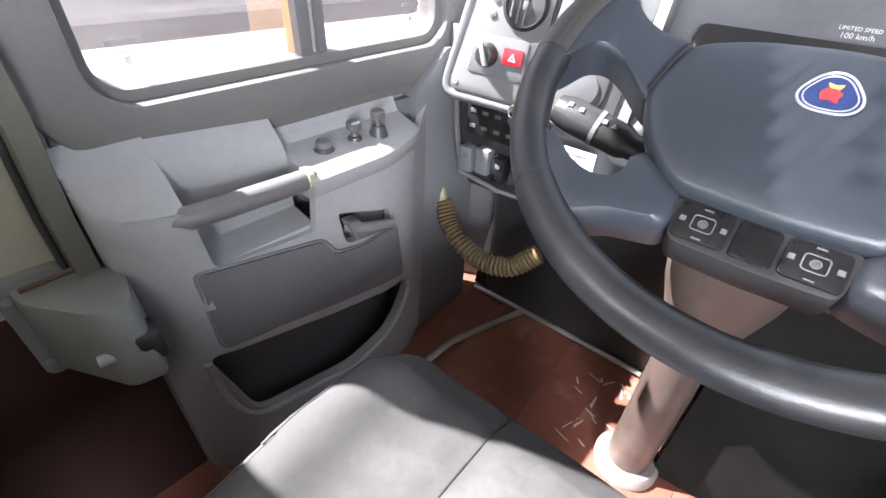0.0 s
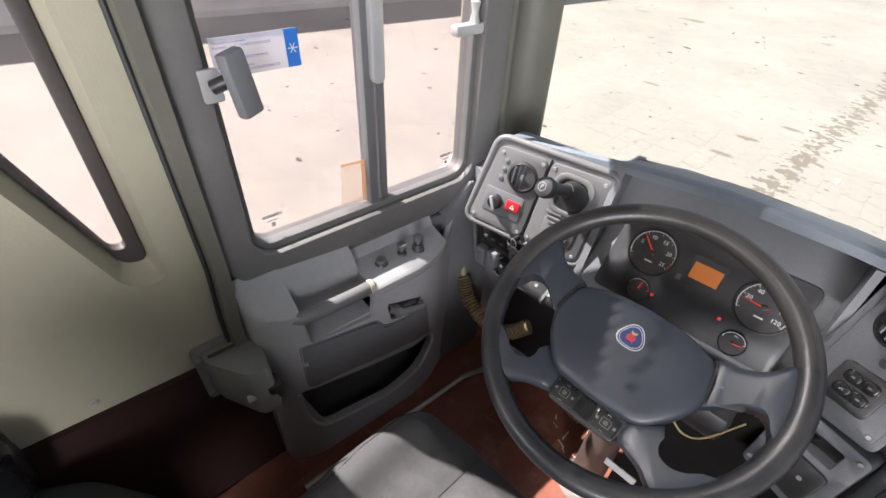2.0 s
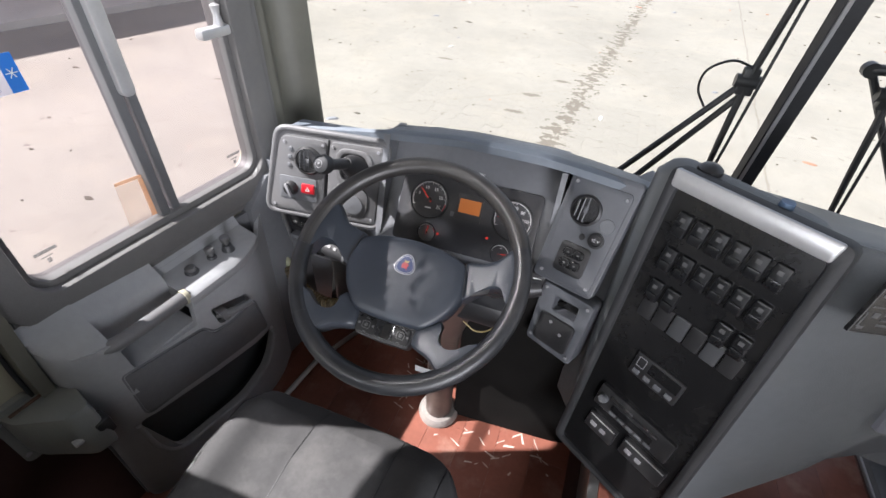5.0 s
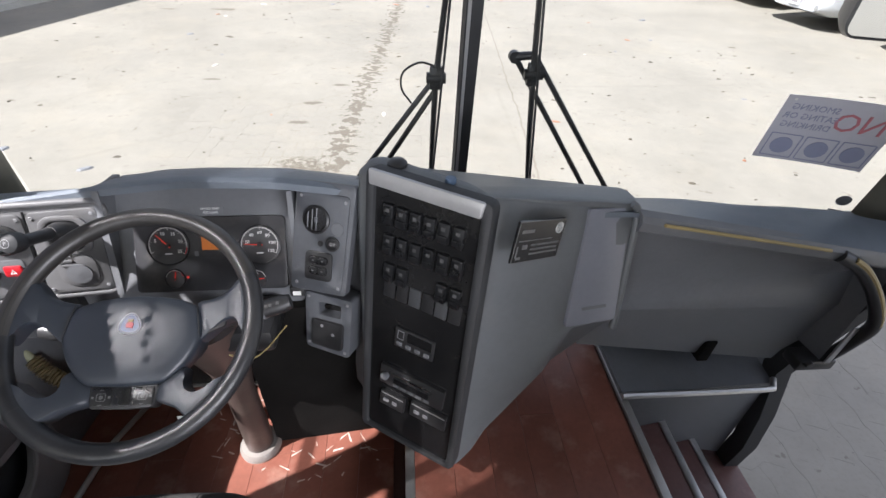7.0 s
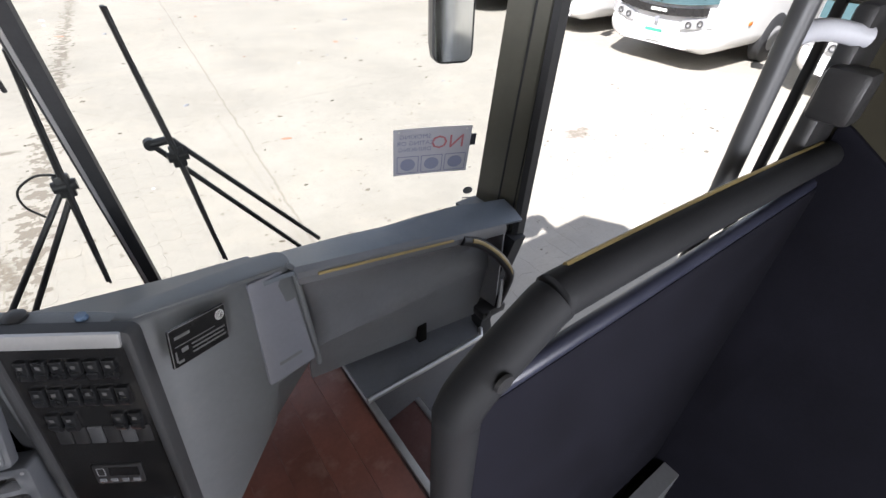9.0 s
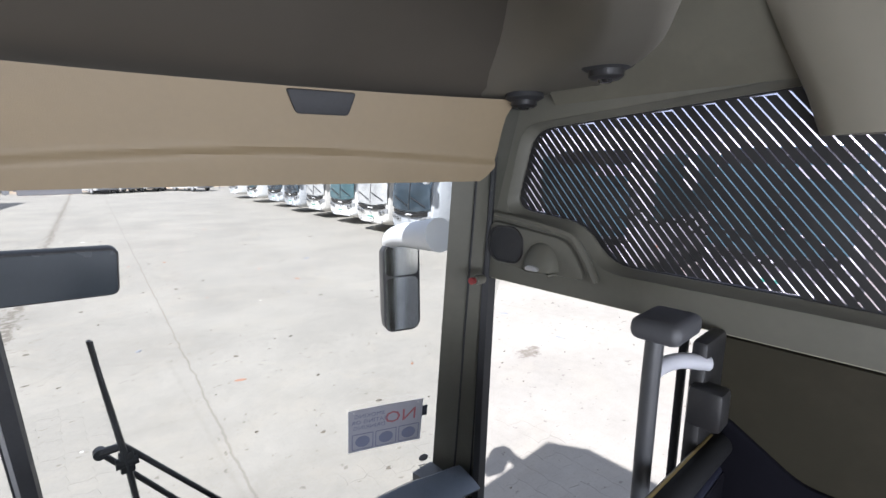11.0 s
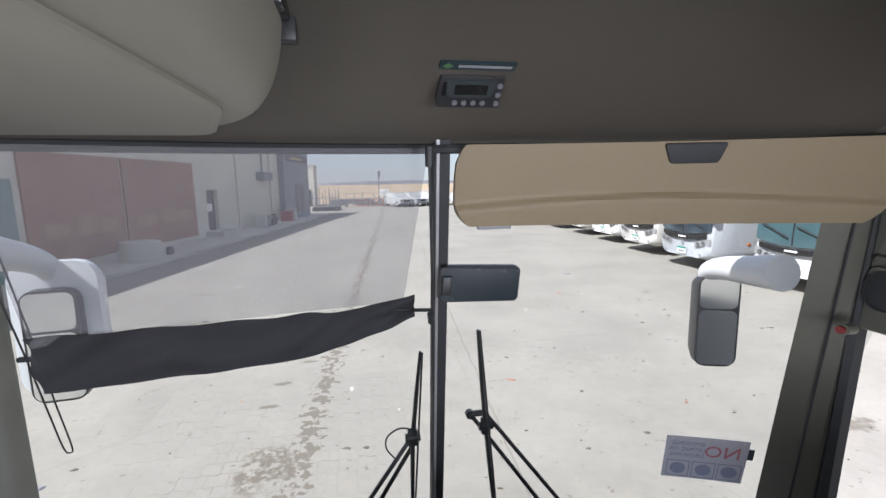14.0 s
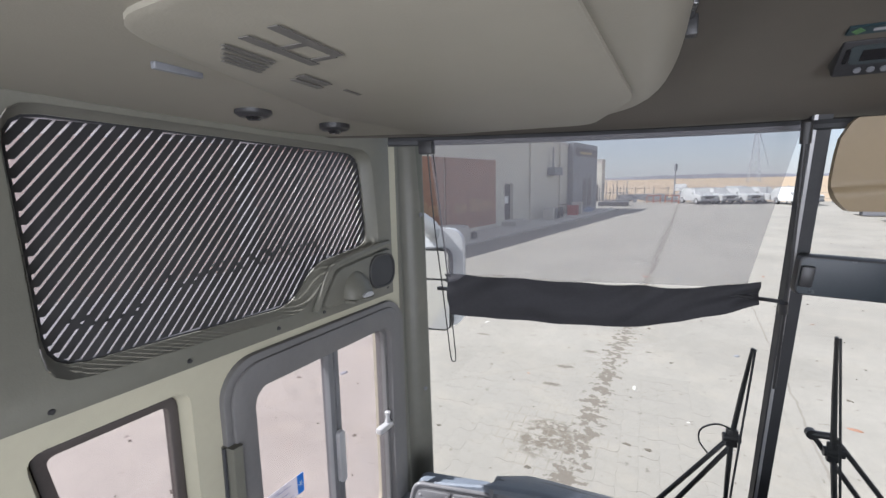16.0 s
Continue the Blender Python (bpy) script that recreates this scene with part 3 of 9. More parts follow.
# louvred upper windows
def louvre(name, poly, rim, M, slope, w_in, w_out, n_label, glass, marks):
    root = thing(name, M @ Vector((0.2, 1.85, 0)), n_label, "window", kind="structure")
    u0, u1 = min(p[0] for p in poly), max(p[0] for p in poly)
    v0, v1 = min(p[1] for p in poly), max(p[1] for p in poly)

    def inside(u, v):
        c = False
        for i in range(len(poly)):
            (x1, y1), (x2, y2) = poly[i - 1], poly[i]
            if (y1 > v) != (y2 > v) and u < (x2 - x1) * (v - y1) / (y2 - y1) + x1:
                c = not c
        return c

    part("window_frame", plate([(p[0] * 1.0, p[1]) for p in poly], [[(0.22 + (u - 0.22) * 0.985, 1.86 + (v - 1.86) * 0.985) for u, v in poly]], -0.06, -0.046, M), RUBBER, root)
    pn = part("pane", plate(poly, (), -0.075, -0.072, M), glass, root, "tinted glass")
    pn.visible_shadow = False
    part("reveal", loft([[M @ Vector((u, v, w)) for u, v in lp] for lp, w in ((rim, 0.002), ([(a * 0.85 + c * 0.15, b * 0.85 + d * 0.15) for (a, b), (c, d) in zip(poly, rim)], -0.036), (poly, -0.038), (poly, -0.05))], cap=False), FRAME_GREY, root, "grey-green splayed reveal")
    pitch = 0.0245
    h = v1 - v0
    k = int((u1 - u0 + abs(slope) * h) / pitch) + 2
    for i in range(k):
        # a bar from the lower edge up along the slope
        b0 = u0 - (abs(slope) * h if slope > 0 else 0) + i * pitch
        ts = [j / 60 for j in range(61)]
        run = [t for t in ts if inside(b0 + slope * h * t, v0 + h * t)]
        if len(run) < 2:
            continue
        t0, t1 = run[0], run[-1]
        a, b = Vector((b0 + slope * h * t0, v0 + h * t0)), Vector((b0 + slope * h * t1, v0 + h * t1))
        w = 0.0097 if slope > 0 else 0.0104
        bar = plate([(a.x - w, a.y), (a.x + w, a.y), (b.x + w, b.y), (b.x - w, b.y)], (), w_in, w_out, M)
        part("slat", bar, BLACK, root, smooth=False)
    # lettering stuck to the outside of the film, seen from behind: plain bars
    pick = random.Random(7)
    for (ua, va), (ub, vb), count in marks:
        for q in range(count):
            f = (q + 0.5) / count
            u, v = ua + (ub - ua) * f, va + (vb - va) * f + pick.choice((-0.014, 0.0, 0.013))
            a, h2 = pick.uniform(0.008, 0.016), pick.uniform(0.003, 0.006)
            part("lettering_bar", plate([(u - a, v - h2), (u + a, v - h2 * 0.6), (u + a, v + h2), (u - a, v + h2 * 0.7)], (), -0.0458, -0.0448, M), BLACK, root, smooth=False)
    return root


def dusty(name, tint, share):
    """Glass under a film of dust that scatters the daylight."""
    m = clear(name, tint, dirt=0.02)
    n, l = m.node_tree.nodes, m.node_tree.links
    tl = n.new("ShaderNodeBsdfTranslucent")
    tl.inputs[0].default_value = (0.8, 0.77, 0.74, 1)
    mx = n.new("ShaderNodeMixShader")
    mx.inputs[0].default_value = share
    last = n["Material Output"].inputs[0].links[0].from_socket
    l.new(last, mx.inputs[1])
    l.new(tl.outputs[0], mx.inputs[2])
    l.new(mx.outputs[0], n["Material Output"].inputs[0])
    return m


MARKS_L = [((-0.2, 1.73), (-0.06, 1.73), 10), ((0.0, 1.765), (0.45, 1.803), 30)]
MARKS_R = [((-0.27, 1.7), (-0.18, 1.74), 6), ((-0.21, 1.8), (0.1, 1.765), 24)]
GLASS_DUSTY = dusty("dusty_tinted_glass", (0.8, 0.78, 0.84), 0.09)
GLASS_DARK = clear("tinted_glass", (0.88, 0.86, 0.92), dirt=0.02)
louvre("window_louvred_left", MESH_L, REVEAL_L, LW, 0.85, -0.044, -0.0434, "upper side window behind black diagonal slats", GLASS_DUSTY, MARKS_L)

# ---- right wall over the door ----
MESH_R = rounded([(-0.5, 2.03), (0.4, 2.1), (1.2, 2.1), (1.2, 1.62), (0.25, 1.645), (-0.22, 1.65), (-0.31, 1.757), (-0.565, 1.785)], 0.06)
REVEAL_R = rounded([(-0.515, 2.042), (0.4, 2.112), (1.212, 2.112), (1.212, 1.604), (0.25, 1.63), (-0.233, 1.635), (-0.326, 1.742), (-0.58, 1.77)], 0.06)
wall_right = solid("wall_right", plate([(-0.72, 1.54), (1.3, 1.54), (1.3, 2.3), (-0.72, 2.3)], [REVEAL_R], -0.09, -0.012, RW), WALL, "beige panelled wall above the entrance door", "wall", kind="structure")
solid("wall_right_upper_trim", plate([(-0.72, 1.545), (1.29, 1.545), (1.29, 2.3), (-0.72, 2.3)], [REVEAL_R], -0.0115, 0.0, RW, bev=0.003), FRAME_GREY, "grey-green upper trim panel round the louvred window", "wall trim", kind="structure")
OLIVE = mat("olive_side_panel", (0.032, 0.029, 0.019), 0.6, bump=0.2, bump_scale=300, var=0.1, scale=3, stain=0.15, stain_scale=4, stain_color=(0.09, 0.075, 0.05), spec=0.2)
solid("wall_right_lower", plate([(0.06, -1.0), (9.2, -1.0), (9.2, 2.3), (1.302, 2.3), (1.302, 1.538), (0.06, 1.538)], [rrect(1.5, 8.6, 0.75, 1.95, 0.1)], -0.09, 0.0, RW), OLIVE, "dull olive side wall behind the entrance", "wall", kind="structure")
SKIN = mat("white_body_paint", (0.7, 0.7, 0.7), 0.3, var=0.03, scale=1.5, stain=0.1, stain_scale=1.5)
solid("wall_right_skin", plate([(0.085, -0.75), (9.2, -0.75), (9.2, 2.3), (1.31, 2.3), (1.31, 1.53), (0.085, 1.53)], [rrect(1.45, 8.65, 0.7, 2.0, 0.12)], -0.115, -0.093, RW), SKIN, "white painted outer side of the bus", "wall", kind="structure")
solid("wall_right_lining", plate(rounded([(0.088, 0.0), (2.6, 0.0), (2.6, 1.24), (0.25, 1.26), (0.088, 1.36)], 0.03), (), 0.0005, 0.012, RW, bev=0.004), NAVY, "dark navy cloth lining low on the side wall", "wall lining", kind="structure")
louvre("window_louvred_right", MESH_R, REVEAL_R, RW, -0.85, -0.044, -0.0434, "upper side window above the door behind black diagonal slats", GLASS_DARK, MARKS_R)

# ---- back of the cab, closing the place ----
solid("wall_rear", B(-1.7, 2.1, -9.3, -9.2, -1.0, 2.7, bev=0), WALL, "plain wall closing the passenger space", "wall", kind="structure")

# ---- ceiling ----
def ceil_z(x, y):
    """Height of the front roof moulding: rising from the windscreen's top to the rear."""
    edge = screen_y(x, 2.105) - 0.01
    t = max(0.0, edge - y)
    z = 2.112 + 0.42 * t - 0.14 * t * t if t < 1.2 else 2.112 + 0.42 * 1.2 - 0.14 * 1.44
    return z


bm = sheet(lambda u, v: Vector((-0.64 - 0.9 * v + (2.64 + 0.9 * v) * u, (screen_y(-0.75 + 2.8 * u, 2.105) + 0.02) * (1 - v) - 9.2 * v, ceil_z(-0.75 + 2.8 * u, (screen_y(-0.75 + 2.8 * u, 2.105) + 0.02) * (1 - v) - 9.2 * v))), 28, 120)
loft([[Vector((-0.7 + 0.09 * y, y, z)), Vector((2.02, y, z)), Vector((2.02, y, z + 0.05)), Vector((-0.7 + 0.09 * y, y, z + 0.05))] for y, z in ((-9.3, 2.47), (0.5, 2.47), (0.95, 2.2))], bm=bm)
ceiling = solid("ceiling", bm, ROOF, "dark brown-grey moulded roof lining above the windscreen", "ceiling", kind="structure")

# ---- windscreen ----
screen = thing("window_screen", (0.69, 1.1, 0.8), "two-piece curved windscreen with a black centre bar", "windscreen", kind="structure")
def glass_fn(xa, xb, z0=0.35, z1=2.13, off=0.0):
    def y_at(x, z):
        # the glass runs straighter towards the driver's corner
        return screen_y(x, z) if x > 0 else 1.2 - 0.28 * (z - 0.8) * (1 + 1.4 * x) - 0.0871 + 0.17 * x

    return lambda u, v: Vector((xa + (xb - xa) * u, y_at(xa + (xb - xa) * u, z0 + (z1 - z0) * v) + off, z0 + (z1 - z0) * v))


for xa, xb in ((-0.56, 0.69), (0.69, 2.0)):
    pane = part("pane", sheet(glass_fn(xa, xb, off=0.012), 14, 8), GLASS, screen, "clear curved glass")
    pane.visible_shadow = False
def bar_along(x, w, d0, d1, z0=0.5, z1=2.13, n=10, lean=0.0):
    loops = []
    for i in range(n + 1):
        z = z0 + (z1 - z0) * i / n
        xx = x + lean * (z - z0)
        y = screen_y(xx, z)
        loops.append([Vector((xx - w, y + d0, z)), Vector((xx + w, y + d0, z)), Vector((xx + w * 0.8, y + d1, z)), Vector((xx - w * 0.8, y + d1, z))])
    return loft(loops)


part("centre_bar", bar_along(0.705, 0.027, 0.02, -0.016, lean=-0.02), RUBBER, screen, "black rubber bar")
part("centre_bar_insert", bar_along(0.692, 0.005, -0.014, -0.019, lean=-0.02), SILVER, screen, "thin pale strip")
top = [Vector((x, screen_y(x, 2.1) - 0.012, 2.1)) for x in [-0.45 + 2.4 * i / 24 for i in range(25)]]
part("top_seal", tube(top, 0.014, 8), RUBBER, screen)

# ---- corner pillars ----
def pillar(name, x_top, x_bot, x_out_top, x_out_bot, y_in_top, y_in_bot, label):
    loops = []
    for i in range(13):
        z = 0.55 + 1.6 * i / 12
        k = i / 12
        xi, xo = x_bot + (x_top - x_bot) * k, x_out_bot + (x_out_top - x_out_bot) * k
        ys = screen_y(xi, z)
        yi = y_in_bot + (y_in_top - y_in_bot) * k
        loops.append([Vector((xi, ys + 0.01, z)), Vector((xi * 0.75 + xo * 0.25, ys - 0.03, z)), Vector((xi * 0.45 + xo * 0.55, (ys * 0.45 + yi * 0.55) - 0.035, z)), Vector((xi * 0.1 + xo * 0.9, yi, z)), Vector((xo, yi, z)), Vector((xo, ys + 0.02, z))])
    return solid(name, loft(loops), FRAME_GREY, label, "pillar", kind="structure")


PLAN_L = [(-0.567, 0.826), (-0.562, 0.85), (-0.575, 0.868), (-0.584, 0.89), (-0.576, 0.912), (-0.55, 0.928), (-0.535, 0.948), (-0.522, 0.975), (-0.528, 0.99), (-0.68, 1.0), (-0.7, 0.826)]
solid("pillar_left", loft([[Vector((x - 0.012 * (z - 0.8), y, z)) for x, y in rounded(PLAN_L, 0.01, 2)] for z in (0.5, 0.9, 1.4, 1.9, 2.35)]), FRAME_GREY, "grey-green moulded corner pillar beside the windscreen", "pillar", kind="structure")
pillar("pillar_right", 1.74, 1.93, 1.96, 2.02, 0.62, 0.74, "grey-green moulded corner pillar beside the door")
solid("pillar_seal", loft([[Vector((x0 + dx, y0 + dy, z)) for dx, dy in ((-0.004, 0.0), (0.012, -0.016), (0.05, -0.016), (0.06, 0.02), (0.03, 0.03))] for x0, y0, z in ((1.945, 0.725, 0.55), (1.93, 0.69, 1.1), (1.915, 0.655, 1.6), (1.9, 0.615, 2.14))]), RUBBER, "black rubber door seal along the corner pillar", "seal", kind="structure")
for k, rad in ((0.3, 0.004), (0.62, 0.003)):
    groove = [Vector((1.93 - 0.19 * q + (0.09 + 0.13 * q) * k, 0.0, 0.55 + 1.6 * q)) for q in [i / 12 for i in range(13)]]
    solid("pillar_groove", tube([Vector((p.x, screen_y(1.93 - 0.19 * (p.z - 0.55) / 1.6, p.z) * (1 - k) + (0.74 - 0.12 * (p.z - 0.55) / 1.6) * k - 0.034, p.z)) for p in groove], rad, 6), RUBBER, "thin dark joint line down the corner pillar", "trim", kind="structure")
solid("door_post", loft([[Vector((x - 0.03, y - 0.02, z)), Vector((x + 0.03, y - 0.02, z)), Vector((x + 0.035, y + 0.05, z)), Vector((x - 0.03, y + 0.05, z))] for x, y, z in ((1.9, 0.72, -0.6), (1.895, 0.7, -0.3), (1.885, 0.72, -0.1), (1.88, 0.77, 0.1), (1.91, 0.74, 0.35), (1.95, 0.7, 0.6))]), RUBBER, "black rubber-edged door post beside the steps", "post", kind="structure")
solid("wall_front_lower", sheet(lambda u, v: Vector((-0.72 + 2.75 * u, screen_y(-0.72 + 2.75 * u, 0.6) + 0.02, -0.8 + 1.18 * v)), 20, 2, 0.05), PLASTIC_DARK, "closed front of the bus below the windscreen", "wall", kind="structure")
def screw_head(parent, M, r=0.0045):
    part("screw", lathe([(0.0001, 0.0), (r, 0.0), (r * 0.8, 0.0018), (r * 0.35, 0.0018), (0.0001, 0.0008)], M, 8), GREY_PRINT, parent)


DIM_PRINT = mat("dim_switch_print", (0.085, 0.085, 0.085), 0.5, var=0.3, scale=60)
SWITCH_PRINT = mat("worn_switch_print", (0.13, 0.13, 0.13), 0.5, var=0.3, scale=60)
# ---- steering wheel ----
WT = radians(32)
WC = Vector((0.026, 0.418, 0.808))
WM = basis(WC, (1, 0, 0), (0, math.cos(WT), math.sin(WT)))
wheel = thing("steering_wheel", WC, "worn black four-spoke steering wheel with a broad blue-grey hub", "steering wheel")
def on_rim(a, r=0.2085):
    return WM @ Vector((r * math.cos(a), r * math.sin(a), 0.006))


def rim_arc(a0, a1, n, rad=0.0165):
    return tube([on_rim(radians(a0 + (a1 - a0) * i / n)) for i in range(n + 1)], rad, 14)


part("rim", tube([on_rim(2 * math.pi * i / 96) for i in range(96)], 0.0165, 18, closed=True), LEATHER, wheel, "black leather rim rubbed pale at the top")
part("rim_worn", rim_arc(24, 184, 64, 0.0168), mat("rubbed_leather", (0.034, 0.032, 0.03), 0.4, bump=0.12, bump_scale=480, var=0.25, scale=5, stain=0.3, stain_scale=4, stain_color=(0.13, 0.112, 0.095)), wheel, "leather rubbed pale and brownish")
for a in (-138, -42, 24, 184):
    part("rim_seam", tube([on_rim(radians(a) - 0.004), on_rim(radians(a) + 0.004)], 0.0169, 18), BLACK, wheel)
# the grip swells where the lower spokes run out
part("rim_swell", rim_arc(-137, -43, 40, 0.0172), LEATHER, wheel)


DISH = 0.015


def dish(x, y, z):
    """A point of the wheel's inner part, which lies deeper than the rim."""
    k = max(0.0, min(1.0, (math.hypot(x, y) - 0.125) / 0.075))
    return WM @ Vector((x, y, z - DISH * (1 - k * k * (3 - 2 * k))))


WD = WM @ pose(0, 0, -DISH)


def pillow(outline, levels, n=14):
    """A padded form: the outline carried up through (scale, height) levels."""
    cx, cy = sum(p[0] for p in outline) / len(outline), sum(p[1] for p in outline) / len(outline)
    return loft([[dish(cx + (x - cx) * k, cy + (y - cy) * k, z) for x, y in outline] for k, z in levels])


UPPER = [(0.098, 0.043), (0.128, 0.047), (0.155, 0.057), (0.174, 0.082), (0.186, 0.092), (0.203, 0.03), (0.205, -0.03), (0.198, -0.022), (0.186, 0.002), (0.168, 0.009), (0.148, 0.0), (0.128, -0.018), (0.11, -0.034)]
LOWER = [(0.095, -0.07), (0.09, -0.092), (0.1, -0.113), (0.124, -0.12), (0.15, -0.112), (0.176, -0.09), (0.186, -0.088), (0.168, -0.122), (0.128, -0.163), (0.112, -0.158), (0.094, -0.143), (0.07, -0.136), (0.052, -0.13), (0.052, -0.1)]
for sx in (-1, 1):
    up = rounded([(sx * x, y) for x, y in UPPER], 0.012, 3)
    part("spoke", pillow(up, ((0.95, -0.024), (1.0, -0.014), (1.0, 0.002), (0.965, 0.0085), (0.88, 0.0125), (0.7, 0.0145))), WHEEL_PLASTIC, wheel, "upper spoke in smooth blue-black plastic")
    low = rounded([(sx * x, y) for x, y in LOWER], 0.012, 3)
    part("spoke", pillow(low, ((0.94, -0.03), (1.0, -0.018), (1.0, 0.0), (0.96, 0.008), (0.86, 0.013), (0.65, 0.0155))), WHEEL_PLASTIC, wheel, "lower spoke in smooth blue-black plastic")
    part("spoke_joint", tube([dish(sx * x, y, z) for x, y, z in ((0.163, 0.058, 0.008), (0.166, 0.03, 0.0118), (0.17, 0.008, 0.008))], 0.0009, 6), GREY_PRINT, wheel)
    part("spoke_joint", tube([dish(sx * x, y, z) for x, y, z in ((0.077, -0.105, 0.0098), (0.082, -0.122, 0.0105), (0.084, -0.138, 0.008))], 0.0009, 6), GREY_PRINT, wheel)
HUB = rounded([(-0.108, 0.034), (-0.06, 0.05), (0.0, 0.055), (0.06, 0.05), (0.108, 0.034), (0.119, -0.022), (0.102, -0.062), (0.068, -0.101), (0.0, -0.105), (-0.068, -0.101), (-0.102, -0.062), (-0.119, -0.022)], 0.018, 4)
hub = part("hub", pillow(HUB, ((0.96, -0.03), (1.0, 0.0), (1.0, 0.01), (0.975, 0.0165), (0.93, 0.0195), (0.8, 0.0225), (0.5, 0.0245), (0.1, 0.025))), WHEEL_PLASTIC, wheel, "blue-grey moulded hub cushion with dusty marks")
part("hub_back", lathe([(0.0001, 0), (0.06, 0), (0.075, 0.03), (0.055, 0.06), (0.0001, 0.06)], WM @ pose(0, -0.01, -0.1), 24), BLACK, wheel)
# the inner corners of the cushion are parted from the spokes by a fine gap
for sx in (-1, 1):
    part("hub_line", tube([dish(sx * x, y, z) for x, y, z in ((0.104, 0.038, 0.0165), (0.1105, 0.008, 0.0182), (0.1155, -0.022, 0.0165))], 0.0011, 6), BLACK, hub)
pad = part("button_panel", plate(rounded([(-0.058, -0.101), (0.058, -0.101), (0.052, -0.139), (0.0, -0.141), (-0.052, -0.139)], 0.008), (), -0.02, 0.0085, WD, bev=0.003), BLACK, wheel, "black button strip under the hub")
for x0, x1 in ((-0.051, -0.016), (0.016, 0.051)):
    part("button", plate(rrect(x0, x1, -0.135, -0.106, 0.004), (), 0.008, 0.0108, WD, bev=0.001), SWITCH, pad)
    xm = (x0 + x1) / 2
    part("button_mark", plate(rrect(xm - 0.0075, xm + 0.0075, -0.127, -0.114, 0.003), [rrect(xm - 0.0066, xm + 0.0066, -0.1261, -0.1149, 0.002)], 0.0108, 0.0113, WD), SWITCH_PRINT, pad, smooth=False)
    part("button_mark", lathe([(0.0026, 0), (0.0034, 0), (0.0034, 0.0005), (0.0026, 0.0005), (0.0026, 0)], WD @ pose(xm, -0.1205, 0.0108), 12), SWITCH_PRINT, pad, smooth=False)
    for dx in (-0.0155, 0.0115):
        part("button_mark", plate([(xm + dx, -0.1225), (xm + dx + 0.004, -0.1225), (xm + dx + 0.004, -0.1185), (xm + dx, -0.1185)], (), 0.0108, 0.0113, WD), SWITCH_PRINT, pad, smooth=False)
    for vv in (-0.1335, -0.1095):
        part("button_mark", plate([(xm - 0.003, vv), (xm + 0.003, vv), (xm + 0.003, vv + 0.0012), (xm - 0.003, vv + 0.0012)], (), 0.0108, 0.0113, WD), SWITCH_PRINT, pad, smooth=False)
part("button", plate(rrect(-0.013, 0.013, -0.135, -0.106, 0.003), (), 0.008, 0.0098, WD, bev=0.001), SWITCH, pad)
sp = part("spoke_pad", plate(rounded([(0.114, 0.03), (0.155, 0.022), (0.158, -0.004), (0.122, -0.02)], 0.006), (), 0.008, 0.0142, WD, bev=0.002), BLACK, wheel, "black thumb pad on the spoke")
part("button_mark", plate(rrect(0.127, 0.145, 0.0, 0.014, 0.003), [rrect(0.1282, 0.1438, 0.0012, 0.0128, 0.002)], 0.0142, 0.0148, WD), SWITCH_PRINT, sp, smooth=False)
for x, y in ((0.134, 0.019), (0.134, -0.006), (0.121, 0.008), (0.15, 0.006)):
    part("button_mark", plate([(x, y), (x + 0.005, y), (x + 0.0025, y + 0.004)], (), 0.0142, 0.0148, WD), SWITCH_PRINT, sp, smooth=False)
# the raised name on the hub is a plain bar, framed by a shallow line
part("name_bar", plate(rrect(-0.032, 0.032, -0.089, -0.081, 0.003), (), 0.0185, 0.0214, WD), WHEEL_PLASTIC, hub)
part("hub_line", tube(spline([WD @ Vector(p) for p in ((-0.058, -0.09, 0.0188), (-0.054, -0.078, 0.0205), (-0.04, -0.074, 0.0212), (0.04, -0.074, 0.0212), (0.054, -0.078, 0.0205), (0.058, -0.09, 0.0188))], 5), 0.0008, 6), BLACK, hub)
EM = WD @ pose(0.0, 0.0, 0.0244) @ Matrix.Diagonal((0.9, 0.9, 1, 1))
emblem = part("emblem", plate([(0.02 * (1 + 0.09 * math.cos(3 * (a - radians(90)))) * math.cos(a), 0.02 * (1 + 0.09 * math.cos(3 * (a - radians(90)))) * math.sin(a)) for a in [2 * math.pi * q / 48 for q in range(48)]], (), 0.0, 0.0012, EM), mat("badge_blue", (0.016, 0.03, 0.1), 0.35, var=0.05), hub, "three-lobed blue and silver badge")
for rad, th in ((0.0205, 0.001), (0.0172, 0.0006)):
    loop = [(rad * (1 + 0.09 * math.cos(3 * (a - radians(90)))), a) for a in [2 * math.pi * q / 48 for q in range(48)]]
    part("badge_ring", tube([EM @ Vector((r * math.cos(a), r * math.sin(a), 0.0014)) for r, a in loop], th, 6, closed=True), SILVER, emblem)
part("badge_mark", plate(rounded([(-0.008, 0.0), (-0.004, 0.006), (0.003, 0.004), (0.0075, 0.001), (0.005, -0.004), (0.006, -0.009), (-0.001, -0.006), (-0.006, -0.008)], 0.002), (), 0.0012, 0.0022, EM), mat("badge_red", (0.3, 0.03, 0.035), 0.4, var=0.3, scale=200), emblem)
part("badge_mark", plate(rounded([(-0.005, 0.0105), (0.0, 0.0085), (0.006, 0.0105), (0.004, 0.005), (-0.003, 0.005)], 0.001), (), 0.0012, 0.0024, EM), YELLOW, emblem)

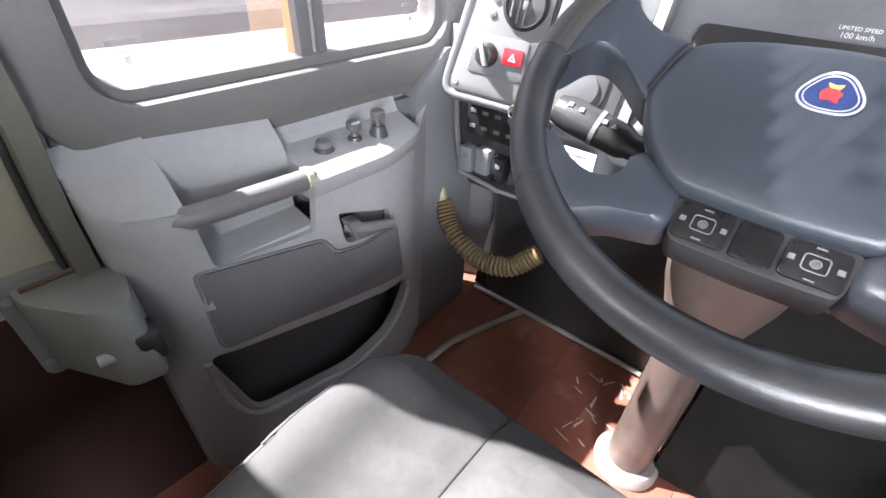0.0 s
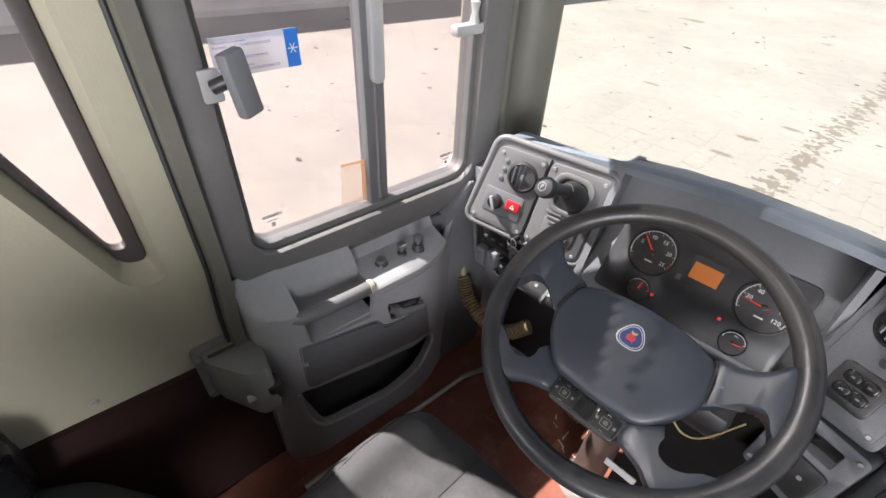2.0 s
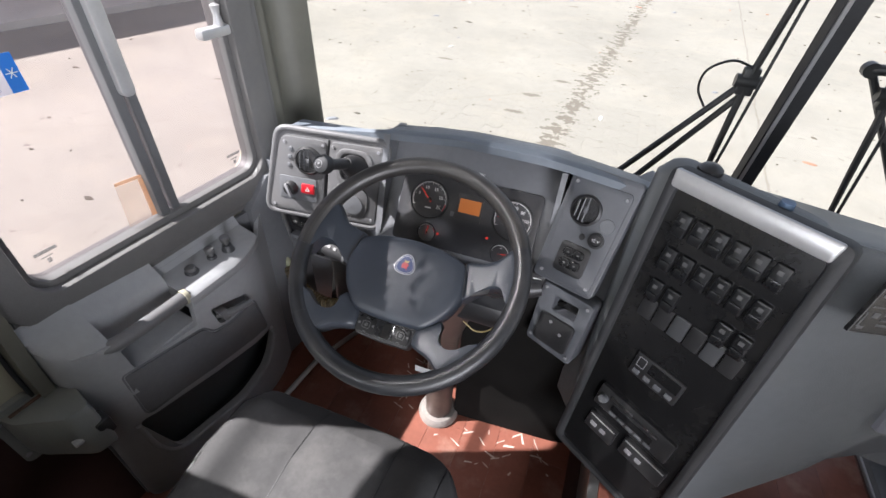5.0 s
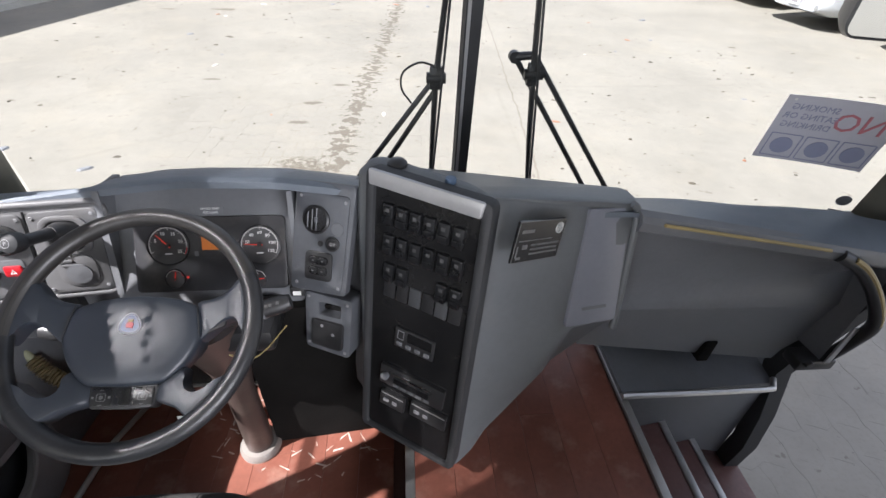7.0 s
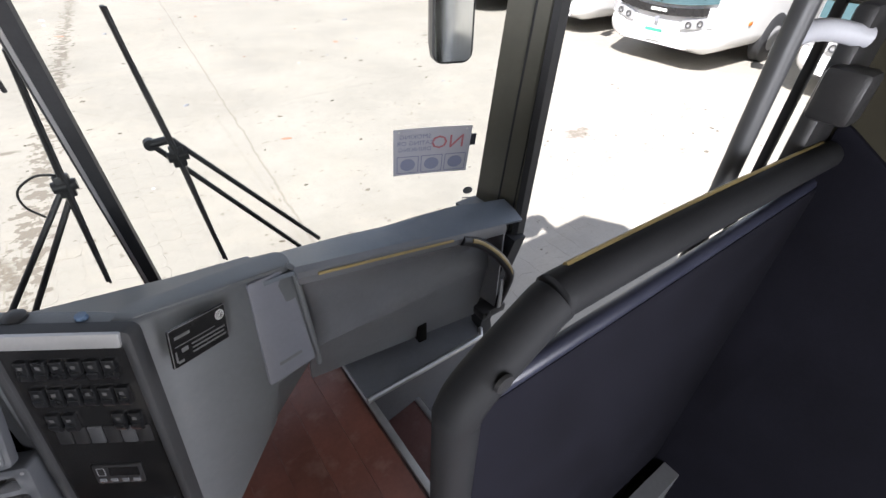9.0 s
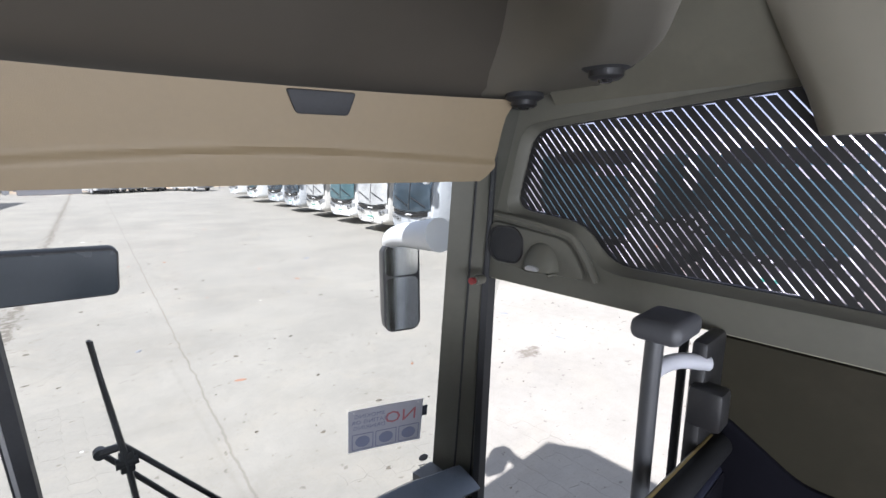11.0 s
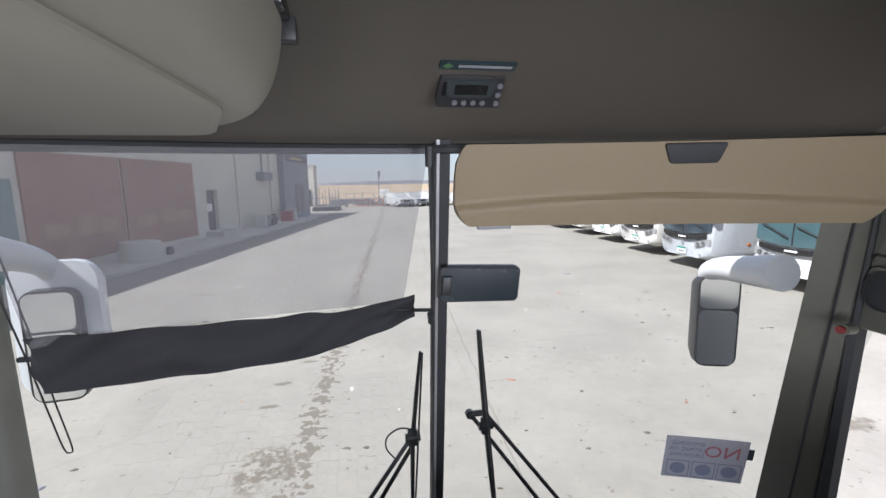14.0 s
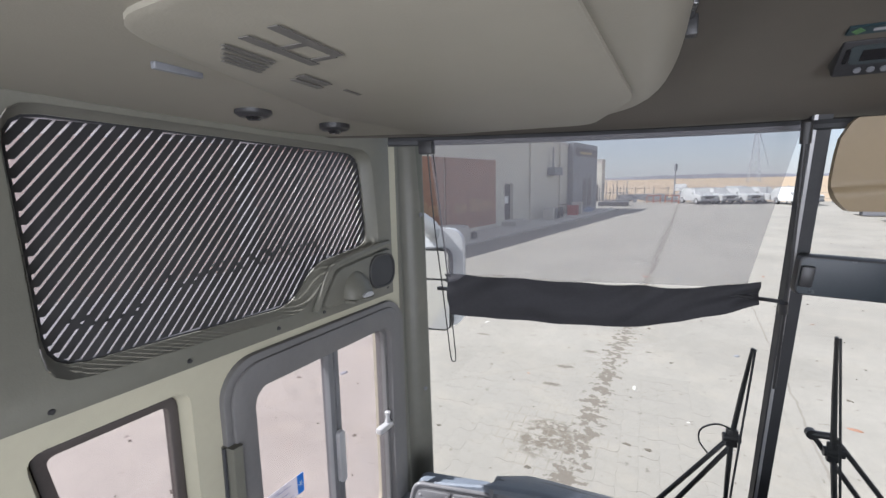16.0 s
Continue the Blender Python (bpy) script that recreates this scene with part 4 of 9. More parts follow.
# ---- steering column and stalks ----
column = thing("steering_column", (0.03, 0.62, 0.0), "tapered dark steering column rising from a pale foot ring", "steering column")
axis = WM.to_3x3() @ Vector((0, 0, -1))
part("column_head", tube([WC + axis * 0.03, WC + axis * 0.16, WC + axis * 0.2], [0.05, 0.065, 0.05], 20), BLACK, column)
COLUMN = mat("brown_column_cover", (0.065, 0.046, 0.04), 0.4, var=0.15, scale=7, bump=0.1, stain=0.15, stain_scale=8)
part("column_shroud", loft([[Vector((cx + rx * math.cos(a), cy + ry * math.sin(a), z)) for a in [2 * math.pi * j / 20 for j in range(20)]] for cx, cy, z, rx, ry in ((0.03, 0.635, 0.012, 0.042, 0.042), (0.03, 0.64, 0.32, 0.041, 0.041), (0.03, 0.635, 0.42, 0.055, 0.05), (0.03, 0.62, 0.5, 0.075, 0.06), (0.03, 0.57, 0.64, 0.09, 0.07))]), COLUMN, column, "dark grey-brown plastic cover")
part("foot_flange", lathe([(0.0001, 0), (0.064, 0), (0.064, 0.012), (0.055, 0.024), (0.0001, 0.028)], pose(0.03, 0.635, 0.0), 28), mat("foot_ring", (0.2, 0.18, 0.165), 0.4, stain=0.2, stain_scale=20), column, "pale plastic foot ring")
for p0, p1 in ((Vector((-0.04, 0.5, 0.69)), Vector((-0.205, 0.487, 0.73))), (Vector((0.08, 0.5, 0.7)), Vector((0.262, 0.545, 0.735)))):
    d = p1 - p0
    st = part("stalk", tube([p0, p0 + d * 0.45, p0 + d * 0.5, p0 + d * 0.9, p1], [0.012, 0.015, 0.019, 0.02, 0.016], 14), BLACK, column)
    part("stalk_ring", tube([p0 + d * 0.68, p0 + d * 0.71], 0.0208, 14), PLASTIC_DARK, st)
    for f in (0.56, 0.63, 0.8, 0.88):
        part("stalk_mark", B(-0.003, 0.003, -0.003, 0.003, -0.0006, 0.0006, bev=0, M=Matrix.Translation(p0 + d * f + Vector((0, -0.012, 0.0165))) @ pose(0, 0, 0, 35, 0, 0)), DIM_PRINT, st, smooth=False)
part("tag", B(0.08, 0.128, 0.335, 0.3365, 0.632, 0.648, bev=0.0), mat("grey_tag", (0.4, 0.4, 0.4), 0.7), column, "small white bar-code tag")
part("column_bracket", B(0.05, 0.2, 0.55, 0.68, 0.56, 0.63, bev=0.015), BLACK, column)
part("lead", tube(spline([(0.12, 0.5, 0.62), (0.15, 0.5, 0.6), (0.18, 0.53, 0.59), (0.22, 0.6, 0.6)], 5), 0.0018, 6), YELLOW, column, "yellow cable")

# ---- dashboard, driver's side ----
dash = thing("dashboard", (0.0, 0.9, 0.5), "grey moulded dashboard with a curved blue-grey hood", "dashboard", kind="structure")
def lerp(table, t):
    for (a, va), (b, vb) in zip(table, table[1:]):
        if t <= b:
            k = max(0.0, (t - a) / (b - a))
            return va + (vb - va) * k
    return table[-1][1]


EDGE_Y = [(-0.5, 0.72), (-0.42, 0.722), (-0.19, 0.765), (0.0, 0.765), (0.24, 0.745), (0.33, 0.73), (0.45, 0.72)]
EDGE_Z = [(-0.5, 0.855), (-0.42, 0.868), (-0.19, 0.884), (0.0, 0.905), (0.2, 0.912), (0.33, 0.908), (0.45, 0.892)]
FAR_Y = [(-0.53, 0.795), (-0.45, 0.8), (-0.3, 0.835), (-0.2, 0.9), (-0.1, 0.94), (0.1, 0.92), (0.3, 0.91), (0.5, 0.89)]
FAR_Z = [(-0.53, 0.765), (-0.45, 0.77), (-0.3, 0.785), (-0.21, 0.8), (-0.2, 0.84), (-0.1, 0.842), (0.0, 0.85), (0.2, 0.858), (0.3, 0.848), (0.5, 0.83)]
def dash_top(u, v):
    x = -0.468 + 0.938 * u
    y0, z0 = lerp(EDGE_Y, x), lerp(EDGE_Z, x) - 0.05 * max(0.0, (-0.39 - x) / 0.078) ** 2
    y1, z1 = lerp(FAR_Y, x), lerp(FAR_Z, x) - 0.045 * max(0.0, (-0.39 - x) / 0.078) ** 2
    if v < 0.12:
        k = v / 0.12
        return Vector((x, y0 + 0.012 * k * k, z0 - 0.02 * (1 - k) ** 2))
    if v < 0.7:
        k = (v - 0.12) / 0.58
        return Vector((x, y0 + 0.012 + (y1 - y0 - 0.012) * k, z0 + (z1 - z0) * k + 0.008 * math.sin(math.pi * k)))
    k = (v - 0.7) / 0.3
    return Vector((x, y1 + 0.1 * k ** 0.7, z1 - 0.3 * k ** 1.6))


part("top", sheet(dash_top, 36, 16, 0.012), DASH_TOP, dash, "soft dark blue-grey top pad")
def bridge(u, v):
    x = 0.44 + 0.54 * u
    if v < 0.6:
        k = v / 0.6
        return Vector((x, 0.72 + 0.18 * k, 0.868 - 0.02 * u - (0.03 + 0.02 * u) * k))
    k = (v - 0.6) / 0.4
    return Vector((x, 0.9 + 0.09 * k ** 0.7, 0.838 - 0.04 * u - 0.27 * k ** 1.6))


part("centre_top", sheet(bridge, 8, 10, 0.012), DASH_TOP, dash, "soft blue-grey centre pad")
part("side_filler", plate([(0.64, 0.0), (0.828, 0.0), (0.828, 0.7), (0.72, 0.7), (0.64, 0.63)], (), -0.01, 0.03, LW, bev=0.004), PLASTIC_DARK, dash, "dark grey filler beside the dash")
part("body", B(-0.5, 0.42, 0.87, 0.97, 0.0, 0.7, bev=0.02), BLACK, dash)
part("footwell_wall", loft([[Vector((0.08, 0.645, z)), Vector((0.2, 0.655, z)), Vector((0.4, 0.675, z)), Vector((0.5, 0.7, z)), Vector((0.5, 0.9, z)), Vector((0.08, 0.9, z))] for z in (0.0, 0.6)]), FOOTWELL_AND_SHADE, dash, "black footwell lining")
part("lower_shell", B(-0.53, -0.2, 0.74, 0.9, 0.45, 0.66, bev=0.03, seg=3), PLASTIC_DARK, dash)
# left-hand cheek, running from the side wall
part("side_cheek", loft([[Vector((-0.56, 0.74, z)), Vector((-0.47, 0.70, z)), Vector((-0.2, 0.775, z)), Vector((-0.2, 0.83, z)), Vector((-0.56, 0.8, z))] for z in (0.62, 0.74)]), PLASTIC_DARK, dash)

# panel with the left vent
LP = basis((-0.494, 0.653, 0.654), (0.286, 0.06, -0.019), (0.035, 0.044, 0.194))
part("switch_panel", plate(rounded([(-0.012, -0.012), (0.303, -0.012), (0.316, 0.228), (0.025, 0.222)], 0.03, 6), (), -0.03, -0.002, LP, bev=0.005), PANEL_GREY, dash, "light grey panel frame")
part("panel_housing", plate(rounded([(-0.008, -0.008), (0.3, -0.008), (0.312, 0.224), (0.027, 0.218)], 0.03, 6), (), -0.11, -0.031, LP, bev=0.01), DASH_TOP, dash, "rounded housing behind the panel")
part("panel_border", tube([LP @ Vector((u, v, -0.006)) for u, v in rounded([(-0.011, -0.011), (0.302, -0.011), (0.315, 0.227), (0.026, 0.221)], 0.03, 6)], 0.0085, 10, closed=True), PANEL_GREY, dash, "rounded grey border")
pl = part("vent_plate", plate(rounded([(0.0, 0.0), (0.148, 0.0), (0.158, 0.206), (0.036, 0.202)], 0.02, 5), (), -0.002, 0.003, LP, bev=0.002), PANEL_GREY, dash)
pr = part("lever_plate", plate(rounded([(0.156, 0.0), (0.29, 0.0), (0.302, 0.212), (0.166, 0.207)], 0.014, 5), (), -0.002, 0.003, LP, bev=0.002), PANEL_GREY, dash)
for u, v in ((0.014, 0.012), (0.138, 0.012), (0.048, 0.188), (0.148, 0.193), (0.166, 0.012), (0.28, 0.012), (0.175, 0.195), (0.29, 0.2)):
    screw_head(pl if u < 0.15 else pr, LP @ pose(u, v, 0.003))
def vent(parent, M, r):
    ring = part("vent_ring", lathe([(r * 1.12, 0.0), (r * 1.12, 0.004), (r * 0.96, 0.007), (r * 0.9, 0.002), (r * 0.9, -0.012), (r * 1.12, -0.012)], M, 32), BLACK, parent, "round black air vent")
    part("vent_back", lathe([(0.0001, -0.012), (r * 0.9, -0.012), (r * 0.9, -0.011), (0.0001, -0.011)], M, 24), BLACK, ring)
    for k in range(-2, 3):
        x = k * r * 0.32
        h = math.sqrt(max(0, (r * 0.88) ** 2 - x * x))
        part("blade", B(x - 0.0012, x + 0.0012, -h, h, -0.011, 0.002, bev=0, M=M @ pose(0, 0, 0, 0, 25, 0)), PLASTIC_DARK, ring, smooth=False)
    part("blade_tab", B(-0.004, 0.004, -0.006, 0.006, -0.004, 0.006, bev=0.001, M=M), PLASTIC_DARK, ring)


vent(pl, LP @ pose(0.11, 0.148, 0.003), 0.033)
for v in (0.128, 0.15, 0.172):
    part("indicator_lamp", lathe([(0.0001, 0), (0.0065, 0), (0.006, 0.002), (0.0001, 0.0035)], LP @ pose(0.058 + 0.12 * (v - 0.128), v, 0.003), 14), PLASTIC_DARK, pl)
sw = part("switch_inset", plate(rrect(0.03, 0.132, 0.035, 0.098, 0.006), (), 0.003, 0.005, LP, bev=0.001), PLASTIC_DARK, pl)
part("light_knob", lathe([(0.0001, 0), (0.02, 0), (0.019, 0.006), (0.014, 0.016), (0.0001, 0.017)], LP @ pose(0.062, 0.066, 0.005), 20), BLACK, sw)
part("knob_bar", B(-0.004, 0.004, -0.018, 0.018, 0.012, 0.022, bev=0.002, M=LP @ pose(0.062, 0.066, 0.005, 0, 0, 25)), GREY_PRINT, sw)
part("hazard_button", plate(rrect(0.091, 0.126, 0.058, 0.084, 0.004), (), 0.005, 0.009, LP, bev=0.002), RED, sw, "red hazard warning button")
part("hazard_mark", plate([(0.102, 0.065), (0.115, 0.065), (0.1085, 0.077)], [[(0.105, 0.0668), (0.112, 0.0668), (0.1085, 0.0735)]], 0.009, 0.0097, LP), WHITE, sw, smooth=False)
part("lever_surround", plate(rrect(0.182, 0.278, 0.1, 0.198, 0.03, 6), [rrect(0.196, 0.264, 0.112, 0.186, 0.022, 6)], 0.003, 0.009, LP, bev=0.003), PANEL_GREY, pr)
part("lever_surround", plate(rrect(0.19, 0.27, 0.016, 0.1, 0.03, 6), (), 0.003, 0.006, LP, bev=0.002), PANEL_GREY, pr)
part("lever_pad", lathe([(0.0001, 0), (0.026, 0), (0.026, 0.003), (0.0001, 0.005)], LP @ pose(0.231, 0.05, 0.006), 24), PLASTIC_DARK, pr)
part("lever_gate", plate(rrect(0.196, 0.264, 0.112, 0.186, 0.022, 6), (), 0.003, 0.004, LP), BLACK, pr)
lever = thing("brake_lever", LP @ Vector((0.235, 0.14, 0.003)), "black hand-brake lever with a fat knob on the panel", "lever")
ball = Vector((-0.262, 0.607, 0.856))
base_p = LP @ Vector((0.24, 0.15, 0.004))
part("boot", tube([base_p, base_p * 0.75 + ball * 0.25 + Vector((0, 0, 0.008)), base_p * 0.6 + ball * 0.4 + Vector((0, 0, 0.01))], [0.032, 0.026, 0.016], 16), BLACK, lever)
part("arm", tube([base_p * 0.62 + ball * 0.38 + Vector((0, 0, 0.01)), base_p * 0.3 + ball * 0.7 + Vector((0, 0, 0.004)), ball], [0.014, 0.013, 0.014], 12), BLACK, lever)
dirb = (ball - base_p).normalized()
part("knob", tube([ball - dirb * 0.012, ball - dirb * 0.006, ball + dirb * 0.008, ball + dirb * 0.02, ball + dirb * 0.026], [0.014, 0.02, 0.022, 0.019, 0.01], 18), RUBBER, lever)
kside = Vector((0, 0, 1)).cross(dirb).normalized()
words("knob_letter", "P", 0.011, GREY_PRINT, lever, basis(ball + dirb * 0.0262, kside, dirb.cross(kside)))
part("knob_ring", tube([ball + dirb * 0.0258 + (kside * math.cos(a) + dirb.cross(kside) * math.sin(a)) * 0.0085 for a in [2 * math.pi * q / 20 for q in range(20)]], 0.0006, 5, closed=True), GREY_PRINT, lever)
for q in range(3):
    part("plate_rib", plate(rrect(0.188 + 0.006 * q, 0.226, 0.094 - 0.012 * q, 0.1 - 0.012 * q, 0.002), (), 0.005, 0.0085, LP, bev=0.001), PANEL_GREY, pr)
part("plate_joint", tube([LP @ Vector((0.1515, 0.0, -0.001)), LP @ Vector((0.162, 0.21, -0.001))], 0.0022, 6), BLACK, dash)
# ignition key with its ring
key = thing("ignition_key", (-0.352, 0.672, 0.64), "metal ignition key with a ring of small keys in its lock", "key")
part("lock", tube([(-0.352, 0.715, 0.636), (-0.352, 0.682, 0.638)], 0.015, 16), BLACK, key)
part("key", B(-0.356, -0.348, 0.652, 0.688, 0.63, 0.652, bev=0.002), BLACK, key, "black key head")
part("ring", tube([(-0.352 + 0.013 * math.cos(a), 0.656, 0.64 + 0.013 * math.sin(a)) for a in [2 * math.pi * i / 20 for i in range(20)]], 0.0013, 6, closed=True), CHROME, key)
for dx, lean, length in ((0.008, 14, 0.042), (0.016, 26, 0.036), (-0.004, -6, 0.05)):
    KM = pose(-0.35 + dx, 0.654 - abs(dx) * 0.2, 0.632, 8, lean, 0)
    part("spare_key", plate(rounded([(-0.008, 0.002), (0.008, 0.002), (0.008, -0.014), (0.0035, -0.018), (0.0035, -length), (-0.002, -length), (-0.0035, -length + 0.004), (-0.0035, -0.018), (-0.008, -0.014)], 0.0015, 2), (), -0.001, 0.001, KM @ pose(0, 0, 0, 90, 0, 0)), CHROME, key, "small steel key")
# lower switch bank under the left panel
bank = part("switch_bank", loft([[Vector((x0, y, z)), Vector((x1, y, z)), Vector((x1, y + 0.08, z)), Vector((x0, y + 0.08, z))] for x0, x1, y, z in ((-0.485, -0.33, 0.745, 0.44), (-0.5, -0.325, 0.728, 0.46), (-0.515, -0.32, 0.715, 0.63), (-0.515, -0.32, 0.72, 0.65))]), BLACK, dash, "black lower switch bank")
part("bank_surround", tube([(-0.519, 0.712, 0.645), (-0.515, 0.714, 0.56), (-0.502, 0.722, 0.455), (-0.42, 0.742, 0.43), (-0.33, 0.745, 0.435)], 0.006, 8), PANEL_GREY, dash, "grey bank surround")
for i in range(4):
    z = 0.47 + 0.006 * (i % 2)
    part("switch", B(-0.495 + 0.04 * i, -0.463 + 0.04 * i, 0.7, 0.735, z, z + 0.055, bev=0.005, M=pose(0, 0, 0)), SWITCH if i > 1 else PLASTIC_DARK, bank)
    part("switch_mark", B(-0.484 + 0.04 * i, -0.474 + 0.04 * i, 0.6985, 0.7005, z + 0.034, z + 0.042, bev=0), SWITCH_PRINT, bank, smooth=False)
key_pad = part("key_pad", B(-0.485, -0.36, 0.704, 0.72, 0.553, 0.625, bev=0.006), GLOSS_BLACK, bank, "dark key pad")
for i in range(4):
    for j in range(2):
        part("pad_mark", B(-0.475 + 0.028 * i, -0.462 + 0.028 * i, 0.7025, 0.7045, 0.57 + 0.03 * j, 0.577 + 0.03 * j, bev=0), DIM_PRINT, key_pad, smooth=False)
part("under_tray", B(-0.5, -0.2, 0.74, 0.86, 0.42, 0.46, bev=0.01), BLACK, dash)
part("note", B(-0.272, -0.214, 0.7, 0.702, 0.554, 0.592, bev=0), PAPER, dash, "small handwritten paper note")
for k in range(3):
    part("note_line", B(-0.264, -0.226 - 0.008 * k, 0.6988, 0.6995, 0.582 - 0.01 * k, 0.585 - 0.01 * k, bev=0), GREY_PRINT, dash, smooth=False)

# instrument cluster
CT = radians(30)
CL = basis((0.04, 0.752, 0.737), (1, 0.02, 0), (0, math.sin(CT), math.cos(CT)))
part("binnacle_face", plate(rrect(-0.235, 0.215, -0.155, 0.165, 0.02), (), -0.03, -0.004, CL, bev=0.003), PLASTIC_DARK, dash)
part("hood_underside", loft([[Vector((x, lerp(EDGE_Y, x) + 0.004, lerp(EDGE_Z, x) - 0.022)), Vector((x, lerp(EDGE_Y, x) + 0.12, lerp(EDGE_Z, x) - 0.045)), Vector((x, lerp(EDGE_Y, x) + 0.12, lerp(EDGE_Z, x) - 0.03)), Vector((x, lerp(EDGE_Y, x) + 0.004, lerp(EDGE_Z, x) - 0.008))] for x in [-0.19 + 0.43 * i / 10 for i in range(11)]]), PLASTIC_DARK, dash)
part("hood_cheek", loft([[Vector((x, 0.79, 0.62)), Vector((x, 0.69, 0.63)), Vector((x, 0.765, 0.878)), Vector((x, 0.86, 0.87))] for x in (-0.196, -0.18)]), PLASTIC_DARK, dash)
part("hood_cheek", loft([[Vector((x, 0.79, 0.62)), Vector((x, 0.69, 0.63)), Vector((x, 0.75, 0.885)), Vector((x, 0.86, 0.87))] for x in (0.238, 0.25)]), PLASTIC_DARK, dash)
DIAL_BLACK = mat("dusty_dial_black", (0.034, 0.034, 0.037), 0.3, var=0.15, scale=8, stain=0.12, stain_scale=12)
cluster = thing("instrument_cluster", CL @ Vector((0, 0, 0)), "dark instrument cluster with two dials and an orange display", "instrument cluster")
part("face", plate(rounded([(-0.188, -0.118), (0.172, -0.118), (0.172, 0.066), (-0.182, 0.066)], 0.014), (), -0.004, 0.003, CL, bev=0.002), DIAL_BLACK, cluster)
RED_NEEDLE = glow("lit_needle", (0.9, 0.05, 0.03), 0.1)
def dial(name, u, v, r, labels, a0, a1, needle, red_from=None, ticks=25):
    M = CL @ pose(u, v, 0.003)
    d = part(name, lathe([(r * 1.06, 0), (r * 1.06, 0.003), (r * 1.0, 0.004), (r * 0.97, 0.001), (r * 1.0, 0.0)], M, 40), BLACK, cluster, "round dial with white markings")
    part("dial_face", lathe([(0.0001, 0.0002), (r * 0.97, 0.0002), (r * 0.97, 0.0008), (0.0001, 0.0008)], M, 36), DIAL_BLACK, d)
    arc = [(r * 0.92 * math.cos(radians(a0 + (a1 - a0) * i / 30)), r * 0.92 * math.sin(radians(a0 + (a1 - a0) * i / 30)), 0.0012) for i in range(31)]
    cut = 30 if red_from is None else int(30 * red_from)
    part("scale_line", tube([M @ Vector(p) for p in arc[:cut + 1]], 0.0007, 4), WHITE, d)
    if red_from is not None:
        part("scale_line", tube([M @ Vector(p) for p in arc[cut:]], 0.0014, 4), RED, d, "red part of the scale")
    bm = bmesh.new()
    for i in range(ticks):
        a = radians(a0 + (a1 - a0) * i / (ticks - 1))
        lo = 0.8 if i % ((ticks - 1) // max(1, len(labels) - 1)) == 0 else 0.86
        box(bm, r * lo, r * 0.92, -0.0004, 0.0004, 0.0008, 0.0013, bev=0, M=M @ Matrix.Rotation(a, 4, "Z"))
    tagged(part("ticks", bm, WHITE, d, smooth=False), kind="stuff")
    for i, s in enumerate(labels):
        a = radians(a0 + (a1 - a0) * i / max(1, len(labels) - 1))
        if s:
            words("number", s, r * 0.24, WHITE, d, M @ pose(r * 0.64 * math.cos(a), r * 0.64 * math.sin(a), 0.0011))
    nd = radians(needle)
    part("needle", tube([M @ Vector((-r * 0.15 * math.cos(nd), -r * 0.15 * math.sin(nd), 0.003)), M @ Vector((r * 0.78 * math.cos(nd), r * 0.78 * math.sin(nd), 0.003))], [0.0014, 0.0007], 6), RED_NEEDLE, d, "red pointer")
    part("needle_cap", lathe([(0.0001, 0.001), (r * 0.12, 0.001), (r * 0.1, 0.006), (0.0001, 0.0065)], M, 14), BLACK, d)
    return M, d


M, d = dial("tachometer", -0.106, -0.002, 0.0475, ["", "5", "10", "15", "20", "25"], 205, -30, 135, red_from=0.9)
part("unit_mark", plate([(-0.008, -0.022), (0.008, -0.022), (0.008, -0.019), (-0.008, -0.019)], (), 0.0009, 0.0014, M), WHITE, d, smooth=False)
M, d = dial("speedometer", 0.109, -0.006, 0.0475, ["", "20", "40", "60", "80", "100", "120"], 205, -30, 176, ticks=25)
part("unit_mark", plate([(-0.008, -0.022), (0.008, -0.022), (0.008, -0.019), (-0.008, -0.019)], (), 0.0009, 0.0014, M), WHITE, d, smooth=False)
dial("coolant_gauge", -0.097, -0.085, 0.023, ["", ""], 165, 15, 80, red_from=0.8, ticks=5)
dial("fuel_gauge", 0.097, -0.092, 0.023, ["", "1/2", ""], 165, 15, 5, red_from=None, ticks=5)
lcd = part("display", plate(rrect(-0.034, 0.032, -0.032, 0.032, 0.004), (), 0.003, 0.0045, CL), BLACK, cluster)
part("display_key", plate(rrect(-0.046, -0.037, -0.03, -0.018, 0.001), (), 0.003, 0.0042, CL), PLASTIC_DARK, cluster)
part("display_lit", plate([(-0.027, -0.015), (0.027, -0.015), (0.027, 0.019), (-0.027, 0.019)], (), 0.0045, 0.0052, CL), ORANGE, lcd, "glowing orange text display")
for u, v in ((-0.067, -0.082), (0.058, -0.062)):
    part("warning_lamp", plate(rrect(u - 0.003, u + 0.003, v - 0.003, v + 0.003, 0.002), (), 0.003, 0.0038, CL), RED_NEEDLE, cluster, "small red warning light")
LABEL_U = -0.004
part("speed_label", plate(rrect(LABEL_U - 0.032, LABEL_U + 0.032, 0.07, 0.09, 0.002), (), -0.004, -0.0028, CL), PLASTIC_DARK, dash)
words("lettering", "LIMITED SPEED", 0.0068, WHITE, dash, CL @ pose(LABEL_U, 0.085, -0.0026))
words("lettering", "100 km/h", 0.0095, WHITE, dash, CL @ pose(LABEL_U, 0.076, -0.0026))
for u in (-0.215, 0.2):
    for v in (-0.135, 0.145):
        screw_head(dash, CL @ pose(u, v, -0.004))

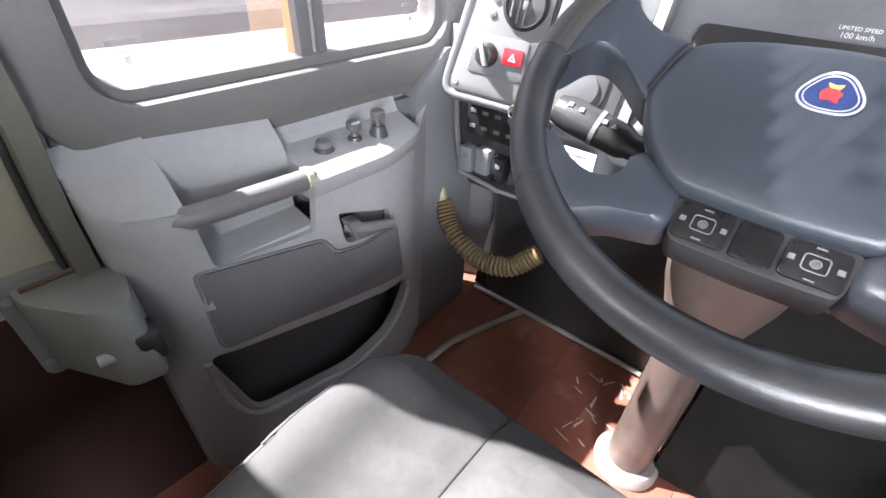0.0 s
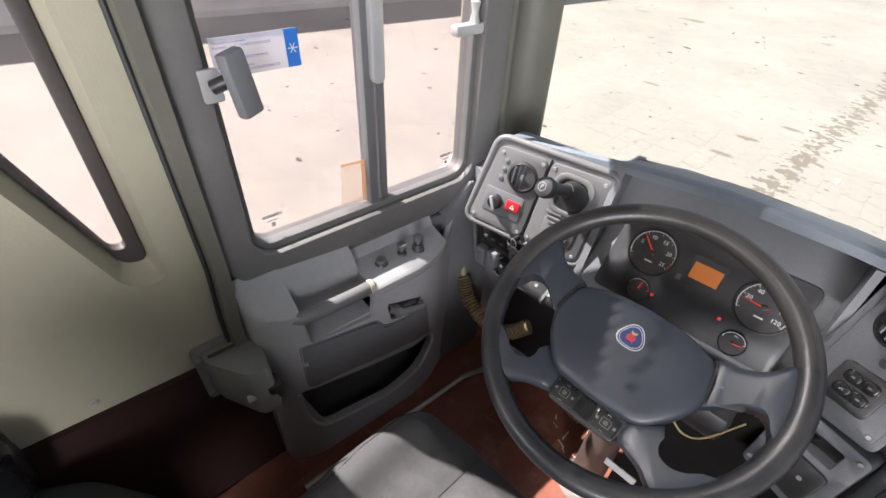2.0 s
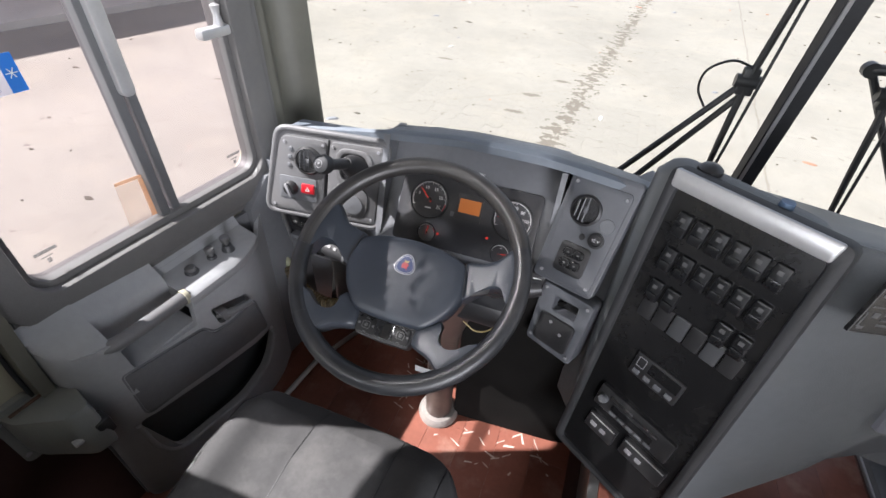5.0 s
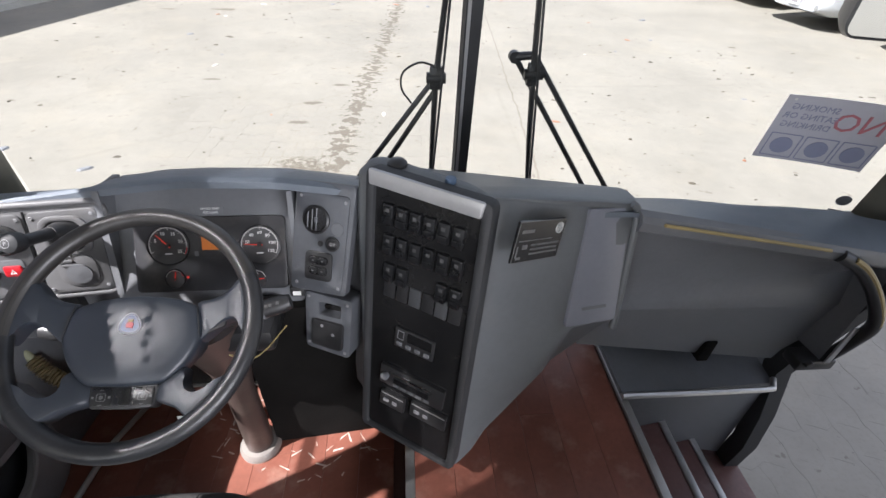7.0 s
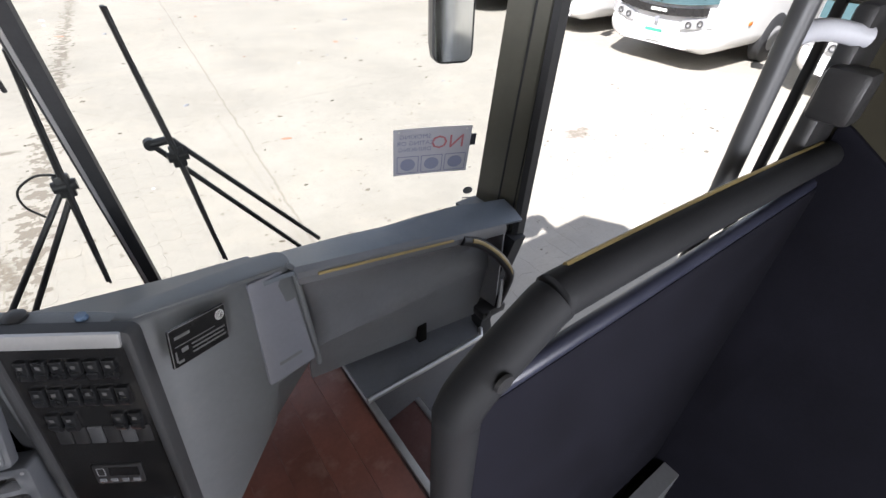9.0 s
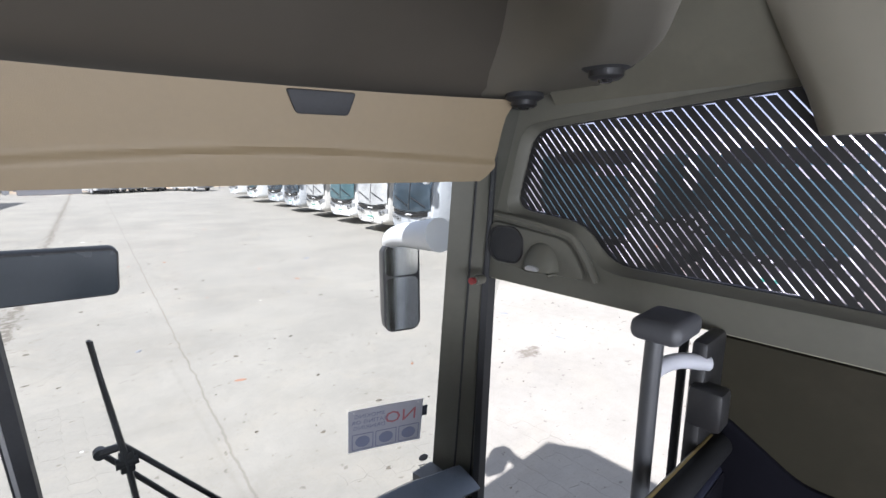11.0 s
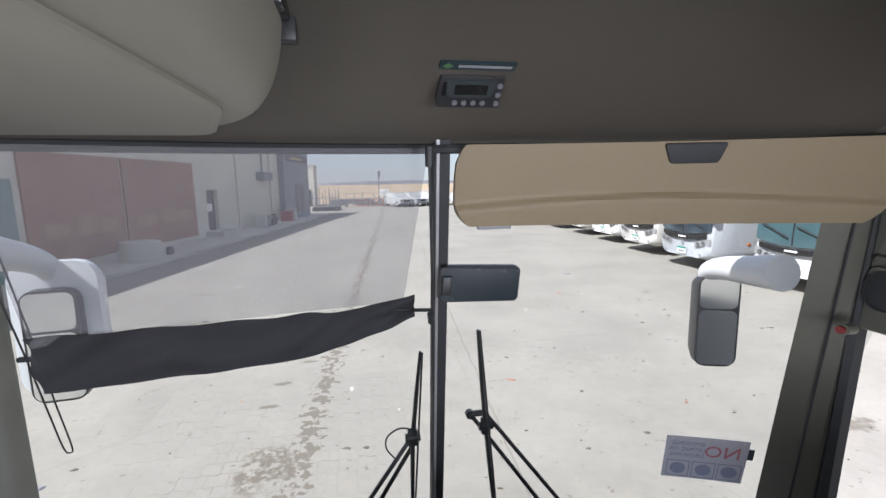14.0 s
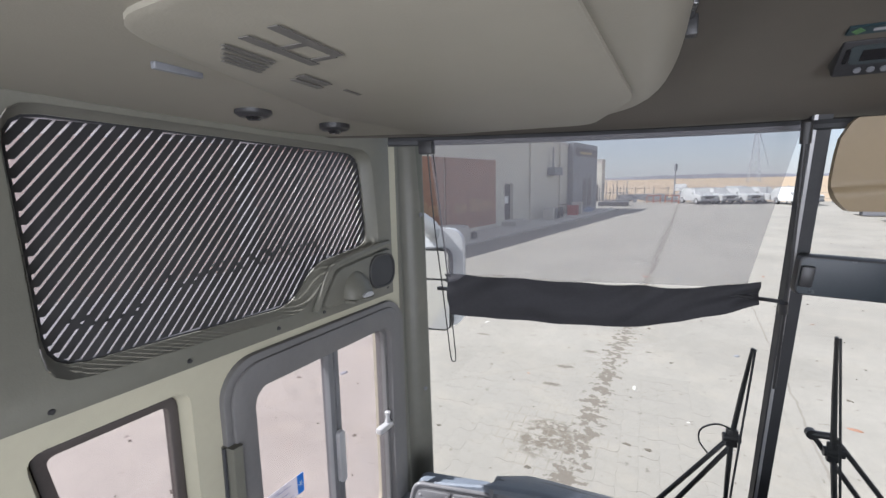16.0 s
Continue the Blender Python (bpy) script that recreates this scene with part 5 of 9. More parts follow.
# right-hand vent panel
VENT_GREY = mat("vent_panel_grey", (0.09, 0.095, 0.105), 0.42, bump=0.3, bump_scale=450, var=0.12, scale=7, stain=0.1, stain_scale=8)
RP = basis((0.306, 0.716, 0.829), (0.95, -0.31, 0.02), (0.03, 0.43, 0.9))
rp = part("vent_panel", plate(rounded([(-0.062, -0.178), (0.082, -0.178), (0.092, 0.088), (-0.056, 0.088)], 0.014), (), -0.025, -0.001, RP, bev=0.004), VENT_GREY, dash, "grey panel with round vent")
part("vent_plate", plate(rounded([(-0.05, -0.168), (0.072, -0.168), (0.08, 0.062), (-0.045, 0.062)], 0.012), (), -0.001, 0.003, RP, bev=0.002), VENT_GREY, rp)
vent(rp, RP @ pose(0.0, 0.0, 0.003), 0.03)
for u, v in ((-0.04, 0.052), (0.07, 0.048), (-0.043, -0.158), (0.064, -0.158)):
    screw_head(rp, RP @ pose(u, v, 0.003))
part("blank_plug", lathe([(0.0001, 0), (0.016, 0), (0.015, 0.002), (0.0001, 0.002)], RP @ pose(0.054, -0.016, 0.003), 20), PLASTIC_DARK, rp)
part("power_socket", lathe([(0.0001, 0), (0.017, 0), (0.017, 0.004), (0.012, 0.005), (0.01, 0.002), (0.0001, 0.002)], RP @ pose(0.044, -0.052, 0.003), 20), BLACK, rp, "black power socket")
words("lettering", "12 V", 0.009, WHITE, rp, RP @ pose(0.044, -0.052, 0.0086))
part("plug_hole", lathe([(0.0001, 0), (0.007, 0), (0.007, 0.002), (0.0001, 0.001)], RP @ pose(0.014, -0.055, 0.003), 14), BLACK, rp)
pod = part("switch_pod", plate(rrect(-0.022, 0.046, -0.145, -0.075, 0.01), (), 0.003, 0.007, RP, bev=0.002), BLACK, rp)
for i in range(2):
    part("rocker_well", plate(rrect(-0.012, 0.036, -0.131 + 0.025 * i, -0.11 + 0.025 * i, 0.009), (), 0.007, 0.0085, RP, bev=0.001), GLOSS_BLACK, pod)
    for j in range(2):
        part("rocker", plate(rrect(-0.01 + 0.023 * j, 0.011 + 0.023 * j, -0.129 + 0.025 * i, -0.112 + 0.025 * i, 0.007), (), 0.0085, 0.0115, RP, bev=0.002), SWITCH, pod)
        part("rocker_mark", plate([(-0.002 + 0.023 * j, -0.122 + 0.025 * i), (0.003 + 0.023 * j, -0.122 + 0.025 * i), (0.003 + 0.023 * j, -0.119 + 0.025 * i), (-0.002 + 0.023 * j, -0.119 + 0.025 * i)], (), 0.0115, 0.0121, RP), SWITCH_PRINT, pod, smooth=False)
# lower pod with a broken opening
LB = basis((0.312, 0.632, 0.6), (0.93, -0.36, 0.03), (0.03, 0.3, 0.95))
lb = part("lower_pod", plate(rounded([(-0.06, -0.105), (0.062, -0.115), (0.068, 0.05), (-0.062, 0.055)], 0.012), [rrect(-0.022, 0.036, -0.005, 0.03, 0.004)], -0.06, 0.0, LB, bev=0.004), VENT_GREY, dash)
part("pod_back", plate(rrect(-0.05, 0.055, -0.09, 0.04, 0.004), (), -0.04, -0.035, LB), BLACK, lb)
part("pod_cover", plate(rounded([(-0.042, -0.09), (0.045, -0.095), (0.048, -0.018), (-0.04, -0.016)], 0.012), (), 0.0, 0.008, LB, bev=0.003), BLACK, lb)
for u, v in ((-0.05, 0.042), (0.055, 0.038), (-0.05, -0.09), (0.05, -0.1), (-0.01, -0.03), (0.02, -0.05)):
    screw_head(lb, LB @ pose(u, v, 0.001 if abs(u) > 0.04 else 0.008))
hs = part("headlamp_switch", B(0.225, 0.262, 0.655, 0.7, 0.64, 0.668, bev=0.006), BLACK, dash)
part("switch_mark", B(0.234, 0.253, 0.6535, 0.656, 0.648, 0.66, bev=0), WHITE, hs, smooth=False)

# hose beside the pedals
hose_pts = spline([(-0.545, 0.72, 0.36), (-0.5, 0.7, 0.31), (-0.42, 0.69, 0.275), (-0.34, 0.7, 0.285), (-0.29, 0.73, 0.33)], 16)
# golden sunlight on the black hose is put into this colour
RIBBED_SUNLIT = mat("ribbed_hose", (0.15, 0.115, 0.062), 0.28, var=0.2, scale=20)
hose = thing("ribbed_hose", hose_pts[0], "corrugated hose beside the pedals, golden sunlight in its colour", "hose")
part("tube", tube(hose_pts, [0.024 if i % 2 else 0.0185 for i in range(len(hose_pts))], 14), RIBBED_SUNLIT, hose)
part("stub", tube(spline([(-0.572, 0.72, 0.46), (-0.565, 0.722, 0.42), (-0.545, 0.72, 0.36)], 4), 0.013, 10), mat("pale_hose", (0.3, 0.31, 0.2), 0.5), hose, "pale green hose end")

# ---- driver's seat ----
seat = thing("driver_seat", (-0.02, 0.0, 0.0), "grey cloth driver's seat with a soft rounded cushion", "seat")
def cushion(u, v):
    # u across, v around front to back over the top
    x = -0.31 + 0.55 * u
    side = min(u, 1 - u) * 2
    e = 1 - (1 - min(1, side / 0.22)) ** 2
    path = [(0.255, 0.34), (0.3, 0.37), (0.305, 0.41), (0.285, 0.45), (0.24, 0.478), (0.15, 0.488), (0.0, 0.47), (-0.15, 0.462), (-0.3, 0.48)]
    t = v * (len(path) - 1)
    i = min(int(t), len(path) - 2)
    k = t - i
    y, z = path[i][0] * (1 - k) + path[i + 1][0] * k, path[i][1] * (1 - k) + path[i + 1][1] * k
    yf = (1 - 0.1 * (1 - e)) if y > 0 else 1
    bolster = 0.03 * math.exp(-((side - 0.3) / 0.14) ** 2) * min(1, v * 2)
    crease = -0.005 * (math.exp(-((x + 0.1) / 0.016) ** 2) + math.exp(-((x - 0.08) / 0.016) ** 2)) * min(1, max(0, (v - 0.25) / 0.15)) + 0.0022 * noise.noise(Vector((x * 16, y * 16, 1))) + 0.0012 * noise.noise(Vector((x * 60, y * 18, 4)))
    front_round = 0.07 * (2 * u - 1) ** 4
    return Vector((x, y * yf - (front_round if y > 0.1 else 0), 0.33 + (z - 0.33) * (0.35 + 0.65 * e) + bolster + crease))


part("cushion", sheet(cushion, 48, 40), FABRIC, seat, "grey cloth cushion with stitched seams")
for x in (-0.1, 0.08):
    part("seam", tube([cushion((x + 0.31) / 0.55, 0.32 + 0.5 * i / 30) + Vector((0, 0, 0.0005)) for i in range(31)], 0.0012, 6), BLACK, seat)
for u0 in (0.1, 0.9):
    part("seam", tube([cushion(u0, 0.1 + 0.75 * i / 36) + Vector((0, 0, 0.0005)) for i in range(37)], 0.0014, 6), BLACK, seat)
part("shell", B(-0.28, 0.22, -0.3, 0.24, 0.27, 0.36, bev=0.03), BLACK, seat)
# black bellows and base made wide in place of shade on the floor
part("suspension", B(-0.29, 0.2, -0.3, 0.2, 0.03, 0.29, bev=0.02), RUBBER, seat, "black rubber bellows, widened in place of shade")
part("base_plate", B(-0.3, 0.21, -0.3, 0.22, 0.0, 0.03, bev=0.006), BLACK, seat)
part("backrest", B(-0.23, 0.21, -0.14, -0.02, -0.05, 0.5, bev=0.045, seg=4, M=pose(-0.01, -0.3, 0.46, 12, 0, 0)), FABRIC, seat, "grey cloth backrest")
side_cushion = thing("folding_seat", (-0.47, -0.35, 0.0), "grey padded fold-down seat against the side wall", "seat")
# darker copy of the seat cloth: shade by the wall put into its colour
part("pad", plate(rounded([(-0.69, -0.42), (-0.585, -0.255), (-0.47, -0.18), (-0.385, -0.158), (-0.34, -0.19), (-0.335, -0.66), (-0.69, -0.66)], 0.03), (), 0.35, 0.435, None, bev=0.02), mat("shaded_seat_cloth", (0.011, 0.014, 0.0135), 0.9, bump=0.3, bump_scale=1300, var=0.2, scale=9), side_cushion)
belt_cover = thing("belt_reel_cover", (-0.66, -0.46, 0.43), "black seat belt reel cover beside the fold-down seat", "belt reel")
part("cover", B(-0.695, -0.58, -0.6, -0.315, 0.432, 0.6, bev=0.04, seg=3), SWITCH, belt_cover)
part("bracket", B(-0.6, -0.4, -0.55, -0.3, 0.0, 0.37, bev=0.01), BLACK, side_cushion)

# ---- centre console ----
console = thing("centre_console", (0.6, 0.7, STEP), "tall grey switch console with a black switch panel", "console", kind="structure")
def ring2(z, pts, r):
    return [Vector((x, y, z)) for x, y in rounded(pts, r, 4)]


rows = [
    (0.15, [(0.47, 0.62), (0.6, 0.55), (0.63, 0.58), (0.64, 0.62), (0.6, 0.7), (0.49, 0.72)]),
    (0.235, [(0.43, 0.55), (0.6, 0.44), (0.65, 0.47), (0.67, 0.55), (0.6, 0.66), (0.46, 0.68)]),
    (0.265, [(0.392, 0.542), (0.618, 0.395), (0.69, 0.455), (0.74, 0.6), (0.66, 0.73), (0.465, 0.74)]),
    (0.31, [(0.387, 0.556), (0.618, 0.409), (0.72, 0.475), (0.78, 0.65), (0.7, 0.78), (0.47, 0.78)]),
    (0.44, [(0.385, 0.592), (0.62, 0.447), (0.875, 0.555), (0.95, 0.75), (0.8, 0.85), (0.47, 0.85)]),
    (0.6, [(0.388, 0.639), (0.62, 0.488), (0.893, 0.558), (1.052, 0.598), (1.045, 0.85), (0.48, 0.9)]),
    (0.85, [(0.392, 0.706), (0.622, 0.55), (0.915, 0.642), (1.052, 0.662), (1.045, 0.76), (0.45, 0.79)]),
    (0.89, [(0.394, 0.716), (0.625, 0.561), (0.918, 0.66), (1.05, 0.678), (1.04, 0.75), (0.45, 0.785)]),
    (0.945, [(0.4, 0.73), (0.632, 0.577), (0.68, 0.6), (0.69, 0.63), (0.66, 0.66), (0.44, 0.778)]),
    (0.965, [(0.425, 0.745), (0.64, 0.6), (0.658, 0.61), (0.66, 0.625), (0.64, 0.645), (0.46, 0.768)]),
]
part("body", loft([ring2(z, p, 0.03) for z, p in rows]), CONSOLE, console, "grey moulded body")
CF = basis((0.406, 0.533, 0.255), (0.221, -0.142, 0.0), (0.043, 0.165, 0.69))
# frame round the black panel
part("panel_frame", plate(rounded([(-0.025, 0.012), (0.258, 0.012), (0.226, 0.738), (-0.072, 0.738)], 0.02), [rounded([(-0.006, 0.03), (0.236, 0.03), (0.203, 0.7), (-0.046, 0.7)], 0.01)], -0.02, 0.018, CF, bev=0.009), RUBBER, console)
pan = part("switch_panel", plate(rounded([(-0.008, 0.028), (0.238, 0.028), (0.205, 0.704), (-0.05, 0.704)], 0.012), (), -0.01, 0.008, CF), GLOSS_BLACK, console, "glossy black panel")
part("top_strip", plate(rounded([(-0.056, 0.702), (0.206, 0.702), (0.21, 0.736), (-0.06, 0.736)], 0.006), (), 0.01, 0.0235, CF, bev=0.003), SILVER, console, "silver trim strip")
for j in range(3):
    for i in range(6):
        u, v = -0.02 + 0.034 * i + 0.008 * j, 0.62 - 0.07 * j
        if j == 2 and i in (2, 3):
            continue
        rk = part("rocker_switch", plate(rrect(u, u + 0.027, v, v + 0.048, 0.004), (), 0.004, 0.017, CF, bev=0.004), SWITCH, pan)
        part("rocker_foot", plate(rrect(u + 0.002, u + 0.025, v + 0.003, v + 0.021, 0.003), (), 0.0, 0.006, CF @ pose(0, 0, 0.0145) @ pose(0, v + 0.02, 0) @ pose(0, 0, 0, 9, 0, 0) @ pose(0, -v - 0.02, 0), bev=0.002), SWITCH, rk)
        part("rocker_mark", plate([(u + 0.009, v + 0.03), (u + 0.018, v + 0.03), (u + 0.018, v + 0.038), (u + 0.009, v + 0.038)], (), 0.0165, 0.0176, CF), DIM_PRINT, rk, smooth=False)
for i in range(6):
    u, v = 0.0 + 0.034 * i, 0.44
    part("blank_switch", plate(rrect(u, u + 0.03, v, v + 0.048, 0.003), (), 0.008, 0.0115, CF, bev=0.002), BLACK if i not in (2, 4) else STEEL, pan)
tp = part("heater_control", plate(rrect(0.045, 0.152, 0.315, 0.372, 0.004), (), 0.008, 0.013, CF, bev=0.002), BLACK, pan)
for i in range(4):
    part("control_key", plate(rrect(0.053 + 0.025 * i, 0.068 + 0.025 * i, 0.321, 0.332, 0.002), (), 0.013, 0.015, CF, bev=0.001), PLASTIC_DARK, tp)
part("control_mark", plate(rrect(0.053, 0.071, 0.34, 0.364, 0.002), [rrect(0.0545, 0.0695, 0.3415, 0.3625, 0.002)], 0.013, 0.0138, CF), GREY_PRINT, tp, smooth=False)
part("control_screen", plate(rrect(0.08, 0.146, 0.34, 0.366, 0.002), (), 0.013, 0.0136, CF), GLOSS_BLACK, tp)
radio = thing("car_radio", CF @ Vector((0.1, 0.22, 0.0)), "black car radio set into the console panel", "radio")
part("body", plate(rrect(0.018, 0.2, 0.19, 0.248, 0.004), (), -0.02, 0.018, CF, bev=0.003), BLACK, radio)
part("tape_slot", plate(rrect(0.06, 0.16, 0.205, 0.22, 0.002), (), 0.018, 0.0195, CF), GLOSS_BLACK, radio)
part("volume_knob", lathe([(0.0001, 0), (0.011, 0), (0.01, 0.009), (0.0001, 0.01)], CF @ pose(0.036, 0.218, 0.018), 16), PLASTIC_DARK, radio)
part("edge_strip", plate([(0.05, 0.23), (0.165, 0.23), (0.165, 0.235), (0.05, 0.235)], (), 0.018, 0.021, CF), CHROME, radio, smooth=False)
for i in range(5):
    part("key", plate(rrect(0.06 + 0.022 * i, 0.077 + 0.022 * i, 0.195, 0.202, 0.002), (), 0.018, 0.02, CF, bev=0.001), PLASTIC_DARK, radio)
for u0, u1, v0 in ((0.025, 0.098, 0.118), (0.115, 0.216, 0.128)):
    un = part("slot_unit", plate(rrect(u0, u1, v0, v0 + 0.046, 0.003), (), 0.0, 0.016, CF, bev=0.002), BLACK, console)
    part("unit_edge", plate([(u0 + 0.004, v0 + 0.038), (u1 - 0.004, v0 + 0.038), (u1 - 0.004, v0 + 0.041), (u0 + 0.004, v0 + 0.041)], (), 0.016, 0.0172, CF), SILVER, un, smooth=False)
    part("unit_key", plate(rrect(u0 + 0.012, u0 + 0.028, v0 + 0.014, v0 + 0.024, 0.002), (), 0.016, 0.018, CF), GREY_PRINT, un)
    part("unit_key", plate(rrect(u0 + 0.038, u0 + 0.052, v0 + 0.014, v0 + 0.024, 0.002), (), 0.016, 0.018, CF), GREY_PRINT, un)
part("left_cheek", loft([[Vector((0.36, 0.69 + dy, z)), Vector((0.425 + dx, 0.6 + dy, z)), Vector((0.47, 0.7 + dy, z)), Vector((0.42, 0.78 + dy, z))] for z, dx, dy in ((0.3, -0.01, -0.03), (0.6, 0.0, 0.02), (0.88, 0.02, 0.08))]), PLASTIC_DARK, console)
part("dome_button", lathe([(0.0001, -0.01), (0.024, -0.01), (0.022, 0.01), (0.014, 0.017), (0.0001, 0.019)], pose(0.495, 0.722, 0.962), 20), BLACK, console)
part("dome_button", lathe([(0.0001, -0.01), (0.013, -0.01), (0.011, 0.012), (0.0001, 0.014)], pose(0.605, 0.645, 0.964), 16), mat("blue_grey_knob", (0.09, 0.14, 0.22), 0.4), console)
# information plate on the console's side: plain bars for its print
SP = basis((0.708, 0.512, 0.852), (0.16, 0.096, -0.054), (0.01, 0.017, 0.069))
SP = SP @ pose(0.012, 0.052, 0.001)
plate_m = thing("notice_plate", SP @ Vector((0.07, 0.04, 0)), "small dark notice plate with pale lines on the console", "sign")
part("plate", plate(rrect(0, 0.15, -0.052, 0.04, 0.003), (), -0.005, 0.001, SP), GLOSS_BLACK, plate_m)
part("plate_edge", plate(rrect(0, 0.15, -0.052, 0.04, 0.003), [rrect(0.0018, 0.1482, -0.0502, 0.0382, 0.003)], 0.001, 0.0018, SP), SWITCH_PRINT, plate_m, smooth=False)
for x0, x1, y0, y1 in ((0.012, 0.05, 0.014, 0.021), (0.01, 0.115, -0.004, -0.002), (0.05, 0.142, -0.016, -0.012), (0.05, 0.138, -0.026, -0.022), (0.05, 0.142, -0.036, -0.032), (0.008, 0.012, -0.04, -0.014), (0.012, 0.026, -0.044, -0.038), (0.024, 0.04, -0.022, -0.012)):
    part("print_bar", plate([(x0, y0), (x1, y0), (x1, y1), (x0, y1)], (), 0.001, 0.0018, SP), SWITCH_PRINT, plate_m, smooth=False)
part("sign_ring", lathe([(0.0105, 0.001), (0.0125, 0.001), (0.0125, 0.0018), (0.0105, 0.0018), (0.0105, 0.001)], SP @ pose(0.132, 0.019, 0), 20), WHITE, plate_m)
part("sign_bar", B(-0.011, 0.011, -0.001, 0.001, 0.001, 0.0018, bev=0, M=SP @ pose(0.132, 0.019, 0, 0, 0, 45)), WHITE, plate_m, smooth=False)
# lid beside the plate
LID = [Vector((0.89, 0.561, 0.612)), Vector((1.03, 0.594, 0.6)), Vector((1.034, 0.664, 0.884)), Vector((0.92, 0.66, 0.89))]
LM = basis(LID[0], LID[1] - LID[0], LID[3] - LID[0])
LIDM = mat("blue_grey_lid", (0.2, 0.207, 0.24), 0.35, bump=0.2, bump_scale=400, var=0.08, scale=6, stain=0.1, stain_scale=6)
lid_pts = [tuple((LM.inverted() @ p).xy) for p in LID]
part("lid", plate(rounded(lid_pts, 0.008), (), -0.004, 0.012, LM, bev=0.003), LIDM, console, "smooth blue-grey lid")
c2 = LM @ pose(0.075, 0.045, 0.0122)
part("name_bar", plate(rrect(-0.035, 0.035, -0.004, 0.004, 0.002), (), -0.0005, 0.0008, c2), PLASTIC_DARK, console)
part("lid_ridge", tube(spline([(1.03, 0.672, 0.892), (1.044, 0.67, 0.878), (1.047, 0.66, 0.84), (1.046, 0.632, 0.72), (1.045, 0.604, 0.6), (1.042, 0.596, 0.56)], 5), 0.0085, 10), CONSOLE, console)

# ---- passenger-side dash ----
rdash = thing("side_dashboard", (1.4, 0.8, 0.4), "dark grey moulded dash panel above the entrance steps", "dashboard", kind="structure")
def rim_z(x):
    return 0.885 - 0.155 * max(0, (x - 1.04)) / 0.8


def rtop(u, v):
    x = 0.93 + 1.0 * u
    y0 = 0.655 + 0.03 * max(0, u - 0.6)
    y1 = lerp([(0.9, 0.93), (1.1, 0.9), (1.25, 0.82), (1.4, 0.79), (1.8, 0.785), (1.95, 0.78)], x)
    z1 = lerp([(0.9, 0.76), (1.1, 0.77), (1.25, 0.812), (1.4, 0.81), (1.55, 0.803), (1.7, 0.79), (1.8, 0.765), (1.95, 0.74)], x)
    z0 = rim_z(x) - 0.005
    if v < 0.6:
        k = v / 0.6
        return Vector((x, y0 + (y1 - y0) * k, z0 + (z1 - z0) * k + 0.006 * math.sin(math.pi * k)))
    k = (v - 0.6) / 0.4
    return Vector((x, y1 + 0.1 * k ** 0.7, z1 - 0.25 * k ** 1.6))


part("top", sheet(rtop, 22, 10, 0.012), DASH_TOP, rdash, "soft blue-grey top pad")
def rface(u, v):
    """The sculpted face: under the rim a hollow, then a fold that climbs towards the door and a lip below it."""
    x = 1.045 + 0.79 * u
    c1, c2 = 0.31 - 0.2 * u, 0.335 - 0.11 * u
    prof = [(0.0, 0.662), (0.006, 0.642), (0.02, 0.634), (0.045, 0.638), (0.06, 0.655), (c1 * 0.55, 0.688), (c1 * 0.8, 0.699), (c1, 0.69), (c1 * 0.5 + c2 * 0.5, 0.679), (c2, 0.668), (c2 + 0.014, 0.672), (0.43, 0.705), (0.5, 0.73), (0.56, 0.74)]
    d, y = prof[round(v * 13)]
    return Vector((x, y + 0.02 * u + (0.03 * u if v > 0.5 else 0), rim_z(x) - d * (1 + 0.05 * u)))


part("face", sheet(rface, 24, 13, 0.012), PLASTIC_DARK, rdash, "dark grey sculpted face")
part("trim_strip", tube([rface(u, 2 / 13) + Vector((0, -0.003, 0.004)) for u in [0.07 + 0.6 * i / 12 for i in range(13)]], 0.0045, 8), YELLOW, rdash, "thin dull-yellow strip")
part("pocket_floor", loft([[Vector((1.2, 0.64, 0.155)), Vector((1.84, 0.735, 0.045)), Vector((1.86, 0.9, 0.045)), Vector((1.2, 0.9, 0.155))], [Vector((1.2, 0.64, 0.185)), Vector((1.84, 0.735, 0.073)), Vector((1.86, 0.9, 0.073)), Vector((1.2, 0.9, 0.185))]]), PLASTIC_DARK, rdash)
part("pocket_edge", tube([(1.195, 0.635, 0.185), (1.5, 0.66, 0.145), (1.75, 0.69, 0.1), (1.81, 0.7, 0.088), (1.845, 0.745, 0.08)], 0.011, 8), ALU, rdash, "pale metal edge")
part("pocket_back", B(1.2, 1.9, 0.89, 0.92, 0.0, 0.5, bev=0), PLASTIC_DARK, rdash)
# black block in place of an open recess, its shade put into colour
part("recess_shade", B(1.5, 1.54, 0.745, 0.88, 0.2, 0.3, bev=0.006), FOOTWELL_AND_SHADE, rdash)
part("lower_panel", loft([[Vector((1.2, 0.66, -0.1)), Vector((1.86, 0.75, -0.45)), Vector((1.86, 0.9, -0.45)), Vector((1.2, 0.9, -0.1))], [Vector((1.2, 0.66, 0.16)), Vector((1.84, 0.745, 0.05)), Vector((1.86, 0.9, 0.05)), Vector((1.2, 0.9, 0.16))]]), PLASTIC_DARK, rdash)
part("end_block", loft([[Vector((1.83, 0.66, z)), Vector((1.9, 0.72, z)), Vector((1.9, 0.92, z)), Vector((1.8, 0.92, z))] for z in (0.3, 0.7)]), PLASTIC_DARK, rdash)
grab = thing("grab_handle", (1.85, 0.65, 0.4), "black curved grab handle with a dull-yellow strip beside the door", "handle")
gp = spline([(1.62, 0.655, 0.742), (1.7, 0.645, 0.7), (1.79, 0.635, 0.61), (1.86, 0.63, 0.5), (1.872, 0.65, 0.4), (1.86, 0.67, 0.3)], 6)
part("bar", tube(gp, 0.019, 12), BLACK, grab)
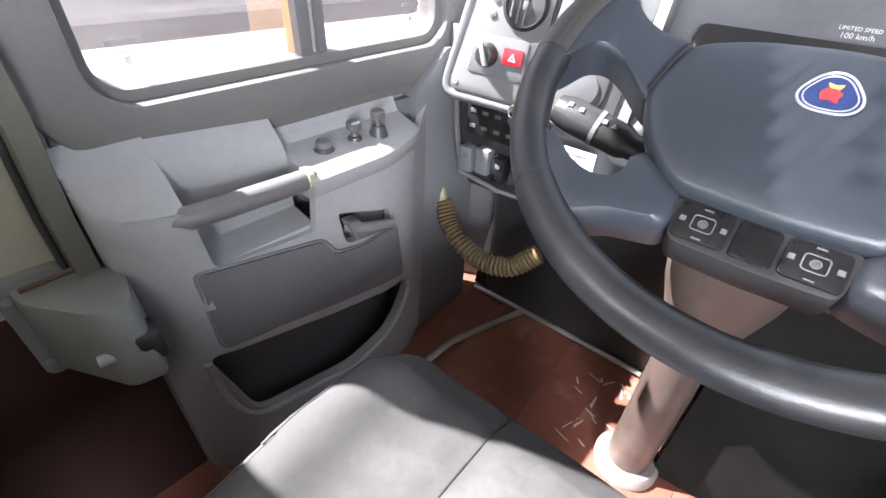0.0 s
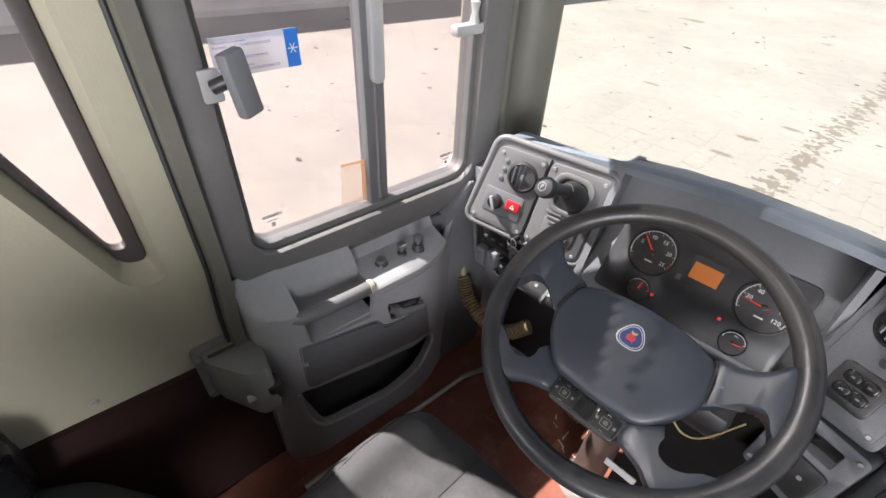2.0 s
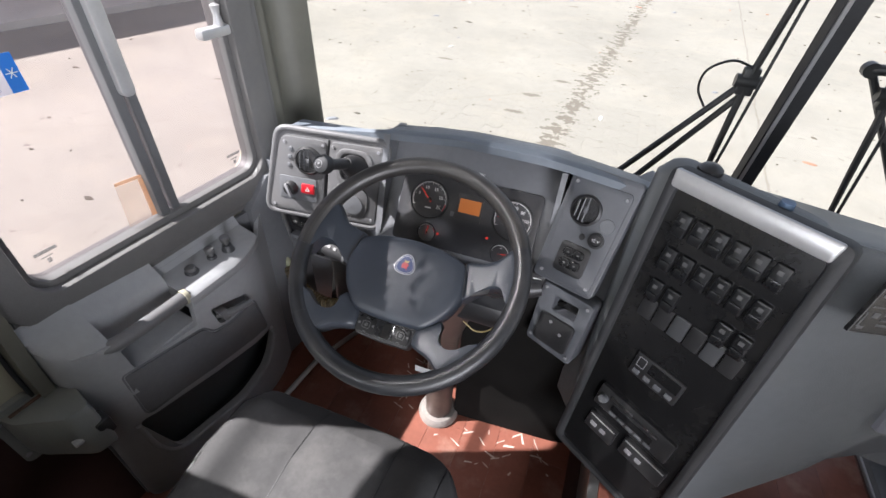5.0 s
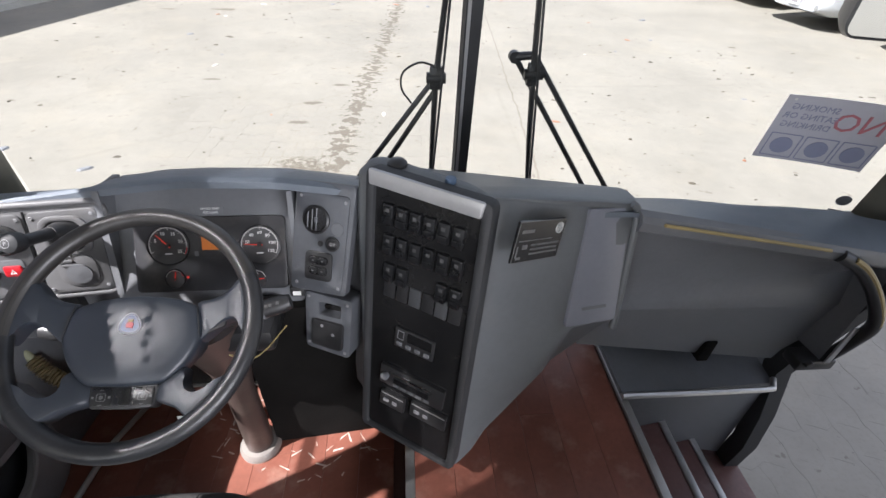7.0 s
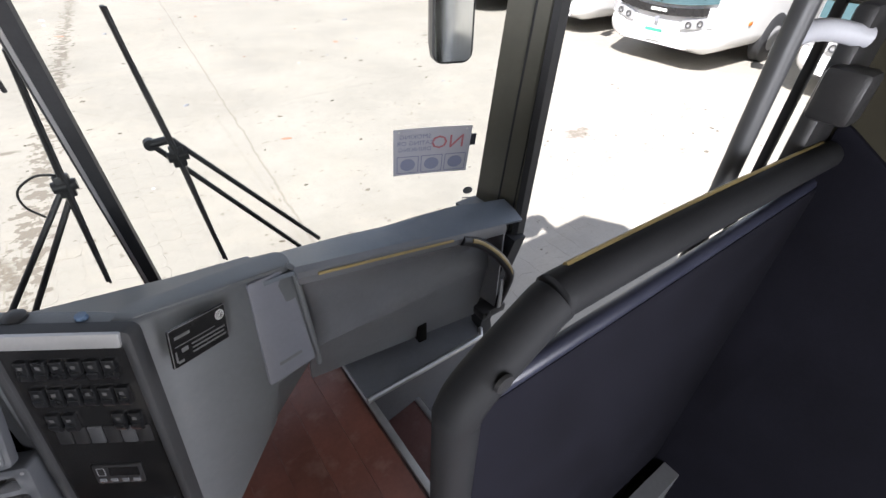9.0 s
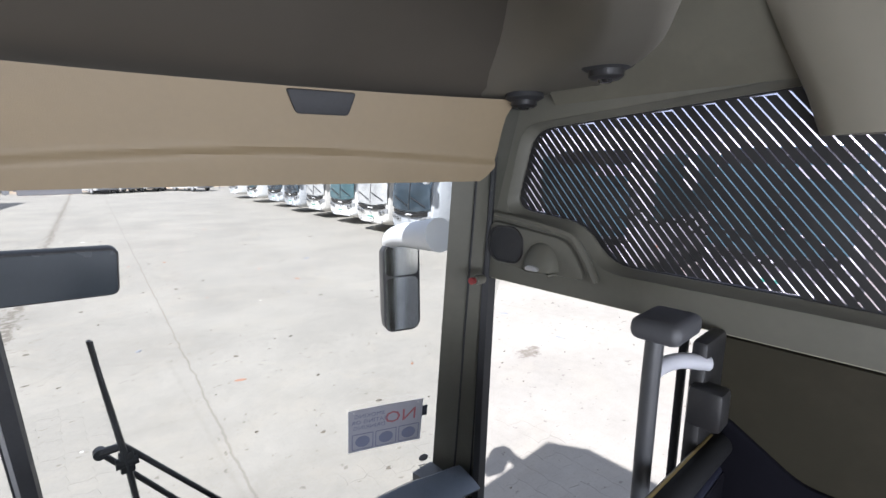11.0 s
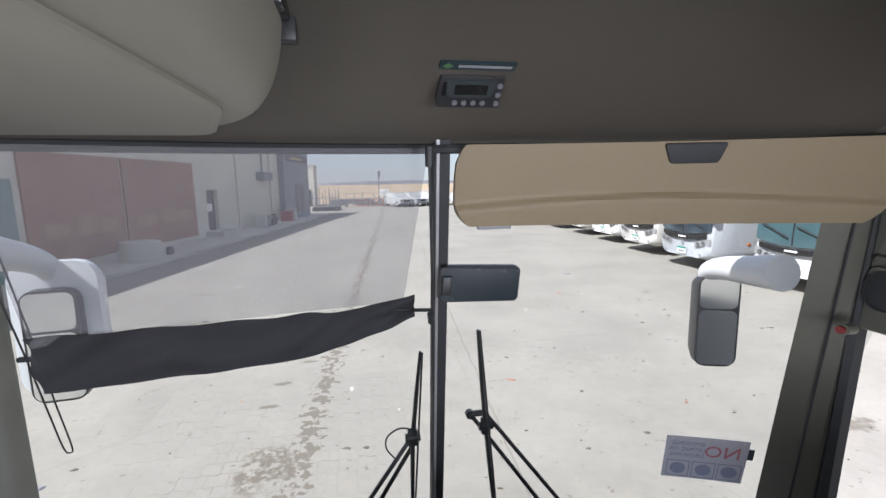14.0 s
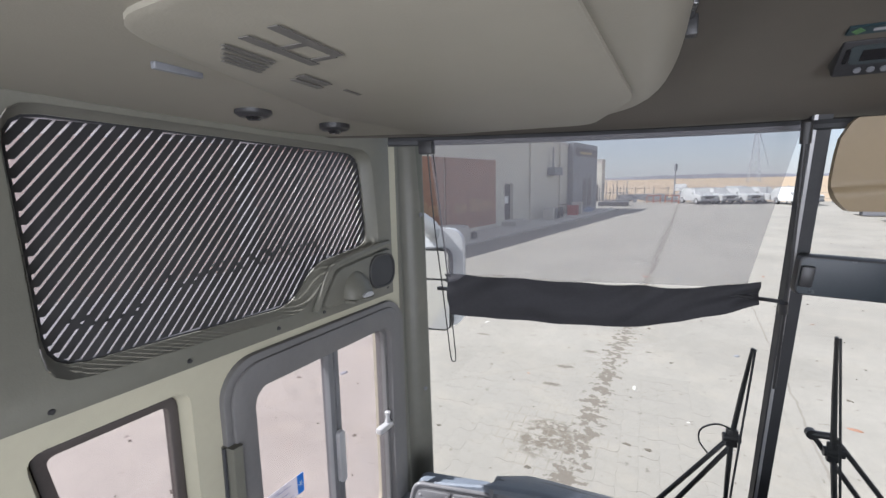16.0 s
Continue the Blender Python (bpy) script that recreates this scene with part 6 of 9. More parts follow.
part("strip", tube([p + Vector((-0.004, -0.012, 0.012)) for p in gp[3:20]], 0.008, 8), YELLOW, grab)
part("bracket", B(1.76, 1.89, 0.65, 0.72, 0.255, 0.3, bev=0.01), BLACK, grab)
part("plate", B(1.835, 1.855, 0.645, 0.652, 0.3, 0.46, bev=0.002), SILVER, grab, "narrow metal plate")
part("door_button", lathe([(0.0001, 0), (0.014, 0), (0.012, 0.012), (0.0001, 0.013)], basis((1.78, 0.648, 0.3), (1, 0, 0), (0, 0, 1)), 14), BLACK, grab)
# ---- driver's side panel under the window ----
POCKET = mat("pocket_lining", (0.06, 0.065, 0.068), 0.55, bump=0.2, bump_scale=400, var=0.15, scale=6)
WORN = mat("worn_dark_metal", (0.16, 0.16, 0.16), 0.3, metal=0.4, var=0.3, scale=40)
INSERT = mat("panel_insert_cloth", (0.12, 0.122, 0.128), 0.75, bump=0.3, bump_scale=900, var=0.15, scale=7, stain=0.1, stain_scale=8)
panel = thing("side_panel", LW @ Vector((0.35, 0.0, 0.05)), "grey moulded side panel with arm rest, bin and map pocket", "side panel", kind="structure")
HPOCK = rounded([(0.385, 0.515), (0.498, 0.475), (0.5, 0.43), (0.4, 0.445)], 0.012)
MAPP = rounded([(0.14, 0.345), (0.4, 0.29), (0.553, 0.26), (0.562, 0.225), (0.5, 0.15), (0.4, 0.115), (0.19, 0.15)], 0.03)
PLAN = [(0.085, 0.03), (0.1, 0.058), (0.122, 0.079), (0.15, 0.097), (0.18, 0.106), (0.35, 0.114), (0.48, 0.114), (0.53, 0.105), (0.58, 0.085), (0.64, 0.045), (0.7, 0.01), (0.76, -0.002)]


def front_w(q, z):
    """How far the moulded panel stands out from the wall: rounded in at both ends and drawn in towards the floor."""
    return lerp(PLAN, q) * (1.0 if z > 0.5 else 0.72 + 0.28 * z / 0.5)


def moulded(outline, holes, d0, d1):
    """A plate with holes, laid over the panel's curved front."""
    bm = plate(outline, holes, d0, d1, None)
    for axis_no, lo, hi, gap in (((1, 0, 0), 0.08, 0.76, 0.02), ((0, 1, 0), 0.0, 0.62, 0.06)):
        for k in range(1, int((hi - lo) / gap)):
            co = Vector(axis_no) * (lo + gap * k)
            bmesh.ops.bisect_plane(bm, geom=bm.verts[:] + bm.edges[:] + bm.faces[:], plane_co=co, plane_no=axis_no)
    for v in bm.verts:
        v.co.z += front_w(v.co.x, v.co.y)
    bm.transform(LW)
    return bm


part("face", moulded(rounded([(0.088, 0.0), (0.755, 0.0), (0.755, 0.66), (0.7, 0.63), (0.6, 0.56), (0.352, 0.565), (0.345, 0.5), (0.19, 0.507), (0.183, 0.6), (0.092, 0.6)], 0.012), [HPOCK, MAPP], -0.016, 0.0), PLASTIC, panel, "grey moulded front that curves into the dash corner")
part("backing", plate([(0.085, 0.0), (0.64, 0.0), (0.64, 0.62), (0.085, 0.62)], (), 0.0, 0.012, LW), PLASTIC_DARK, panel)
ledge = []
for q in (0.35, 0.356, 0.42, 0.48, 0.52, 0.55, 0.575, 0.592, 0.6):
    w = max(0.03, lerp(PLAN, q) + 0.008)
    ledge.append([LW @ Vector((q, z, d)) for z, d in ((0.66, -0.005), (0.63, 0.006), (0.606, 0.02), (0.6, w * 0.5), (0.592, w - 0.008), (0.586, w - 0.001), (0.578, w), (0.562, w - 0.004), (0.55, w - 0.014), (0.54, -0.005))])
part("arm_ledge", loft(ledge), PLASTIC, panel, "flat ledge that carries the knobs")
block = []
for q, c, w in ((0.086, 0.62, 0.03), (0.092, 0.612, 0.05), (0.105, 0.604, 0.066), (0.122, 0.598, 0.08), (0.15, 0.596, 0.098), (0.172, 0.596, 0.106), (0.182, 0.592, 0.106)):
    block.append([LW @ Vector((q, z, d)) for z, d in ((0.69, -0.005), (0.672, 0.012), (0.65, 0.028), (0.632, w * 0.6), (c + 0.01, w * 0.88), (c, w * 0.97), (c - 0.014, w), (0.44, w * 0.985), (0.42, -0.005))])
part("arm_ledge", loft(block), PLASTIC, panel, "broad rounded arm rest")
part("bin_back", plate(rrect(0.18, 0.35, 0.45, 0.605, 0.01), (), 0.0, 0.045, LW), PLASTIC, panel)
part("bin_rim", loft([[LW @ Vector((s, z + dz, w)) for z, w in ((0.675, 0.0), (0.648, 0.026), (0.63, 0.044), (0.617, 0.05), (0.595, 0.05), (0.595, 0.0))] for s, dz in ((0.178, 0.006), (0.35, -0.01))]), PLASTIC, panel)
part("bin_floor", loft([[LW @ Vector((s, z, w)) for z, w in ((0.518, 0.012), (0.506, 0.1), (0.49, 0.106), (0.47, 0.03))] for s in (0.18, 0.35)]), PLASTIC, panel)
part("grab_bar", tube([LW @ Vector(p) for p in ((0.165, 0.586, 0.085), (0.185, 0.588, 0.097), (0.22, 0.59, 0.104), (0.3, 0.587, 0.104), (0.36, 0.583, 0.1))], 0.016, 14), PANEL_GREY, panel, "smooth pale grey grab bar")
part("tape", tube([LW @ Vector((0.345, 0.585, 0.101)), LW @ Vector((0.355, 0.584, 0.101))], 0.0185, 14), WALL, panel, "strip of pale tape")
part("insert", moulded(rounded([(0.165, 0.507), (0.352, 0.476), (0.376, 0.436), (0.43, 0.425), (0.488, 0.432), (0.512, 0.425), (0.54, 0.29), (0.168, 0.358)], 0.012), (), -0.002, 0.0035), INSERT, panel, "dark cloth-textured insert")
part("insert_seam", tube([LW @ Vector((a, b, front_w(a, b) + 0.0015)) for a, b in rounded([(0.162, 0.511), (0.354, 0.48), (0.379, 0.44), (0.43, 0.429), (0.488, 0.436), (0.516, 0.429), (0.544, 0.286), (0.165, 0.354)], 0.014)], 0.0022, 6, closed=True), PLASTIC_DARK, panel)
part("pocket_back", moulded(rounded([(0.11, 0.37), (0.585, 0.28), (0.585, 0.08), (0.15, 0.08)], 0.02), (), -0.06, -0.055), POCKET, panel)
part("pocket_lip", tube(spline([LW @ Vector((a, b, front_w(a, b) + 0.004)) for a, b in ((0.14, 0.33), (0.15, 0.22), (0.19, 0.15), (0.3, 0.13), (0.4, 0.113), (0.5, 0.147), (0.56, 0.22), (0.556, 0.26))], 5), 0.0065, 8), PLASTIC, panel, "rounded lip of the map pocket")
part("handle_cup", plate(rounded([(0.375, 0.52), (0.51, 0.48), (0.512, 0.42), (0.39, 0.435)], 0.012), (), 0.07, 0.085, LW), PLASTIC_DARK, panel)
part("door_handle", tube([LW @ Vector(p) for p in ((0.405, 0.475, 0.1), (0.43, 0.468, 0.12), (0.49, 0.455, 0.125))], [0.012, 0.011, 0.008], 10), PANEL_GREY, panel, "pale grey door handle")
part("handle_paddle", plate(rounded([(0.4, 0.492), (0.425, 0.488), (0.43, 0.452), (0.412, 0.45)], 0.005), (), 0.098, 0.122, LW, bev=0.003), PANEL_GREY, panel)
# three push-pull knobs on the ledge
for i, (kx, ky, kz) in enumerate(((-0.544, 0.402, 0.592), (-0.539, 0.463, 0.578), (-0.527, 0.506, 0.588))):
    k = thing("push_pull_knob", (kx, ky, kz), "worn dark metal push-pull air knob on a collar", "knob", group="knobs on the ledge")
    up = Vector((kx, ky, kz))
    h = 0.018 if i == 0 else 0.048
    part("collar", lathe([(0.0001, 0), (0.019, 0), (0.017, 0.008), (0.011, 0.014 if i == 0 else 0.026), (0.0001, 0.015 if i == 0 else 0.027)], Matrix.Translation(up), 18), STEEL, k)
    part("head", lathe([(0.0001, h - 0.022), (0.006, h - 0.022), (0.006, h - 0.012), (0.0125, h - 0.008), (0.0125, h + 0.002), (0.01, h + 0.004), (0.0001, h + 0.004)], Matrix.Translation(up), 18), WORN, k)
# box with its catch behind the panel
hb = thing("hinge_cover", LW @ Vector((0.0, 0.4, 0.1)), "grey-green moulded cover box on the side wall", "box")
part("cover", loft([[LW @ Vector((s, z, w)) for s, w in rounded([(-0.015, -0.01), (0.085, -0.01), (0.1, 0.06 * k), (0.088, 0.128 * k), (0.048, 0.122 * k), (-0.005, 0.04 * k)], 0.012, 3)] for z, k in ((0.415, 1.15), (0.425, 1.18), (0.51, 1.0), (0.522, 0.93))]), HUB_GREY, hb)
part("rim_plate", plate(rrect(-0.028, 0.05, 0.375, 0.535, 0.015), (), -0.012, 0.004, LW, bev=0.002), HUB_GREY, hb)
for z in (0.4, 0.51):
    screw_head(hb, LW @ pose(-0.018, z, 0.004), 0.006)
ct = thing("catch", LW @ Vector((0.075, 0.46, 0.13)), "dark metal catch at the edge of the side panel", "catch")
part("body", B(0.07, 0.1, 0.435, 0.48, 0.1, 0.14, bev=0.006, M=LW), BLACK, ct)
part("pin", tube([LW @ Vector((0.03, 0.46, 0.12)), LW @ Vector((0.075, 0.46, 0.125))], 0.008, 10), PLASTIC, ct)
part("stub", tube([LW @ Vector((0.0, 0.535, 0.03)), LW @ Vector((0.055, 0.54, 0.035))], 0.0035, 8), mat("rusty_rod", (0.07, 0.04, 0.025), 0.7, var=0.4, scale=30), ct)
# rubber strip that edges the panel and window
solid("rubber_strip", loft([[LW @ Vector((s0 + ds, z, w)) for ds, w in ((0, -0.012), (0.035, -0.012), (0.03, 0.028), (0.006, 0.028))] for z, s0 in ((0.45, 0.05), (0.6, 0.052), (0.72, 0.06), (1.2, 0.058), (1.345, 0.06))]), FRAME_GREY, "grey-green rounded edge rib along the panel", "trim", kind="structure")
for ds in (-0.002, 0.037):
    seam = tube([LW @ Vector((s0 + ds, z, 0.002)) for z, s0 in ((0.45, 0.05), (0.6, 0.052), (0.72, 0.06), (1.2, 0.058), (1.345, 0.06))], 0.0045, 8)
    solid("rubber_joint", seam, RUBBER, "thin black rubber joint beside the edge rib", "trim", group="rubber joints", kind="structure")
# shade low on the wall is put into the skirting's dark colour
solid("skirting", plate([(-1.6, 0.0), (0.1, 0.0), (0.1, 0.43), (0.05, 0.476), (-1.6, 0.52)], (), -0.012, 0.003, LW), mat("shaded_red_skirting", (0.03, 0.015, 0.013), 0.6, var=0.2, scale=5, bump=0.1, spec=0.2), "red-brown vinyl skirting on the side wall, shade in its colour", "skirting", kind="structure")
for s, z in ((-0.35, 0.52), (-0.2, 0.515)):
    solid("screw", lathe([(0.0001, 0.0), (0.008, 0.0), (0.006, 0.004), (0.0001, 0.0045)], LW @ pose(s, z, -0.012), 10), SILVER, "small pale screw in the wall panel", "screw", group="wall screws")
# fan-like latch block on the window's rear edge
wl = thing("window_stop", LW @ Vector((0.16, 1.06, 0.02)), "black pivoting stop on the window frame", "window stop")
part("base", plate(rrect(0.135, 0.165, 1.035, 1.085, 0.004), (), 0.02, 0.026, LW, bev=0.001), SILVER, wl)
part("arm", tube([LW @ Vector((0.15, 1.06, 0.03)), LW @ Vector((0.175, 1.072, 0.045))], 0.011, 10), BLACK, wl)
part("pad", B(-0.02, 0.02, -0.05, 0.05, -0.01, 0.012, bev=0.006, M=LW @ pose(0.185, 1.065, 0.05, 0, 25, 8)), PLASTIC_DARK, wl)

# stickers on the side window
st = thing("window_sticker", LW @ Vector((0.25, 1.08, -0.02)), "pale sticker with a blue snowflake panel on the side window", "sticker")
part("film", plate(rrect(0.175, 0.322, 1.05, 1.112, 0.001), (), -0.0318, -0.0312, LW), veil("pale_film", (0.6, 0.6, 0.68), 0.55), st)
part("blue_panel", plate(rrect(0.298, 0.322, 1.05, 1.112, 0.001), (), -0.0312, -0.0306, LW), BLUE, st, "blue panel")
sn = LW @ pose(0.31, 1.081, -0.0304)
for k in range(3):
    part("snowflake_arm", B(-0.009, 0.009, -0.0007, 0.0007, 0, 0.0005, bev=0, M=sn @ pose(0, 0, 0, 0, 0, 60 * k)), WHITE, st, smooth=False)
for body, v in (("Mantenha as janelas\nfechadas - AR CONDICIONADO", 1.1), ("Keep windows\nclosed - AIR CONDITIONING", 1.081), ("Mantener las ventanas\ncerradas - AIRE ACONDICIONADO", 1.062)):
    words("lettering", body, 0.0068, NAVY_PRINT, st, LW @ pose(0.179, v, -0.031), extrude=0.0, align="LEFT")
MARK_PRINT = veil("etched_mark", (0.3, 0.3, 0.3), 0.5)
for s in (0.19, 0.66):
    mk = thing("glass_mark", LW @ Vector((s, 0.755, -0.03)), "small etched maker's mark on the window glass", "mark", group="glass marks")
    part("bar", plate(rrect(s, s + 0.042, 0.765, 0.772, 0.002), (), -0.0312, -0.0308, LW), MARK_PRINT, mk, smooth=False)
    part("bar", plate(rrect(s + 0.008, s + 0.03, 0.756, 0.758, 0.001), (), -0.0312, -0.0308, LW), MARK_PRINT, mk, smooth=False)
    part("bar", plate(rrect(s + 0.016, s + 0.024, 0.742, 0.752, 0.002), (), -0.0312, -0.0308, LW), MARK_PRINT, mk, smooth=False)
tape_m = veil("clear_brown_tape", (0.75, 0.5, 0.3), 0.82)
tape_2 = veil("doubled_brown_tape", (0.75, 0.45, 0.25), 0.55)
tp2 = thing("tape_patch", LW @ Vector((0.39, 0.79, -0.02)), "torn patch of yellowed tape on the window", "tape")
part("patch", plate([(0.369, 0.727), (0.456, 0.722), (0.458, 0.826), (0.377, 0.833)], (), -0.0312, -0.0308, LW), tape_m, tp2)
part("edge", plate([(0.377, 0.826), (0.458, 0.818), (0.458, 0.826), (0.377, 0.833)], (), -0.0307, -0.0303, LW), tape_2, tp2)
part("edge", plate([(0.424, 0.724), (0.436, 0.723), (0.438, 0.819), (0.426, 0.82)], (), -0.0307, -0.0303, LW), tape_2, tp2)

# ---- fittings of the upper side walls ----
def speaker_pod(M, sgn, off, name_side):
    def at(s, z, w):
        return M @ Vector((s * sgn, z, w))

    pod = thing("speaker_pod", at(0.56 - off, 1.65, 0.02), "grey-green moulded pod with an oval dark speaker", "loudspeaker", group="cab speakers")
    part("housing", plate(rounded([(sgn * (s - off), z) for s, z in ((0.4, 1.6), (0.765, 1.605), (0.765, 1.748), (0.47, 1.712))], 0.04), (), 0.0, 0.016, M, bev=0.008), FRAME_GREY, pod)
    cs, cz = 0.695 - off, 1.672
    oval = rrect(-0.066, 0.066, -0.055, 0.055, 0.045, 6)
    part("speaker_rim", loft([[at(cs + u * k, cz + v * k, w) for u, v in oval] for k, w in ((1.1, 0.015), (1.06, 0.021), (0.97, 0.02), (0.95, 0.014))], cap=False), BLACK, pod, "black speaker rim")
    part("grille", loft([[at(cs + u * k, cz + v * k, w) for u, v in oval] for k, w in ((0.98, 0.0165), (0.6, 0.0185), (0.2, 0.019))]), RUBBER, pod, "dark speaker cloth")
    ls, lz = 0.553 - off, 1.618
    dome = []
    for a in range(0, 91, 15):
        r, h = math.cos(radians(a)), math.sin(radians(a))
        dome.append([at(ls + 0.062 * r * math.cos(b), lz + 0.078 * r * max(0.0, math.sin(b)) - 0.012 * r * max(0.0, -math.sin(b)), 0.014 + 0.055 * h * (0.4 + 0.6 * max(0.0, 1 - r * math.sin(b)))) for b in [2 * math.pi * q / 24 for q in range(24)]])
    dome[-1] = [p * 0.02 + (at(ls, lz, 0.014 + 0.055)) * 0.98 for p in dome[-2]]
    part("lamp_cowl", loft(dome), FRAME_GREY, pod, "rounded lamp cowl")
    part("lamp_shelf", loft([[at(ls + s, lz - 0.008 + dz, w) for s, w in ((-0.055, 0.012), (0.055, 0.012), (0.048, 0.052), (-0.048, 0.052))] for dz in (-0.008, 0.0)]), FRAME_GREY, pod)
    part("lamp_lens", loft([[at(ls + 0.026 * k * math.cos(b), lz + 0.004 + 0.011 * k * math.sin(b), w) for b in [2 * math.pi * q / 16 for q in range(16)]] for k, w in ((1.0, 0.058), (0.9, 0.068), (0.4, 0.071))]), SILVER, pod, "small bright reading-lamp lens")
    part("ridge", tube(spline([at(s - off, z, 0.012) for s, z in ((0.375, 1.605), (0.4, 1.65), (0.435, 1.7), (0.455, 1.722), (0.5, 1.735), (0.6, 1.75), (0.74, 1.765))], 5), 0.012, 8), FRAME_GREY, pod)


speaker_pod(LW, 1, 0.0, "left")
speaker_pod(RW, -1, 0.135, "right")
for z in (1.12, 1.85):
    cap = solid("pillar_button", lathe([(0.0001, 0.0), (0.009, 0.0), (0.008, 0.004), (0.0001, 0.005)], basis((-0.538, 0.952, z), (0.45, 0.85, 0), (0, 0, 1)), 12), PLASTIC_DARK, "small plastic button on the corner pillar", "button", group="pillar buttons")
red = thing("emergency_knob", (1.79, 0.62, 1.6), "small red knob beside the entrance door", "knob")
part("base", tube([(1.85, 0.6, 1.56), (1.8, 0.59, 1.565)], 0.016, 12), FRAME_GREY, red)
part("cap", tube([(1.8, 0.59, 1.565), (1.785, 0.588, 1.566)], 0.011, 12), mat("dull_red", (0.22, 0.03, 0.03), 0.5), red)

# ---- overhead lockers each side ----
left_locker = thing("overhead_locker", (-0.2, 0.2, 2.12), "cream overhead locker with a hinged hatch above the driver", "locker", kind="structure")
def locker_pt(u, v):
    y = -1.4 + 2.2 * v
    x0 = -0.64 + 0.07 * max(0, y)
    xe = 0.335 if y < 0.3 else 0.335 - 0.5 * ((y - 0.3) / 0.5) ** 2.4
    span = xe - x0
    # flat below, then a quarter round up to the roof at the inner edge
    if u < 0.75:
        x = x0 + (span - 0.075) * u / 0.75
        z = under_z(x, y)
    else:
        a = radians(90 * (u - 0.75) / 0.25)
        x = xe - 0.075 + 0.075 * math.sin(a)
        z = under_z(xe - 0.075, y) + 0.16 * (1 - math.cos(a))
    return Vector((x, min(y, screen_y(x, 2.12) - 0.01), z))


def under_z(x, y):
    return 2.116 + 0.012 * max(0, x + 0.6) + 0.03 * max(0, 0.3 - y)


part("shell", sheet(locker_pt, 40, 60), CEILING, left_locker)
hatch_o = rounded([(-0.21, -0.35), (0.2, -0.38), (0.25, 0.3), (0.14, 0.64), (-0.3, 0.58), (-0.34, 0.15)], 0.06, 6)
hl = loft([[Vector((x, y, under_z(x, y) + dz)) for x, y in lp] for lp, dz in ((hatch_o, 0.002), (hatch_o, -0.006), ([(-0.08 + (x + 0.08) * 0.985, 0.2 + (y - 0.2) * 0.985) for x, y in hatch_o], -0.009))])
part("hatch", hl, CEILING, left_locker, "flush cream hatch")
part("hatch_catch", B(-0.31, -0.3, -0.24, -0.17, 2.126, 2.136, bev=0.002), PLASTIC_DARK, left_locker)
decal = thing("hatch_decal", (-0.1, -0.2, 2.13), "grey printed decal with small bars on the hatch", "decal")
DECAL = mat("decal_grey", (0.1, 0.095, 0.085), 0.6, var=0.05)
def on_hatch(x0, x1, y0, y1):
    z = under_z((x0 + x1) / 2, (y0 + y1) / 2) - 0.0102
    return sheet(lambda u, v: Vector((x0 + (x1 - x0) * u, y0 + (y1 - y0) * v, under_z(x0 + (x1 - x0) * u, y0 + (y1 - y0) * v) - 0.0105)), 1, 1, 0.001)


BARS = [(-0.07, -0.056, -0.28, -0.175), (-0.118, -0.104, -0.272, -0.16), (-0.104, -0.07, -0.228, -0.218), (-0.104, -0.07, -0.178, -0.168)]
BARS += [(-0.152 - 0.012 * k, -0.146 - 0.012 * k, -0.265 + 0.01 * k, -0.19 + 0.006 * k) for k in range(5)]
BARS += [(-0.17, -0.155, -0.13, -0.07), (-0.19, -0.178, -0.12, -0.06), (-0.165, -0.158, -0.03, 0.01)]
for x0, x1, y0, y1 in BARS:
    part("print_bar", on_hatch(x0, x1, y0, y1), DECAL, decal, smooth=False)
def downlight(x, y, z):
    dl = thing("downlight", (x, y, z), "small round black spotlight under the locker", "lamp", group="cab spotlights")
    part("housing", lathe([(0.0001, 0.03), (0.05, 0.025), (0.055, 0.004), (0.04, -0.004), (0.0001, -0.004)], pose(x, y, z), 24), RUBBER, dl)
    part("bezel", lathe([(0.0001, -0.004), (0.036, -0.004), (0.036, -0.016), (0.028, -0.022), (0.0001, -0.022)], pose(x, y, z), 24), BLACK, dl)
    part("lens", lathe([(0.0001, -0.022), (0.016, -0.022), (0.012, -0.028), (0.0001, -0.029)], pose(x, y, z), 16), GLOSS_BLACK, dl)


downlight(-0.452, 0.06, 2.135)
downlight(-0.42, 0.278, 2.125)
rb_in = thing("side_duct", (1.6, 0.3, 2.15), "brown-grey rounded roof duct above the entrance", "duct", kind="structure")
DUCT_IN = [(1.94, 0.66), (1.77, 0.56), (1.62, 0.36), (1.43, 0.17), (1.22, 0.04), (0.98, -0.05), (0.7, -0.1)]
DUCT_OUT = [(1.94, 0.27), (1.87, 0.215), (1.65, 0.02), (1.38, -0.125), (1.2, -0.2), (0.95, -0.27), (0.7, -0.32)]
duct_a, duct_b = spline([(*p, 0) for p in DUCT_IN], 6), spline([(*p, 0) for p in DUCT_OUT], 6)


